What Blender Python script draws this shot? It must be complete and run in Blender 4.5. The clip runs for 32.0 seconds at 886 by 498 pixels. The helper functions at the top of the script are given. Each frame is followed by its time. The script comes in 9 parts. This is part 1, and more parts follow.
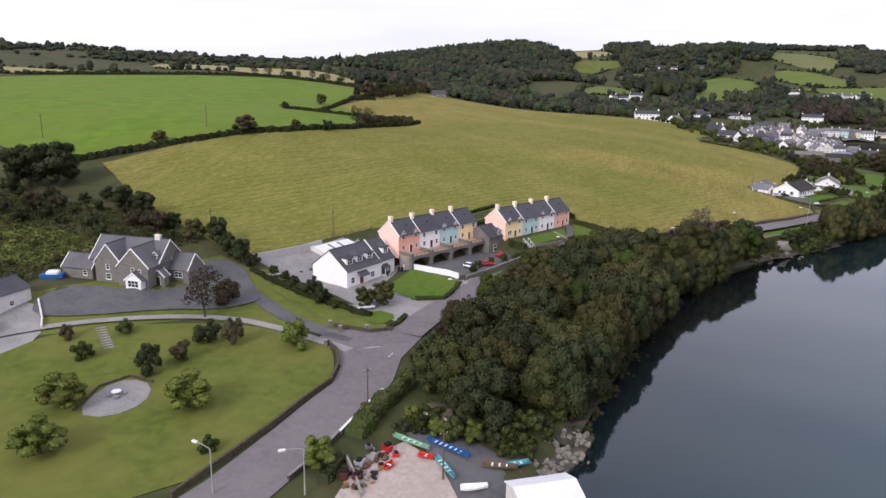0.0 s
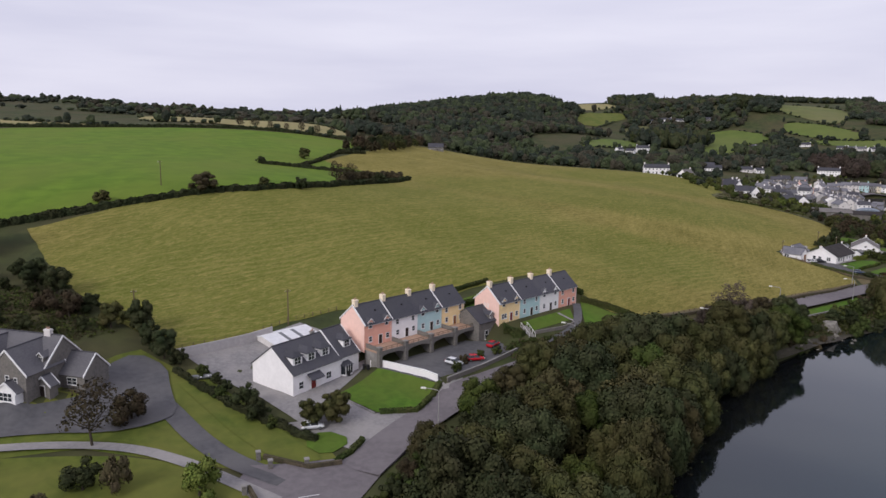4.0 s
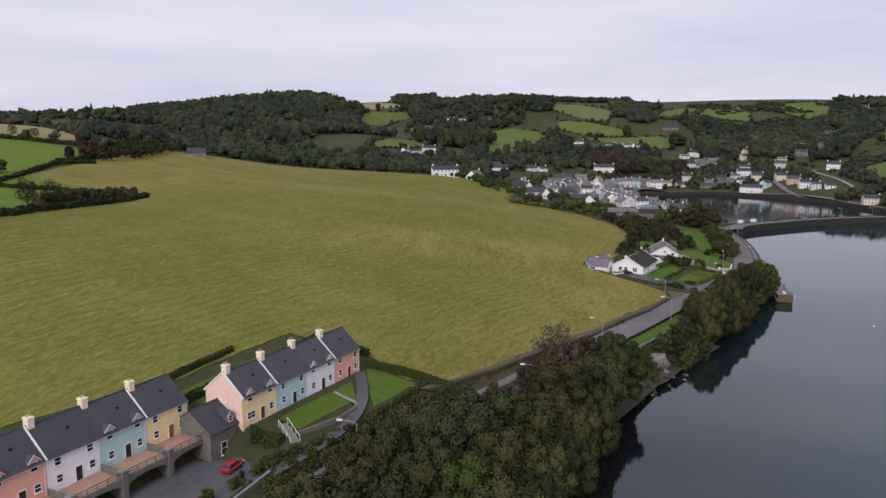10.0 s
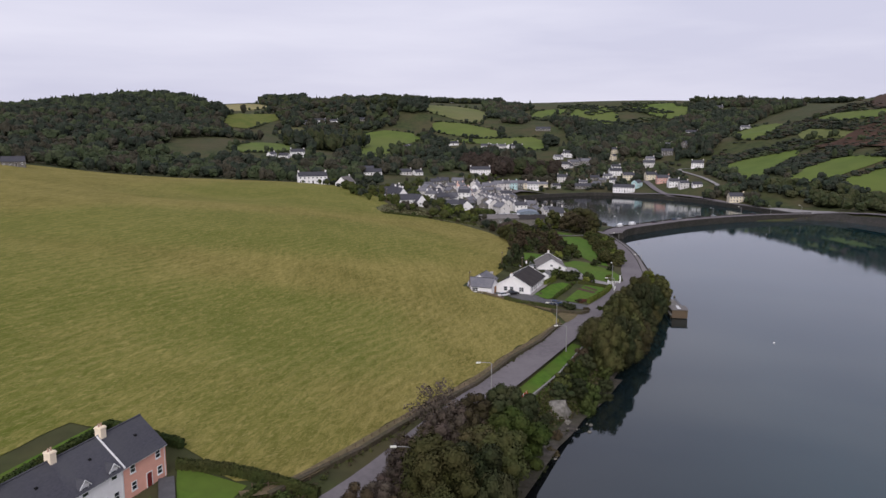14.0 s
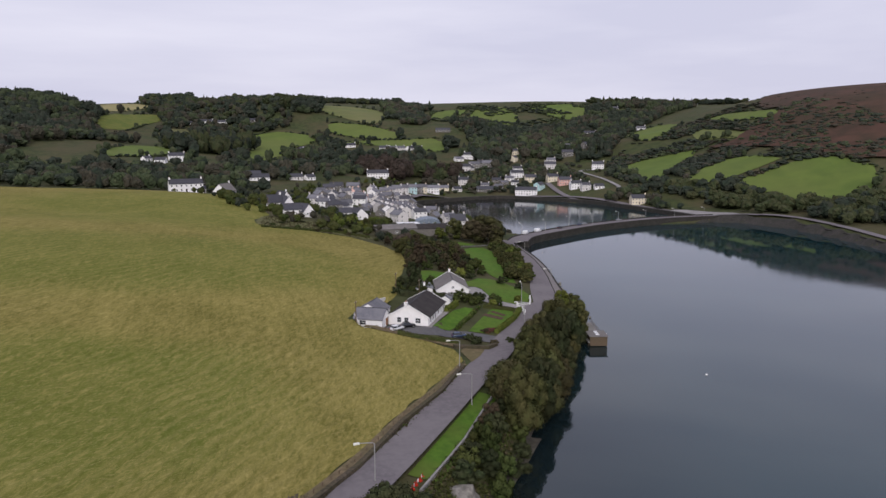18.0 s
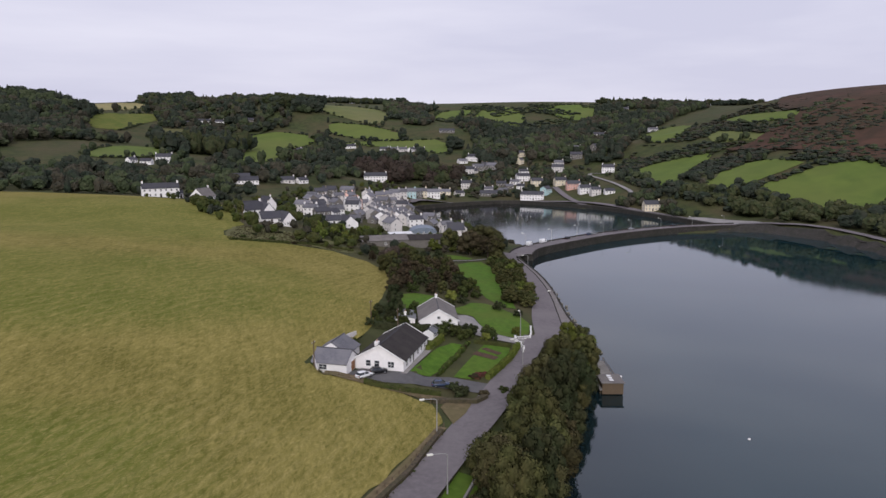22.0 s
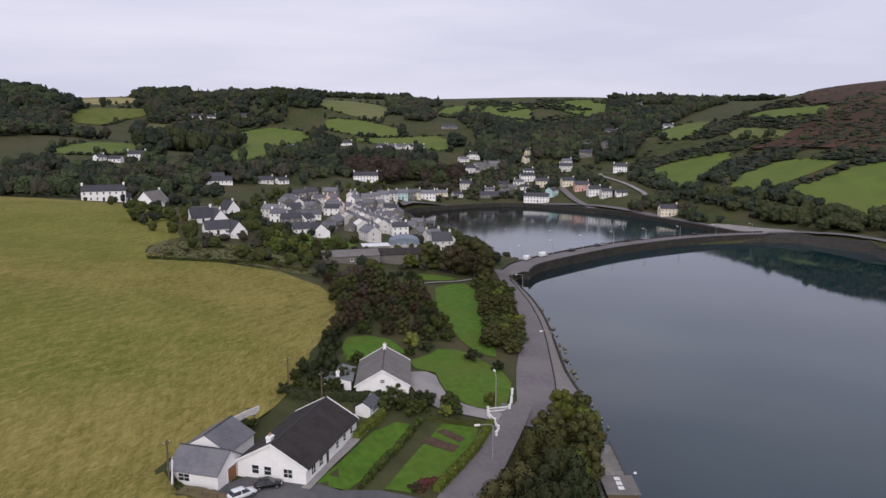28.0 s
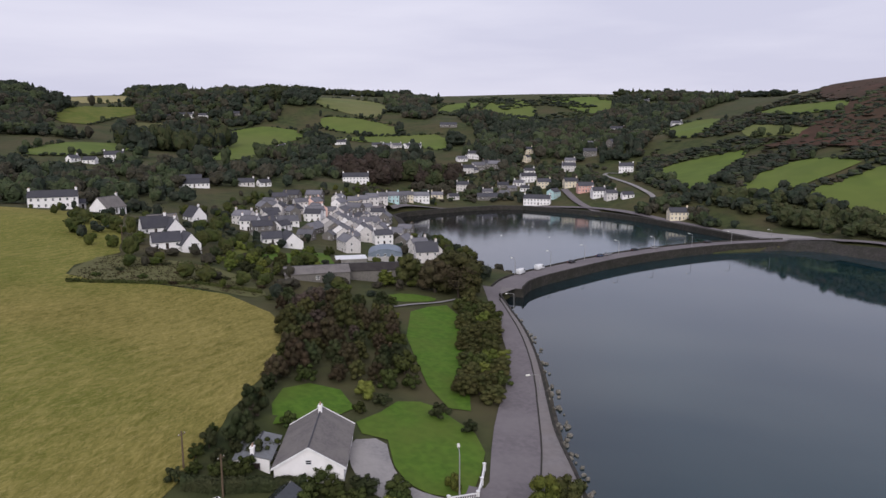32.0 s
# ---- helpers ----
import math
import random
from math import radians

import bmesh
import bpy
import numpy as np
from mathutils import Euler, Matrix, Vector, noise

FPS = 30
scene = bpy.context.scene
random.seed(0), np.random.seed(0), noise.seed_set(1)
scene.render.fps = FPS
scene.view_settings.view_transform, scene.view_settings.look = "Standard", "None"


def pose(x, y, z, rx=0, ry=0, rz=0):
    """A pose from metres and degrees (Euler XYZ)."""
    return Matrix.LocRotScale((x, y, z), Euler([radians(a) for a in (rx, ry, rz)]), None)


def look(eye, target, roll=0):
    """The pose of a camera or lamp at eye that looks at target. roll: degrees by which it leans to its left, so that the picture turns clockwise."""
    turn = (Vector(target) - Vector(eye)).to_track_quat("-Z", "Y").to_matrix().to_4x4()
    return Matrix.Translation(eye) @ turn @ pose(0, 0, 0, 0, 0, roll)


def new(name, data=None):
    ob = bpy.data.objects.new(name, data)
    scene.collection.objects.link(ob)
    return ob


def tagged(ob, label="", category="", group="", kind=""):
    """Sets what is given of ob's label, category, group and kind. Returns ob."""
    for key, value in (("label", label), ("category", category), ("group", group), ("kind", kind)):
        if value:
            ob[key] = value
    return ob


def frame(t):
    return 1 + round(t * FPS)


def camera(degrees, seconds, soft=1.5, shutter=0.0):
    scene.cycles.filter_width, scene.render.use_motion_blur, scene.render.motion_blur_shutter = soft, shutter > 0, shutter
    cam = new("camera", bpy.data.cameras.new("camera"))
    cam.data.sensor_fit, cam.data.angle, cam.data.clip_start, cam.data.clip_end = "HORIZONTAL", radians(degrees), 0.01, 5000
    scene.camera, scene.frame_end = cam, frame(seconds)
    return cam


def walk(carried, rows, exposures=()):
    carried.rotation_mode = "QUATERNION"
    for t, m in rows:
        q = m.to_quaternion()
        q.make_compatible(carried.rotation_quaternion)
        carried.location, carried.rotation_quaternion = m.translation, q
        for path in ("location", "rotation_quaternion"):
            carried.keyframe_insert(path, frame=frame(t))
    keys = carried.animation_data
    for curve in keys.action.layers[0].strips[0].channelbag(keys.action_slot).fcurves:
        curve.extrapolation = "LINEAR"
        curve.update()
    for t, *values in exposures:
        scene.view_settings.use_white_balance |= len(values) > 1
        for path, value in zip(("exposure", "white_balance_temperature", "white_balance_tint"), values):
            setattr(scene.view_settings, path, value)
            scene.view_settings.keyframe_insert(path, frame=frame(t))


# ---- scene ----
cam = camera(64, 32.0)
# seconds, eye, a point looked at, roll
PATH = [
    (0, (-7.43, -44.86, 60.10), (-7.00, 3.73, 48.29), 1.06),
    (0.5, (-6.46, -40.03, 60.02), (-6.20, 9.00, 50.22), 0.86),
    (1, (-5.56, -35.12, 60.01), (-5.43, 14.16, 51.59), 0.86),
    (1.5, (-4.64, -30.15, 60.05), (-4.65, 19.13, 51.63), 0.86),
    (2, (-3.72, -25.10, 60.08), (-3.87, 24.19, 51.68), 0.87),
    (2.5, (-2.84, -19.90, 60.13), (-3.07, 29.39, 51.73), 0.97),
    (4.5, (-0.16, -1.04, 60.12), (0.14, 48.26, 51.80), 1.06),
    (5, (0.73, 3.73, 60.21), (2.37, 53.00, 51.88), 1.03),
    (5.5, (1.60, 8.62, 60.26), (4.62, 57.84, 51.97), 0.99),
    (6, (2.51, 13.56, 60.30), (6.86, 62.68, 52.02), 0.96),
    (6.5, (3.47, 18.39, 60.34), (8.99, 67.39, 52.04), 0.84),
    (7, (4.54, 23.29, 60.42), (11.31, 72.13, 52.14), 0.81),
    (7.5, (5.73, 28.19, 60.51), (13.93, 76.82, 52.27), 0.77),
    (8, (6.99, 32.78, 60.56), (16.24, 81.22, 52.32), 0.65),
    (8.5, (8.38, 37.30, 60.63), (18.85, 85.50, 52.43), 0.62),
    (9, (9.88, 41.92, 60.77), (21.70, 89.81, 52.58), 0.48),
    (9.5, (11.42, 46.46, 60.90), (24.46, 94.03, 52.72), 0.45),
    (10, (12.99, 50.83, 60.97), (27.18, 98.07, 52.79), 0.42),
    (10.5, (14.65, 55.08, 61.02), (30.05, 101.96, 52.90), 0.39),
    (11, (16.41, 59.22, 61.09), (32.78, 105.77, 53.00), 0.26),
    (11.5, (18.31, 63.34, 61.23), (35.68, 109.52, 53.15), 0.23),
    (12, (20.41, 67.55, 61.43), (38.73, 113.36, 53.34), 0.11),
    (12.5, (22.65, 71.79, 61.62), (41.96, 117.19, 53.54), 0.18),
    (13, (24.96, 75.90, 61.81), (45.21, 120.90, 53.71), 0.15),
    (13.5, (27.30, 79.88, 61.96), (48.46, 124.46, 53.89), 0.03),
    (14, (29.64, 83.85, 62.03), (51.68, 128.00, 53.96), 0.00),
    (14.5, (32.03, 87.91, 62.11), (54.99, 131.59, 54.04), -0.02),
    (16.5, (44.14, 104.15, 62.28), (70.51, 145.86, 54.26), -0.13),
    (17, (47.01, 107.82, 62.24), (74.13, 149.06, 54.22), -0.25),
    (17.5, (49.88, 111.42, 62.23), (77.69, 152.20, 54.24), -0.27),
    (18, (52.83, 115.02, 62.30), (80.68, 155.77, 54.30), -0.17),
    (18.5, (55.98, 118.62, 62.42), (83.75, 159.42, 54.42), -0.17),
    (19, (59.28, 122.11, 62.55), (86.99, 162.96, 54.58), -0.17),
    (19.5, (62.61, 125.47, 62.65), (90.21, 166.39, 54.66), -0.16),
    (20, (65.89, 128.76, 62.71), (93.44, 169.71, 54.72), -0.06),
    (20.5, (69.16, 131.99, 62.70), (96.68, 172.98, 54.76), -0.06),
    (21, (72.49, 135.24, 62.62), (99.91, 176.29, 54.68), -0.06),
    (21.5, (75.89, 138.67, 62.54), (103.30, 179.72, 54.60), -0.06),
    (22, (79.39, 142.26, 62.53), (106.78, 183.33, 54.58), 0.04),
    (22.5, (82.95, 145.73, 62.60), (110.28, 186.83, 54.61), 0.04),
    (23, (86.39, 148.84, 62.68), (113.66, 189.98, 54.66), 0.05),
    (23.5, (89.63, 151.74, 62.78), (116.84, 192.90, 54.74), 0.05),
    (24, (92.84, 154.71, 62.99), (120.01, 195.90, 54.92), -0.05),
    (24.5, (96.14, 157.84, 63.16), (123.23, 199.08, 55.04), 0.05),
    (25, (99.59, 161.13, 63.19), (126.66, 202.37, 55.02), 0.05),
    (25.5, (103.28, 164.54, 63.10), (130.28, 205.81, 54.88), 0.05),
    (27.5, (117.32, 178.22, 62.19), (144.11, 219.64, 54.00), -0.04),
    (28, (121.18, 181.17, 61.94), (147.88, 222.64, 53.77), 0.16),
    (28.5, (124.81, 184.30, 61.85), (151.42, 225.83, 53.66), 0.07),
    (29, (128.26, 187.49, 61.87), (154.85, 229.03, 53.68), -0.03),
    (29.5, (131.64, 190.63, 61.92), (158.17, 232.21, 53.70), -0.13),
    (30, (134.95, 193.77, 61.99), (161.46, 235.35, 53.75), -0.03),
    (30.5, (138.20, 196.86, 62.08), (164.65, 238.48, 53.81), -0.03),
    (31, (141.49, 199.90, 62.15), (167.89, 241.55, 53.85), -0.03),
    (31.5, (144.86, 203.03, 62.16), (171.21, 244.71, 53.86), -0.03),
    (32, (148.27, 206.23, 62.12), (174.59, 247.92, 53.82), -0.02),
]
walk(cam, [(t, look(e, p, r)) for t, e, p, r in PATH], [(0, 0.47), (0.5, 0.38), (1.0, 0.2), (1.5, 0.06), (2.1, -0.01), (6.0, -0.03), (10, -0.05), (32, -0.05)])

# ---------------- overcast daylight ----------------
world = bpy.data.worlds.new("overcast_sky")
scene.world = world
world.use_nodes = True
wn, wl = world.node_tree.nodes, world.node_tree.links
wn.clear()
w_out = wn.new("ShaderNodeOutputWorld")
w_bg = wn.new("ShaderNodeBackground")
w_sky = wn.new("ShaderNodeTexSky")
w_sky.sky_type, w_sky.sun_disc = "NISHITA", False
w_sky.sun_elevation, w_sky.sun_rotation = radians(31), radians(-146)
w_sky.dust_density, w_sky.air_density = 4.0, 1.0
w_co = wn.new("ShaderNodeTexCoord")
w_sep = wn.new("ShaderNodeSeparateXYZ")
w_map = wn.new("ShaderNodeMapping")
w_map.inputs["Scale"].default_value = (1.1, 1.6, 9.0)
w_no = wn.new("ShaderNodeTexNoise")
w_no.inputs["Scale"].default_value, w_no.inputs["Detail"].default_value = 1.5, 6.0
w_ramp = wn.new("ShaderNodeValToRGB")
w_ramp.color_ramp.elements[0].position, w_ramp.color_ramp.elements[0].color = 0.36, (7.30, 7.25, 9.05, 1)
w_ramp.color_ramp.elements[1].position, w_ramp.color_ramp.elements[1].color = 0.66, (8.9, 8.75, 10.3, 1)
w_mix = wn.new("ShaderNodeMixRGB")
w_mix.inputs[0].default_value = 0.93
wl.new(w_co.outputs["Generated"], w_map.inputs["Vector"])
wl.new(w_map.outputs["Vector"], w_no.inputs["Vector"])
wl.new(w_no.outputs["Fac"], w_ramp.inputs["Fac"])
wl.new(w_sky.outputs["Color"], w_mix.inputs[1])
wl.new(w_ramp.outputs["Color"], w_mix.inputs[2])
wl.new(w_mix.outputs["Color"], w_bg.inputs["Color"])
w_bg.inputs["Strength"].default_value = 0.095
wl.new(w_bg.outputs["Background"], w_out.inputs["Surface"])

sun_data = bpy.data.lights.new("sun", "SUN")
sun_data.energy, sun_data.angle, sun_data.color = 1.8, radians(25), (1.0, 0.965, 0.945)
sun = new("sun", sun_data)
sun.matrix_world = look((-200, -200, 280), (60, 180, 0))

# ---------------- materials ----------------
def srgb(r, g, b):
    return tuple((c / 255 / 12.92 if c < 10.3 else ((c / 255 + 0.055) / 1.055) ** 2.4) for c in (r, g, b))


def material(name, a, b=None, rough=0.8, scale=1.0, detail=6.0, coarse=0.15, third=None, bump=0.3, per_object=0.0, metallic=0.0, stretch=None,
             specular=0.12, distortion=0.4, lo=0.35, hi=0.65, depth=0.05):
    """Two colours mixed by a noise at real size, stained at a coarser scale, with fine relief."""
    m = bpy.data.materials.new(name)
    m.use_nodes = True
    n, l = m.node_tree.nodes, m.node_tree.links
    p = n["Principled BSDF"]
    p.inputs["Roughness"].default_value, p.inputs["Metallic"].default_value = rough, metallic
    p.inputs["Specular IOR Level"].default_value = specular
    b = b or tuple(c * 0.75 for c in a)
    co = n.new("ShaderNodeTexCoord")
    src = co.outputs["Object"]
    if stretch:
        mp = n.new("ShaderNodeMapping")
        mp.inputs["Scale"].default_value, mp.inputs["Rotation"].default_value = stretch[:3], (0, 0, radians(stretch[3]))
        l.new(src, mp.inputs["Vector"])
        src = mp.outputs["Vector"]
    no = n.new("ShaderNodeTexNoise")
    no.inputs["Scale"].default_value, no.inputs["Detail"].default_value, no.inputs["Distortion"].default_value = scale, detail, distortion
    l.new(src, no.inputs["Vector"])
    ra = n.new("ShaderNodeValToRGB")
    ra.color_ramp.elements[0].position, ra.color_ramp.elements[0].color = lo, (*a, 1)
    ra.color_ramp.elements[1].position, ra.color_ramp.elements[1].color = hi, (*b, 1)
    l.new(no.outputs["Fac"], ra.inputs["Fac"])
    col = ra.outputs["Color"]
    big = n.new("ShaderNodeTexNoise")
    big.inputs["Scale"].default_value, big.inputs["Detail"].default_value = scale * coarse, 4.0
    l.new(co.outputs["Object"], big.inputs["Vector"])
    bigr = n.new("ShaderNodeValToRGB")
    bigr.color_ramp.elements[0].position, bigr.color_ramp.elements[1].position = 0.38, 0.66
    l.new(big.outputs["Fac"], bigr.inputs["Fac"])
    mx = n.new("ShaderNodeMixRGB")
    mx.inputs[2].default_value = (*(third or tuple((x + y) * 0.42 for x, y in zip(a, b))), 1)
    sc = n.new("ShaderNodeMath")
    sc.operation, sc.inputs[1].default_value = "MULTIPLY", 0.7
    l.new(bigr.outputs["Color"], sc.inputs[0])
    l.new(sc.outputs[0], mx.inputs[0])
    l.new(col, mx.inputs[1])
    col = mx.outputs["Color"]
    if per_object:
        oi = n.new("ShaderNodeObjectInfo")
        hv = n.new("ShaderNodeHueSaturation")
        mr = n.new("ShaderNodeMapRange")
        mr.inputs["To Min"].default_value, mr.inputs["To Max"].default_value = 1 - per_object, 1 + per_object
        l.new(oi.outputs["Random"], mr.inputs["Value"])
        l.new(mr.outputs["Result"], hv.inputs["Value"])
        mh = n.new("ShaderNodeMapRange")
        mh.inputs["To Min"].default_value, mh.inputs["To Max"].default_value = 0.5 - per_object * 0.06, 0.5 + per_object * 0.06
        fr = n.new("ShaderNodeMath")
        fr.operation = "FRACT"
        ml = n.new("ShaderNodeMath")
        ml.operation, ml.inputs[1].default_value = "MULTIPLY", 7.31
        l.new(oi.outputs["Random"], ml.inputs[0])
        l.new(ml.outputs[0], fr.inputs[0])
        l.new(fr.outputs[0], mh.inputs["Value"])
        l.new(mh.outputs["Result"], hv.inputs["Hue"])
        l.new(col, hv.inputs["Color"])
        col = hv.outputs["Color"]
    l.new(col, p.inputs["Base Color"])
    if bump:
        bp = n.new("ShaderNodeBump")
        bp.inputs["Strength"].default_value, bp.inputs["Distance"].default_value = bump, depth
        l.new(no.outputs["Fac"], bp.inputs["Height"])
        l.new(bp.outputs["Normal"], p.inputs["Normal"])
    return m


def island_tint(m, amount, hue=0.03):
    """Lets each loose piece of a mesh differ a little in tone."""
    n, l = m.node_tree.nodes, m.node_tree.links
    p = n["Principled BSDF"]
    link = p.inputs["Base Color"].links[0]
    src = link.from_socket
    ge, hv, mr, mh = n.new("ShaderNodeNewGeometry"), n.new("ShaderNodeHueSaturation"), n.new("ShaderNodeMapRange"), n.new("ShaderNodeMapRange")
    mr.inputs["To Min"].default_value, mr.inputs["To Max"].default_value = 1 - amount, 1 + amount
    mh.inputs["To Min"].default_value, mh.inputs["To Max"].default_value = 0.5 + hue, 0.5 - hue
    l.new(ge.outputs["Random Per Island"], mr.inputs["Value"])
    l.new(ge.outputs["Random Per Island"], mh.inputs["Value"])
    l.new(mr.outputs["Result"], hv.inputs["Value"])
    l.new(mh.outputs["Result"], hv.inputs["Hue"])
    l.new(src, hv.inputs["Color"])
    l.new(hv.outputs["Color"], p.inputs["Base Color"])
    return m


M = {}
M["scrub"] = material("scrub_ground", (0.060, 0.072, 0.026), (0.034, 0.044, 0.018), 0.95, 0.16, 12, 0.18, (0.082, 0.066, 0.036), 0.8, depth=0.6)


def hay_meadow():
    """Mown hay meadow: pale dry swaths in two directions over olive turf, greener where the regrowth is thick."""
    m = bpy.data.materials.new("mown_meadow")
    m.use_nodes = True
    n, l = m.node_tree.nodes, m.node_tree.links
    p = n["Principled BSDF"]
    p.inputs["Roughness"].default_value, p.inputs["Specular IOR Level"].default_value = 0.95, 0.03
    co = n.new("ShaderNodeTexCoord").outputs["Object"]

    def field(scale, detail, stretch=None, lo=0.35, hi=0.65, warp=0.3):
        src = co
        if stretch:
            mp = n.new("ShaderNodeMapping")
            mp.inputs["Rotation"].default_value = (0, 0, radians(-stretch[2]))
            l.new(co, mp.inputs["Vector"])
            sc = n.new("ShaderNodeMapping")
            sc.inputs["Scale"].default_value = (stretch[0], stretch[1], 0.2)
            l.new(mp.outputs["Vector"], sc.inputs["Vector"])
            src = sc.outputs["Vector"]
        no, mr = n.new("ShaderNodeTexNoise"), n.new("ShaderNodeMapRange")
        no.inputs["Scale"].default_value, no.inputs["Detail"].default_value, no.inputs["Distortion"].default_value = scale, detail, warp
        no.inputs["Roughness"].default_value = 0.6
        mr.inputs["From Min"].default_value, mr.inputs["From Max"].default_value = lo, hi
        l.new(src, no.inputs["Vector"])
        l.new(no.outputs["Fac"], mr.inputs["Value"])
        return mr.outputs["Result"]

    def math_node(op, a, b):
        k = n.new("ShaderNodeMath")
        k.operation = op
        for i, v in enumerate((a, b)):
            if isinstance(v, float):
                k.inputs[i].default_value = v
            else:
                l.new(v, k.inputs[i])
        return k.outputs[0]

    def blend(fac, a, b):
        k = n.new("ShaderNodeMixRGB")
        for i, v in enumerate((fac, a, b)):
            if isinstance(v, tuple):
                k.inputs[i].default_value = (*v, 1)
            else:
                l.new(v, k.inputs[i])
        return k.outputs["Color"]

    along = field(0.55, 5, (0.07, 1.0, 42), 0.36, 0.66, 0.9)
    across = field(0.50, 5, (0.07, 1.0, 74), 0.36, 0.66, 0.9)
    turn = field(0.011, 2, None, 0.44, 0.58)
    streak = n.new("ShaderNodeMixRGB")
    l.new(turn, streak.inputs[0])
    l.new(along, streak.inputs[1])
    l.new(across, streak.inputs[2])
    tuft = field(0.9, 10, (0.35, 1.0, 50), 0.40, 0.64, 1.2)
    patchy = field(0.045, 5, None, 0.36, 0.66)
    dry = math_node("ADD", math_node("MULTIPLY", streak.outputs["Color"], 0.26), math_node("ADD", math_node("MULTIPLY", tuft, 0.42), math_node("MULTIPLY", patchy, 0.30)))
    base = blend(dry, (0.100, 0.094, 0.020), (0.294, 0.246, 0.080))
    # thicker green regrowth along the upper hollow and the crest
    sx = n.new("ShaderNodeSeparateXYZ")
    l.new(co, sx.inputs[0])
    green = None
    for cx, cy, rx, ry in ((-30, 240, 85, 80), (140, 480, 85, 70), (75, 345, 90, 38), (-60, 180, 50, 40), (60, 250, 45, 30)):
        dx = math_node("DIVIDE", math_node("SUBTRACT", sx.outputs["X"], float(cx)), float(rx))
        dy = math_node("DIVIDE", math_node("SUBTRACT", sx.outputs["Y"], float(cy)), float(ry))
        g = math_node("SUBTRACT", 1.0, math_node("ADD", math_node("MULTIPLY", dx, dx), math_node("MULTIPLY", dy, dy)))
        green = g if green is None else math_node("MAXIMUM", green, g)
    lush = field(0.016, 5, None, 0.26, 0.72, 0.8)
    gm = math_node("MULTIPLY", math_node("MAXIMUM", math_node("MINIMUM", math_node("ADD", green, lush), 1.0), 0.0), 0.74)
    thin = math_node("MULTIPLY", gm, math_node("SUBTRACT", 1.0, math_node("MULTIPLY", dry, 0.55)))
    turf = blend(thin, base, (0.098, 0.127, 0.022))
    # mown swaths, a little over two metres apart, bending with the lie of the field
    bend = n.new("ShaderNodeMapping")
    bend.inputs["Rotation"].default_value = (0, 0, radians(-38))
    l.new(co, bend.inputs["Vector"])
    swath = n.new("ShaderNodeTexWave")
    swath.wave_type, swath.bands_direction = "BANDS", "Y"
    swath.inputs["Scale"].default_value, swath.inputs["Distortion"].default_value = 0.115, 13.0
    swath.inputs["Detail"].default_value, swath.inputs["Detail Scale"].default_value, swath.inputs["Detail Roughness"].default_value = 3.0, 0.22, 0.62
    l.new(bend.outputs["Vector"], swath.inputs["Vector"])
    rows = n.new("ShaderNodeMapRange")
    rows.inputs["From Min"].default_value, rows.inputs["From Max"].default_value = 0.45, 1.0
    l.new(swath.outputs["Fac"], rows.inputs["Value"])
    turf = blend(math_node("MULTIPLY", math_node("MULTIPLY", rows.outputs["Result"], field(0.03, 4, None, 0.38, 0.62)), 0.17), turf, (0.360, 0.300, 0.120))
    straw = math_node("MULTIPLY", field(1.3, 7, (0.26, 1.0, 46), 0.53, 0.68, 0.8), 0.36)
    gaps = math_node("MULTIPLY", field(1.5, 7, (0.30, 1.0, 58), 0.53, 0.69, 0.8), 0.36)
    # loose blades of hay lying every way
    turf = blend(math_node("MULTIPLY", field(3.0, 5, (0.22, 1.0, 18), 0.54, 0.66, 1.6), 0.40), turf, (0.400, 0.330, 0.140))
    turf = blend(math_node("MULTIPLY", field(2.4, 5, (0.25, 1.0, 80), 0.54, 0.68, 1.6), 0.40), turf, (0.076, 0.074, 0.016))
    l.new(blend(gaps, blend(straw, turf, (0.385, 0.312, 0.112)), (0.070, 0.072, 0.018)), p.inputs["Base Color"])
    bp = n.new("ShaderNodeBump")
    bp.inputs["Strength"].default_value, bp.inputs["Distance"].default_value = 0.4, 0.1
    l.new(tuft, bp.inputs["Height"])
    l.new(bp.outputs["Normal"], p.inputs["Normal"])
    return m


M["meadow"] = hay_meadow()
M["pasture"] = material("green_pasture", (0.118, 0.190, 0.020), (0.082, 0.142, 0.015), 0.95, 0.12, 10, 0.15, (0.128, 0.165, 0.026), 0.3, depth=0.1)
# the pasture again, its colour muted for distance
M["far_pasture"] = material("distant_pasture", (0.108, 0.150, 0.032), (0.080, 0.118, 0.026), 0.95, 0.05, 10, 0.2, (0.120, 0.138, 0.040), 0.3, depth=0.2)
M["pale_shingle"] = material("pale_shingle_beach", (0.130, 0.112, 0.098), (0.060, 0.054, 0.048), 0.9, 1.1, 10, 0.2, (0.075, 0.068, 0.056), 0.9, depth=0.15)
M["lawn"] = material("garden_lawn", (0.082, 0.158, 0.019), (0.055, 0.112, 0.014), 0.95, 0.6, 9, 0.12, (0.094, 0.122, 0.024), 0.4, depth=0.08)
M["dry_lawn"] = material("mossy_lawn", (0.108, 0.132, 0.024), (0.070, 0.096, 0.018), 0.95, 0.45, 9, 0.15, (0.150, 0.145, 0.038), 0.4, depth=0.08)
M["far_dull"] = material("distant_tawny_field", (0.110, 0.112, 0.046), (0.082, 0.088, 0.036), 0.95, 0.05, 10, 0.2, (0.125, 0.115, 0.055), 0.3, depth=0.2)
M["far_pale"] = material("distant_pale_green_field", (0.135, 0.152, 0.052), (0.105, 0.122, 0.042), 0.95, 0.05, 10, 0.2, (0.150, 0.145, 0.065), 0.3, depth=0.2)
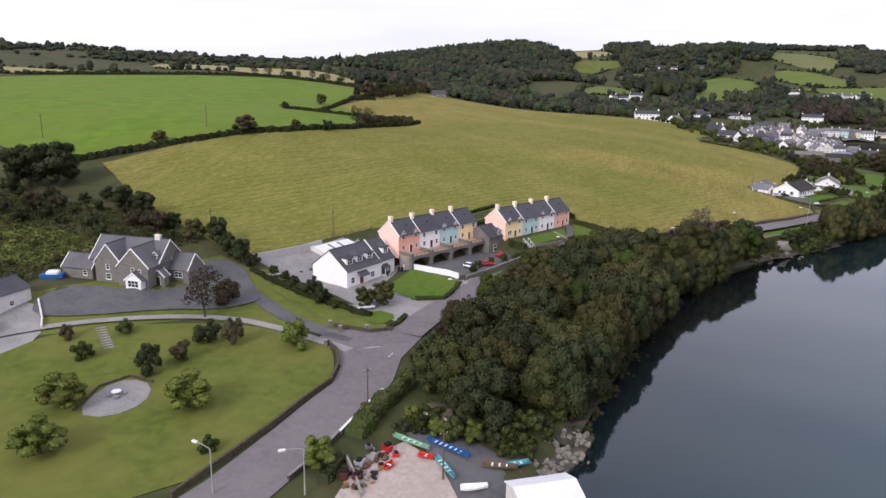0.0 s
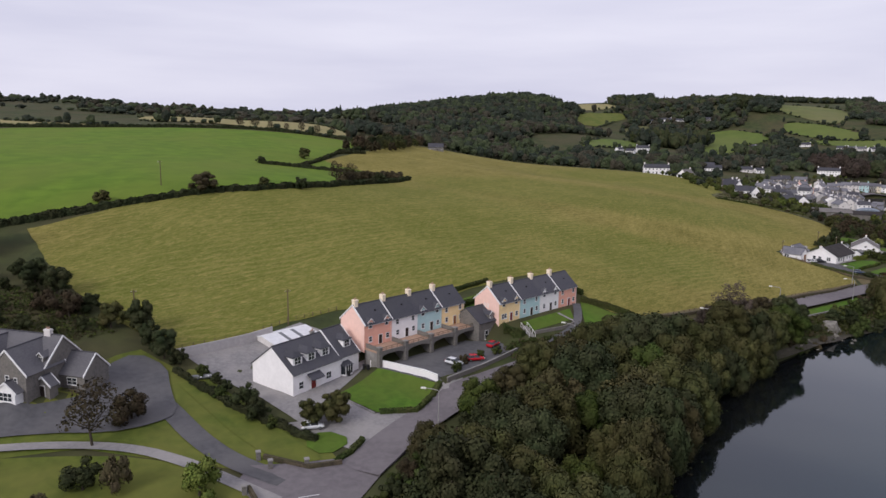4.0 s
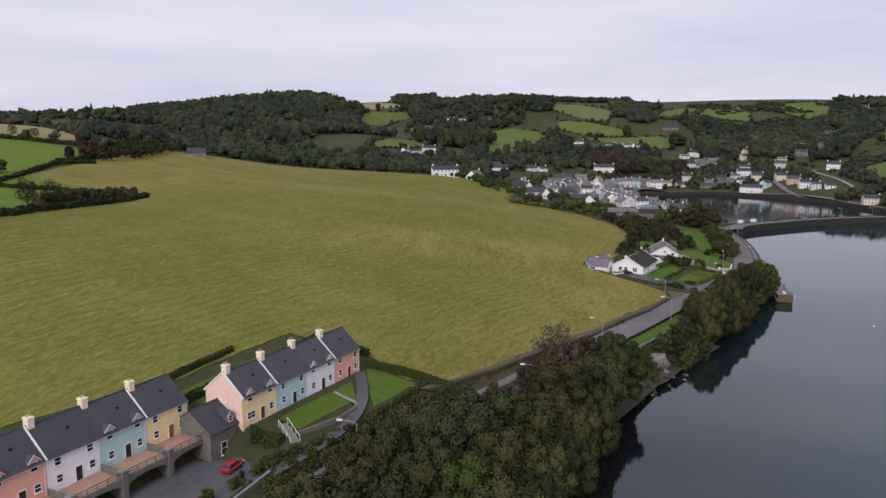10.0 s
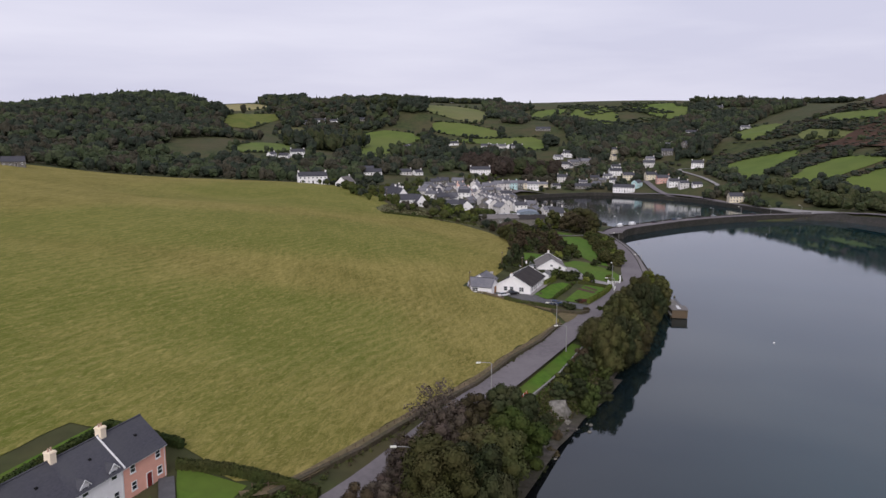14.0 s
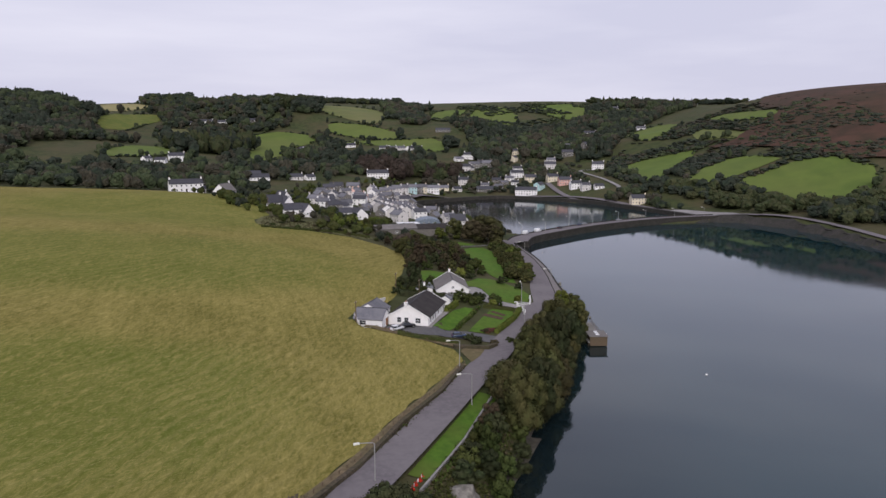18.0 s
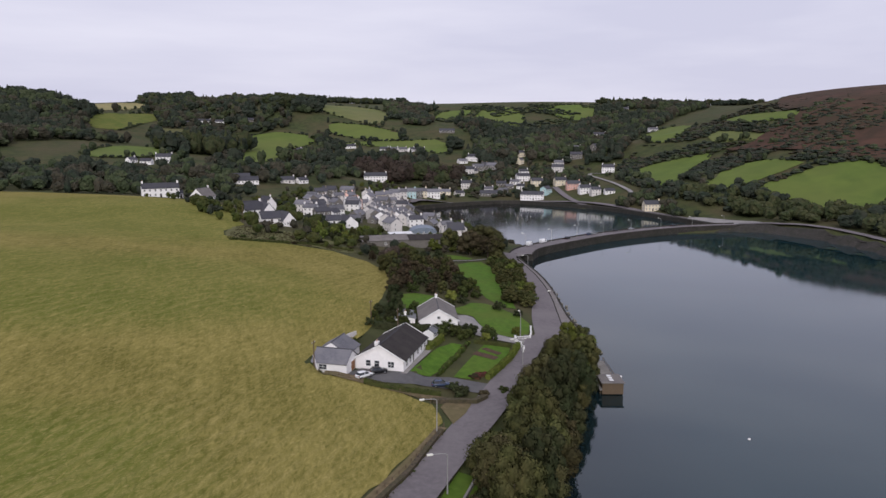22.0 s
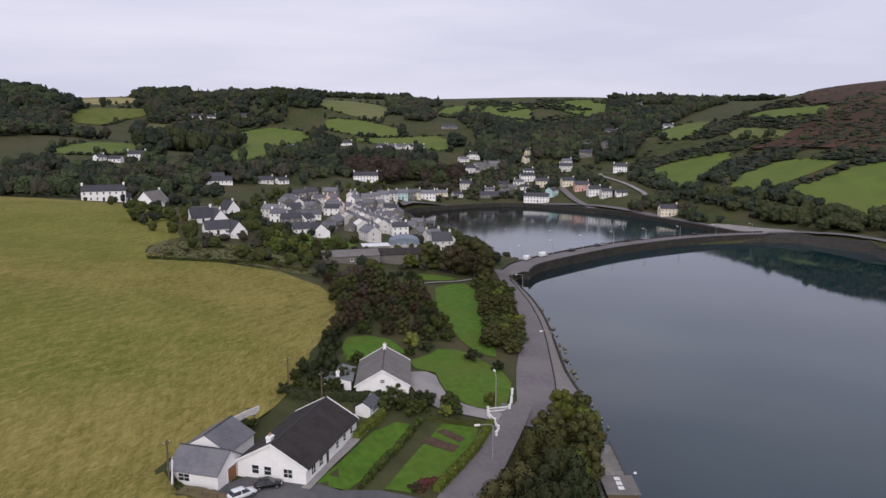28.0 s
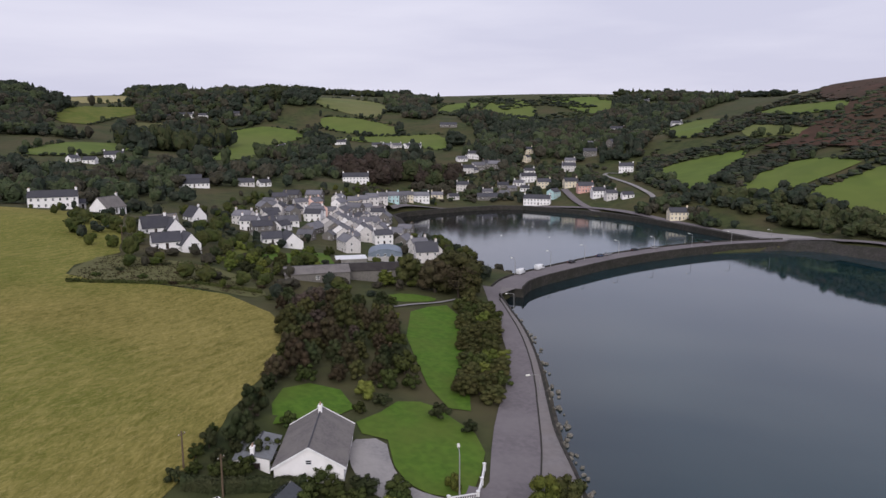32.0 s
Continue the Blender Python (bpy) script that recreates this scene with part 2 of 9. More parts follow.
M["pale_field"] = material("stubble_field", (0.30, 0.25, 0.12), (0.22, 0.21, 0.09), 0.95, 0.08, 8, 0.2, None, 0.2)
M["heath"] = material("brown_heath", (0.092, 0.047, 0.034), (0.050, 0.032, 0.022), 0.95, 0.05, 12, 0.3, (0.046, 0.036, 0.021), 0.6, depth=1.0)
M["asphalt"] = material("road_asphalt", (0.168, 0.150, 0.156), (0.132, 0.119, 0.124), 0.85, 0.9, 10, 0.12, (0.185, 0.168, 0.170), 0.15, depth=0.01)
M["tarmac"] = material("drive_tarmac", (0.105, 0.103, 0.108), (0.080, 0.079, 0.083), 0.85, 0.8, 10, 0.15, (0.13, 0.125, 0.125), 0.15, depth=0.01)
M["gravel"] = material("pale_gravel", (0.255, 0.243, 0.240), (0.195, 0.187, 0.186), 0.9, 1.6, 10, 0.1, (0.32, 0.30, 0.285), 0.3, depth=0.02)
M["pale_sand"] = material("pale_yard_sand", (0.44, 0.37, 0.33), (0.33, 0.28, 0.25), 0.95, 1.2, 10, 0.15, (0.36, 0.29, 0.25), 0.3, depth=0.02)
M["path"] = material("concrete_path", (0.33, 0.31, 0.29), (0.25, 0.235, 0.225), 0.85, 1.2, 9, 0.2, None, 0.1, depth=0.01)
M["shingle"] = material("shore_stones", (0.10, 0.088, 0.074), (0.042, 0.038, 0.034), 0.8, 0.7, 10, 0.2, (0.05, 0.048, 0.028), 0.9, depth=0.2)
M["pale_slate"] = material("weathered_village_slate", (0.150, 0.148, 0.165), (0.105, 0.104, 0.118), 0.6, 2.2, 8, 0.12, (0.18, 0.175, 0.185), 0.25, depth=0.02, per_object=0.25, stretch=(1, 1, 3, 0))
M["slate"] = material("roof_slate", (0.070, 0.069, 0.082), (0.052, 0.052, 0.062), 0.6, 2.2, 8, 0.12, (0.075, 0.075, 0.08), 0.25, depth=0.02, per_object=0.15, stretch=(1, 1, 3, 0))
# sky's sheen on the stone house roof put into a paler slate colour
M["grey_slate"] = material("sky_sheen_slate", (0.118, 0.114, 0.124), (0.088, 0.086, 0.095), 0.55, 2.2, 8, 0.12, (0.140, 0.136, 0.142), 0.25, depth=0.02, stretch=(1, 1, 3, 0))
M["brown_tile"] = material("brown_roof_tile", (0.040, 0.034, 0.033), (0.026, 0.023, 0.023), 0.75, 2.5, 8, 0.15, (0.052, 0.046, 0.042), 0.3, depth=0.02)
M["grey_tile"] = material("weathered_grey_tile", (0.17, 0.155, 0.15), (0.125, 0.115, 0.112), 0.8, 2.2, 8, 0.15, (0.20, 0.185, 0.17), 0.3, depth=0.02)
M["tin"] = material("grey_tin_roof", (0.20, 0.21, 0.22), (0.15, 0.155, 0.16), 0.5, 1.5, 6, 0.2, None, 0.1)
M["white_tin"] = material("white_sheet_roof", (0.76, 0.76, 0.77), (0.66, 0.66, 0.67), 0.5, 1.0, 6, 0.2, None, 0.05)


def render_paint(name, rgb, dirt=0.93):
    c = srgb(*rgb)
    return material(name, c, tuple(v * dirt for v in c), 0.85, 1.3, 8, 0.25, tuple(v * 0.9 for v in c), 0.08, depth=0.01)


M["white"] = render_paint("white_render", (240, 237, 236))
# weathered white, greyed further for the overcast shade on the village walls
M["offwhite"] = render_paint("weathered_shaded_white_render", (216, 211, 208), 0.78)
M["grey_wash"] = render_paint("grey_washed_render", (178, 174, 173), 0.82)
M["pink"] = render_paint("salmon_render", (232, 174, 154))
M["palepink"] = render_paint("pale_pink_render", (242, 204, 190))
M["blue"] = render_paint("pale_blue_render", (180, 209, 210))
M["yellow"] = render_paint("pale_yellow_render", (246, 218, 166))
M["cream"] = render_paint("cream_render", (243, 226, 200))
M["coral"] = render_paint("coral_render", (214, 146, 138))
M["stone"] = material("grey_stone_wall", (0.185, 0.172, 0.160), (0.115, 0.108, 0.102), 0.9, 2.6, 6, 0.2, (0.19, 0.175, 0.155), 0.7, depth=0.04)
M["drystone"] = material("mossy_stone_wall", (0.110, 0.088, 0.062), (0.048, 0.040, 0.031), 0.95, 1.8, 8, 0.2, (0.066, 0.062, 0.032), 0.8, depth=0.08)
M["concrete"] = material("grey_concrete", (0.30, 0.285, 0.27), (0.22, 0.21, 0.20), 0.85, 1.0, 8, 0.25, (0.17, 0.16, 0.145), 0.15, depth=0.01)
M["quay"] = material("dark_quay_wall", (0.062, 0.055, 0.049), (0.030, 0.028, 0.026), 0.85, 1.0, 9, 0.3, (0.026, 0.027, 0.020), 0.9, depth=0.12)
M["trim"] = material("white_trim_paint", (0.84, 0.83, 0.82), (0.74, 0.73, 0.72), 0.5, 3, 4, 0.2, None, 0.0)
M["wood"] = material("weathered_timber", (0.16, 0.115, 0.075), (0.10, 0.075, 0.052), 0.8, 3, 6, 0.2, None, 0.3, stretch=(1, 6, 6, 0), depth=0.01)
M["deck"] = material("reddish_deck_paving", (0.46, 0.30, 0.215), (0.36, 0.24, 0.175), 0.8, 2, 6, 0.3, None, 0.1)
M["red_door"] = material("red_door_paint", (0.22, 0.035, 0.03), (0.17, 0.03, 0.028), 0.4, 3, 4, 0.2, None, 0.0)
M["dark_door"] = material("dark_door_paint", (0.05, 0.035, 0.03), (0.035, 0.028, 0.026), 0.4, 3, 4, 0.2, None, 0.0)
M["oak_door"] = material("orange_wood_door", (0.30, 0.14, 0.06), (0.23, 0.105, 0.045), 0.5, 4, 6, 0.2, None, 0.1, stretch=(6, 6, 1, 0), depth=0.005)
M["glass"] = material("window_glass", (0.02, 0.024, 0.03), (0.03, 0.035, 0.04), 0.06, 1, 2, 0.3, None, 0.0, specular=0.6)
M["dark"] = material("dark_interior", (0.012, 0.012, 0.013), (0.02, 0.02, 0.02), 0.9, 1, 3, 0.3, None, 0.0)
M["metal"] = material("galvanised_steel", (0.30, 0.31, 0.32), (0.22, 0.225, 0.23), 0.45, 4, 4, 0.3, None, 0.05, metallic=0.6)
M["lamp_lens"] = material("pale_lamp_lens", (0.75, 0.74, 0.66), (0.65, 0.64, 0.56), 0.3, 4, 3, 0.3, None, 0.0)
M["bark"] = material("tree_bark", (0.085, 0.068, 0.052), (0.05, 0.042, 0.034), 0.95, 3, 6, 0.3, None, 0.6, stretch=(3, 3, 0.6, 0), depth=0.03)


def leaf(name, a, b, third=None, per=0.26, tint=0.16, hue=0.012):
    m = material(name, a, b, 0.75, 0.55, 5, 0.35, third, 0.0, per_object=per, specular=0.05)
    island_tint(m, tint, hue)
    n, l = m.node_tree.nodes, m.node_tree.links
    p = n["Principled BSDF"]
    p.inputs["Subsurface Weight"].default_value = 0.0
    return m


M["leaf"] = leaf("oak_foliage", (0.080, 0.084, 0.030), (0.038, 0.045, 0.018), (0.085, 0.075, 0.031))
M["leaf_green"] = leaf("bright_foliage", (0.062, 0.084, 0.020), (0.036, 0.052, 0.014), (0.068, 0.074, 0.022))
M["leaf_dark"] = leaf("dark_evergreen_foliage", (0.044, 0.055, 0.024), (0.024, 0.032, 0.015), (0.056, 0.054, 0.027))
M["leaf_brown"] = leaf("autumn_brown_foliage", (0.078, 0.060, 0.036), (0.042, 0.035, 0.022), (0.062, 0.056, 0.028))
M["leaf_twig"] = leaf("grey_brown_twigs", (0.103, 0.080, 0.064), (0.058, 0.046, 0.039), (0.081, 0.070, 0.051))
M["leaf_olive"] = leaf("olive_brown_oak_foliage", (0.091, 0.079, 0.036), (0.048, 0.044, 0.022), (0.074, 0.077, 0.030))
M["leaf_lime"] = leaf("fresh_green_foliage", (0.132, 0.165, 0.036), (0.076, 0.100, 0.023), (0.140, 0.140, 0.039))
M["hedge"] = leaf("hedge_foliage", (0.056, 0.076, 0.022), (0.032, 0.046, 0.015), (0.070, 0.070, 0.026))
M["clipped"] = leaf("clipped_hedge_foliage", (0.100, 0.128, 0.026), (0.062, 0.086, 0.018), (0.105, 0.112, 0.028))
# haze of distance mixed into the far wood, green and brown foliage colours
M["far_leaf"] = leaf("hazed_wood_foliage", (0.032, 0.043, 0.028), (0.019, 0.027, 0.020), (0.039, 0.040, 0.030), 0.1, 0.25)
M["far_green"] = leaf("hazed_green_foliage", (0.051, 0.067, 0.032), (0.032, 0.044, 0.023), (0.054, 0.060, 0.033), 0.1, 0.25)
M["beech"] = leaf("russet_beech_foliage", (0.050, 0.036, 0.029), (0.030, 0.024, 0.020), (0.040, 0.034, 0.025), 0.1, 0.2)
M["far_brown"] = leaf("hazed_brown_foliage", (0.057, 0.049, 0.034), (0.035, 0.033, 0.025), (0.046, 0.048, 0.033), 0.1, 0.25)

water = bpy.data.materials.new("sea_water")
water.use_nodes = True
wtn, wtl = water.node_tree.nodes, water.node_tree.links
wp = wtn["Principled BSDF"]
wp.inputs["Roughness"].default_value, wp.inputs["IOR"].default_value = 0.035, 1.5
wc, wno, wra = wtn.new("ShaderNodeTexCoord"), wtn.new("ShaderNodeTexNoise"), wtn.new("ShaderNodeValToRGB")
wno.inputs["Scale"].default_value, wno.inputs["Detail"].default_value = 0.012, 4
wra.color_ramp.elements[0].color, wra.color_ramp.elements[1].color = (0.005, 0.018, 0.023, 1), (0.009, 0.032, 0.039, 1)
wtl.new(wc.outputs["Object"], wno.inputs["Vector"])
wtl.new(wno.outputs["Fac"], wra.inputs["Fac"])
# colour darkened along the wooded shore to deepen the trees' reflections, teal further out
w_dot, w_offshore, w_mix = wtn.new("ShaderNodeVectorMath"), wtn.new("ShaderNodeMapRange"), wtn.new("ShaderNodeMixRGB")
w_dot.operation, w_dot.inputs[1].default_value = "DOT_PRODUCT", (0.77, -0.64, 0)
w_offshore.inputs["From Min"].default_value, w_offshore.inputs["From Max"].default_value = -40, 12
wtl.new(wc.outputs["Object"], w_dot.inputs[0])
wtl.new(w_dot.outputs["Value"], w_offshore.inputs["Value"])
wtl.new(w_offshore.outputs["Result"], w_mix.inputs[0])
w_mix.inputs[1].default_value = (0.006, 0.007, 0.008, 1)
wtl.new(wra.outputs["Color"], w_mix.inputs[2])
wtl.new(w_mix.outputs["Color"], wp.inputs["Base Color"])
wrip, wbp = wtn.new("ShaderNodeTexNoise"), wtn.new("ShaderNodeBump")
wrip.inputs["Scale"].default_value, wrip.inputs["Detail"].default_value = 0.8, 5
wbp.inputs["Strength"].default_value, wbp.inputs["Distance"].default_value = 0.05, 0.06
wtl.new(wc.outputs["Object"], wrip.inputs["Vector"])
wtl.new(wrip.outputs["Fac"], wbp.inputs["Height"])
wtl.new(wbp.outputs["Normal"], wp.inputs["Normal"])
wp.inputs["Specular Tint"].default_value = (0.70, 0.89, 1.0, 1)
M["water"] = water
# lanes of smooth and wind-ruffled water
wl_no, wl_mr, wl_mp = wtn.new("ShaderNodeTexNoise"), wtn.new("ShaderNodeMapRange"), wtn.new("ShaderNodeMapping")
wl_mp.inputs["Scale"].default_value, wl_mp.inputs["Rotation"].default_value = (0.5, 1.6, 1), (0, 0, radians(25))
wl_no.inputs["Scale"].default_value, wl_no.inputs["Detail"].default_value = 0.014, 5
wl_mr.inputs["From Min"].default_value, wl_mr.inputs["From Max"].default_value = 0.38, 0.66
wl_mr.inputs["To Min"].default_value, wl_mr.inputs["To Max"].default_value = 0.02, 0.06
wtl.new(wc.outputs["Object"], wl_mp.inputs["Vector"])
wtl.new(wl_mp.outputs["Vector"], wl_no.inputs["Vector"])
wtl.new(wl_no.outputs["Fac"], wl_mr.inputs["Value"])
wtl.new(wl_mr.outputs["Result"], wp.inputs["Roughness"])
# wind-ruffled water of the tidal pond
pond_mat = water.copy()
pond_mat.name = "ruffled_pond_water"
pn, pl = pond_mat.node_tree.nodes, pond_mat.node_tree.links
for link in list(pn["Principled BSDF"].inputs["Roughness"].links):
    pl.remove(link)
pn["Principled BSDF"].inputs["Roughness"].default_value, pn["Principled BSDF"].inputs["IOR"].default_value = 0.08, 1.9
for nd in pn:
    if nd.type == "BUMP":
        nd.inputs["Strength"].default_value, nd.inputs["Distance"].default_value = 0.06, 0.06
M["pond_water"] = pond_mat
# ---------------- lie of the land ----------------
# heights of the land in metres over the sea, region by region (x, y, z)
COAST = [(-64, 72, 4.5), (-28, 99, 5.2), (-20, 70, 4.6), (-3, 130, 5.6), (-48, 116, 7.2), (-75, 125, 10.8), (-95, 90, 6.5), (-40, 55, 3.6),
         (-110, 60, 4.5), (-32, 140, 7.4), (-20, 128, 7.2), (5, 150, 8.6), (-8, 166, 12), (16, 172, 12), (36, 187, 12.2), (28, 160, 7.6),
         (50, 180, 9.2), (70, 186, 7.5), (110, 216, 6.0), (151, 248, 5.6), (200, 285, 5.5), (243, 320, 3.6), (295, 400, 3.4)]
FIELD = [(67, 214, 12.5), (51, 223, 15.6), (85, 225, 11), (74, 260, 17), (102, 262, 13.7), (118, 272, 13.0), (101, 299, 20.6), (128, 302, 16.5),
         (147, 310, 13.8), (104, 323, 23.8), (128, 341, 22.0), (-14, 220, 24), (37, 284, 27.0), (84, 467, 29), (-33, 495, 45), (-24, 341, 34.5),
         (-80, 398, 45), (-85, 244, 38), (-39, 169, 13.5), (-70, 175, 19), (-120, 160, 19), (153, 426, 24), (165, 520, 29), (40, 390, 35)]
VILLAGE = [(148, 278, 9.2), (196, 308, 8.8), (225, 345, 7.5), (200, 400, 14), (262, 505, 9), (300, 465, 5), (330, 510, 3.4), (345, 600, 3.6), (295, 560, 8),
           (210, 462, 18), (240, 620, 20), (378, 695, 19), (440, 685, 4), (523.8, 644.3, 4.5), (555.8, 629.1, 11.7), (639.9, 665.4, 23.2), (534.2, 523.5, 3.4),
           (560.5, 450.3, 4.9), (505, 425, 3.4)]
HILLS = [(-192, 423, 53), (-116, 593, 62), (60, 640, 32), (-40, 700, 48), (120, 800, 32), (230, 860, 38), (207, 847, 41), (218, 956, 49), (263, 1192, 69), (284, 1341, 94),
         (386, 1293, 83), (307, 1590, 116), (427, 1673, 130), (476, 1456, 120), (372, 966, 33), (459, 1148, 64), (493, 1082, 55), (543, 1159, 80), (587, 1016, 55), (545, 914, 42), (629, 957, 52),
         (633, 1294, 110), (684, 1214, 97), (733, 1391, 119), (805, 1271, 113), (530, 1261, 109), (839, 1051, 75), (814, 1133, 89), (711, 831, 41), (843, 841, 57), (657, 998, 68),
         (766.3, 759.7, 52), (753, 731, 57), (837, 705, 72), (821, 659, 76), (794, 548, 84), (150, 1350, 116), (60, 1330, 108), (300, 1480, 104),
         (-198, 1395, 80), (-300, 850, 72), (-260, 600, 62), (-500, 700, 76), (-600, 1300, 98), (880, 500, 105), (660, 444, 38), (600, 395, 14), (574, 506, 18), (589, 464, 17), (551, 409, 8), (701, 587, 41)]
FAR = [(879, 1331, 121), (976, 1286, 125), (1077, 1241, 128), (1145, 1176, 126), (1200, 1116, 122), (1187, 973, 112), (1071, 788, 107), (1300, 1700, 118), (1001, 700.6, 112), (720, 300, 54), (1300, 500, 119), (0, 1900, 112), (800, 2000, 135),
       (560, 250, 14), (-300, 200, 32), (-250, 50, 16), (-300, -300, 12), (0, 3500, 100), (2560.9, 2559.3, 121.5), (-2500, 2500, 110), (-2500, -500, 60),
       (3500, 0, 90), (-500, -3500, 20), (3000, -3000, 20)]
SHORE = [(13, 55), (20, 68), (36, 100), (53, 134), (72.5, 161.5), (88, 173.5), (116, 197), (142, 214), (172, 238), (194, 255), (212, 268), (228, 287), (240, 306),
         (255, 328), (272, 352), (294, 388), (304, 408), (332, 423), (391, 436), (449, 431), (494, 417), (506, 400), (505, 375), (487, 336), (461, 297),
         (455, 250), (520, 120), (700, -100), (1500, -1500), (-300, -1500), (-150, -400), (-45, -120), (-6, 10), (6, 40)]
POND = [(338, 436), (360, 442), (400, 452), (455, 449), (492, 441), (508, 487), (520, 559), (509, 606), (492, 650), (441, 657), (386, 650), (374, 609), (352, 560),
        (345, 500), (334, 455)]


class Spline:
    """A thin-plate surface through the given heights."""

    def __init__(self, rows):
        p = np.array(rows, float)
        self.p = p[:, :2] / 100
        d = np.linalg.norm(self.p[:, None] - self.p[None], axis=2)
        n = len(p)
        a = np.zeros((n + 3, n + 3))
        a[:n, :n] = self.kernel(d) + np.eye(n) * 0.02
        a[:n, n], a[:n, n + 1:] = 1, self.p
        a[n, :n], a[n + 1:, :n] = 1, self.p.T
        self.w = np.linalg.solve(a, np.concatenate([p[:, 2], np.zeros(3)]))

    @staticmethod
    def kernel(d):
        return np.where(d > 1e-9, d * d * np.log(np.maximum(d, 1e-9)), 0)

    def __call__(self, x, y):
        q = np.stack([np.ravel(x), np.ravel(y)], 1) / 100
        n = len(self.p)
        out = self.w[n] + q @ self.w[n + 1:]
        for i in range(n):
            out += self.w[i] * self.kernel(np.linalg.norm(q - self.p[i], axis=1))
        return out.reshape(np.shape(x))


def edge_distance(x, y, ring, closed=True):
    """The distance of points to a line of corners."""
    x, y = np.asarray(x, float), np.asarray(y, float)
    best = np.full(x.shape, 1e9)
    pairs = zip(ring, ring[1:] + ring[:1]) if closed else zip(ring, ring[1:])
    for (ax, ay), (bx, by) in pairs:
        dx, dy = bx - ax, by - ay
        t = np.clip(((x - ax) * dx + (y - ay) * dy) / (dx * dx + dy * dy + 1e-9), 0, 1)
        best = np.minimum(best, np.hypot(x - ax - t * dx, y - ay - t * dy))
    return best


def inside(x, y, ring):
    x, y = np.asarray(x, float), np.asarray(y, float)
    out = np.zeros(x.shape, bool)
    for (ax, ay), (bx, by) in zip(ring, ring[1:] + ring[:1]):
        if ay == by:
            continue
        out ^= ((ay > y) != (by > y)) & (x < (bx - ax) * (y - ay) / (by - ay) + ax)
    return out


LAND = Spline(COAST + FIELD + VILLAGE + HILLS + FAR)


def raw_height(x, y):
    """The height of the land, with the sea bed under the water."""
    x, y = np.asarray(x, float), np.asarray(y, float)
    h = np.maximum(LAND(x, y), 1.6)
    h = np.where(np.hypot(x, y - 400) > 1800, np.clip(h, 5, 150), h)
    for ring in (SHORE, POND):
        d = edge_distance(x, y, ring)
        d = np.where(inside(x, y, ring), -d, d)
        s = np.clip((d + 1.5) / 7.5, 0, 1)
        h = -2.5 + (h + 2.5) * s * s * (3 - 2 * s)
    return h


# levelled plots: corners, height
PADS = [([(-19, 149), (-15.2, 141.2), (-1, 135.2), (9.5, 147.5), (17, 158.5), (11, 166.5), (4.6, 169.2)], 8.4),
        ([(-18.6, 146), (5.2, 169.8), (-2, 177), (-25.5, 153)], 12.0),
        ([(13, 166.6), (37.2, 189.6), (30.5, 197), (6.5, 174)], 12.2),
        ([(-41.5, 138), (-31, 128.5), (-16.5, 146), (-26, 155)], 7.5),
        ([(-99, 116), (-76, 112), (-66, 128), (-72, 138), (-96, 132)], 10.8),
        ([(140, 284), (158, 274), (174, 290), (160, 302)], 9.1),
        ([(179, 305), (190, 298), (199, 313), (187, 322)], 8.9)]


def levelled(x, y):
    h = raw_height(x, y)
    for ring, z in PADS:
        near = (np.abs(x - ring[0][0]) < 60) & (np.abs(y - ring[0][1]) < 60)
        if near.any():
            d = edge_distance(x[near], y[near], ring)
            d = np.where(inside(x[near], y[near], ring), 0, d)
            w = np.clip(1 - d / 2.2, 0, 1)
            h[near] = h[near] * (1 - w) + z * w
    return h


def spread(lo, hi, step, far_lo, far_hi, grow):
    mid = list(np.arange(lo, hi + 0.01, step))
    up, s = [hi], step
    while up[-1] < far_hi:
        s *= grow
        up.append(up[-1] + s)
    down, s = [lo], step
    while down[-1] > far_lo:
        s *= grow
        down.append(down[-1] - s)
    return np.array(down[:0:-1] + mid + up[1:])


XS = spread(-130, 340, 2.5, -4300, 4300, 1.045)
YS = spread(30, 480, 2.5, -3900, 4500, 1.04)
GX, GY = np.meshgrid(XS, YS)
GZ = levelled(GX, GY)


def ground(x, y):
    """The height of the ground sheet at a place."""
    i = np.clip(np.searchsorted(XS, x) - 1, 0, len(XS) - 2)
    j = np.clip(np.searchsorted(YS, y) - 1, 0, len(YS) - 2)
    u = (np.asarray(x) - XS[i]) / (XS[i + 1] - XS[i])
    v = (np.asarray(y) - YS[j]) / (YS[j + 1] - YS[j])
    return (GZ[j, i] * (1 - u) + GZ[j, i + 1] * u) * (1 - v) + (GZ[j + 1, i] * (1 - u) + GZ[j + 1, i + 1] * u) * v
# ---------------- mesh helpers ----------------
from mathutils import geometry


def mesh_of(name, verts, faces, mat, smooth=False):
    me = bpy.data.meshes.new(name)
    me.from_pydata([tuple(v) for v in verts], [], [tuple(f) for f in faces])
    me.materials.append(mat)
    if smooth:
        me.polygons.foreach_set("use_smooth", [True] * len(me.polygons))
    me.update()
    return me


def part(name, me, parent, label="", m=None):
    """Links a mesh as one object under a thing."""
    ob = new(name, me)
    ob.parent = parent
    if m is not None:
        ob.matrix_local = m
    if label:
        tagged(ob, label)
    return ob


def thing(name, m, label, category, group="", kind=""):
    ob = new(name)
    ob.matrix_world = m
    ob.empty_display_size = 0.2
    return tagged(ob, label, category, group, kind)


BOX_FACES = [(0, 3, 2, 1), (4, 5, 6, 7), (0, 1, 5, 4), (1, 2, 6, 5), (2, 3, 7, 6), (3, 0, 4, 7)]


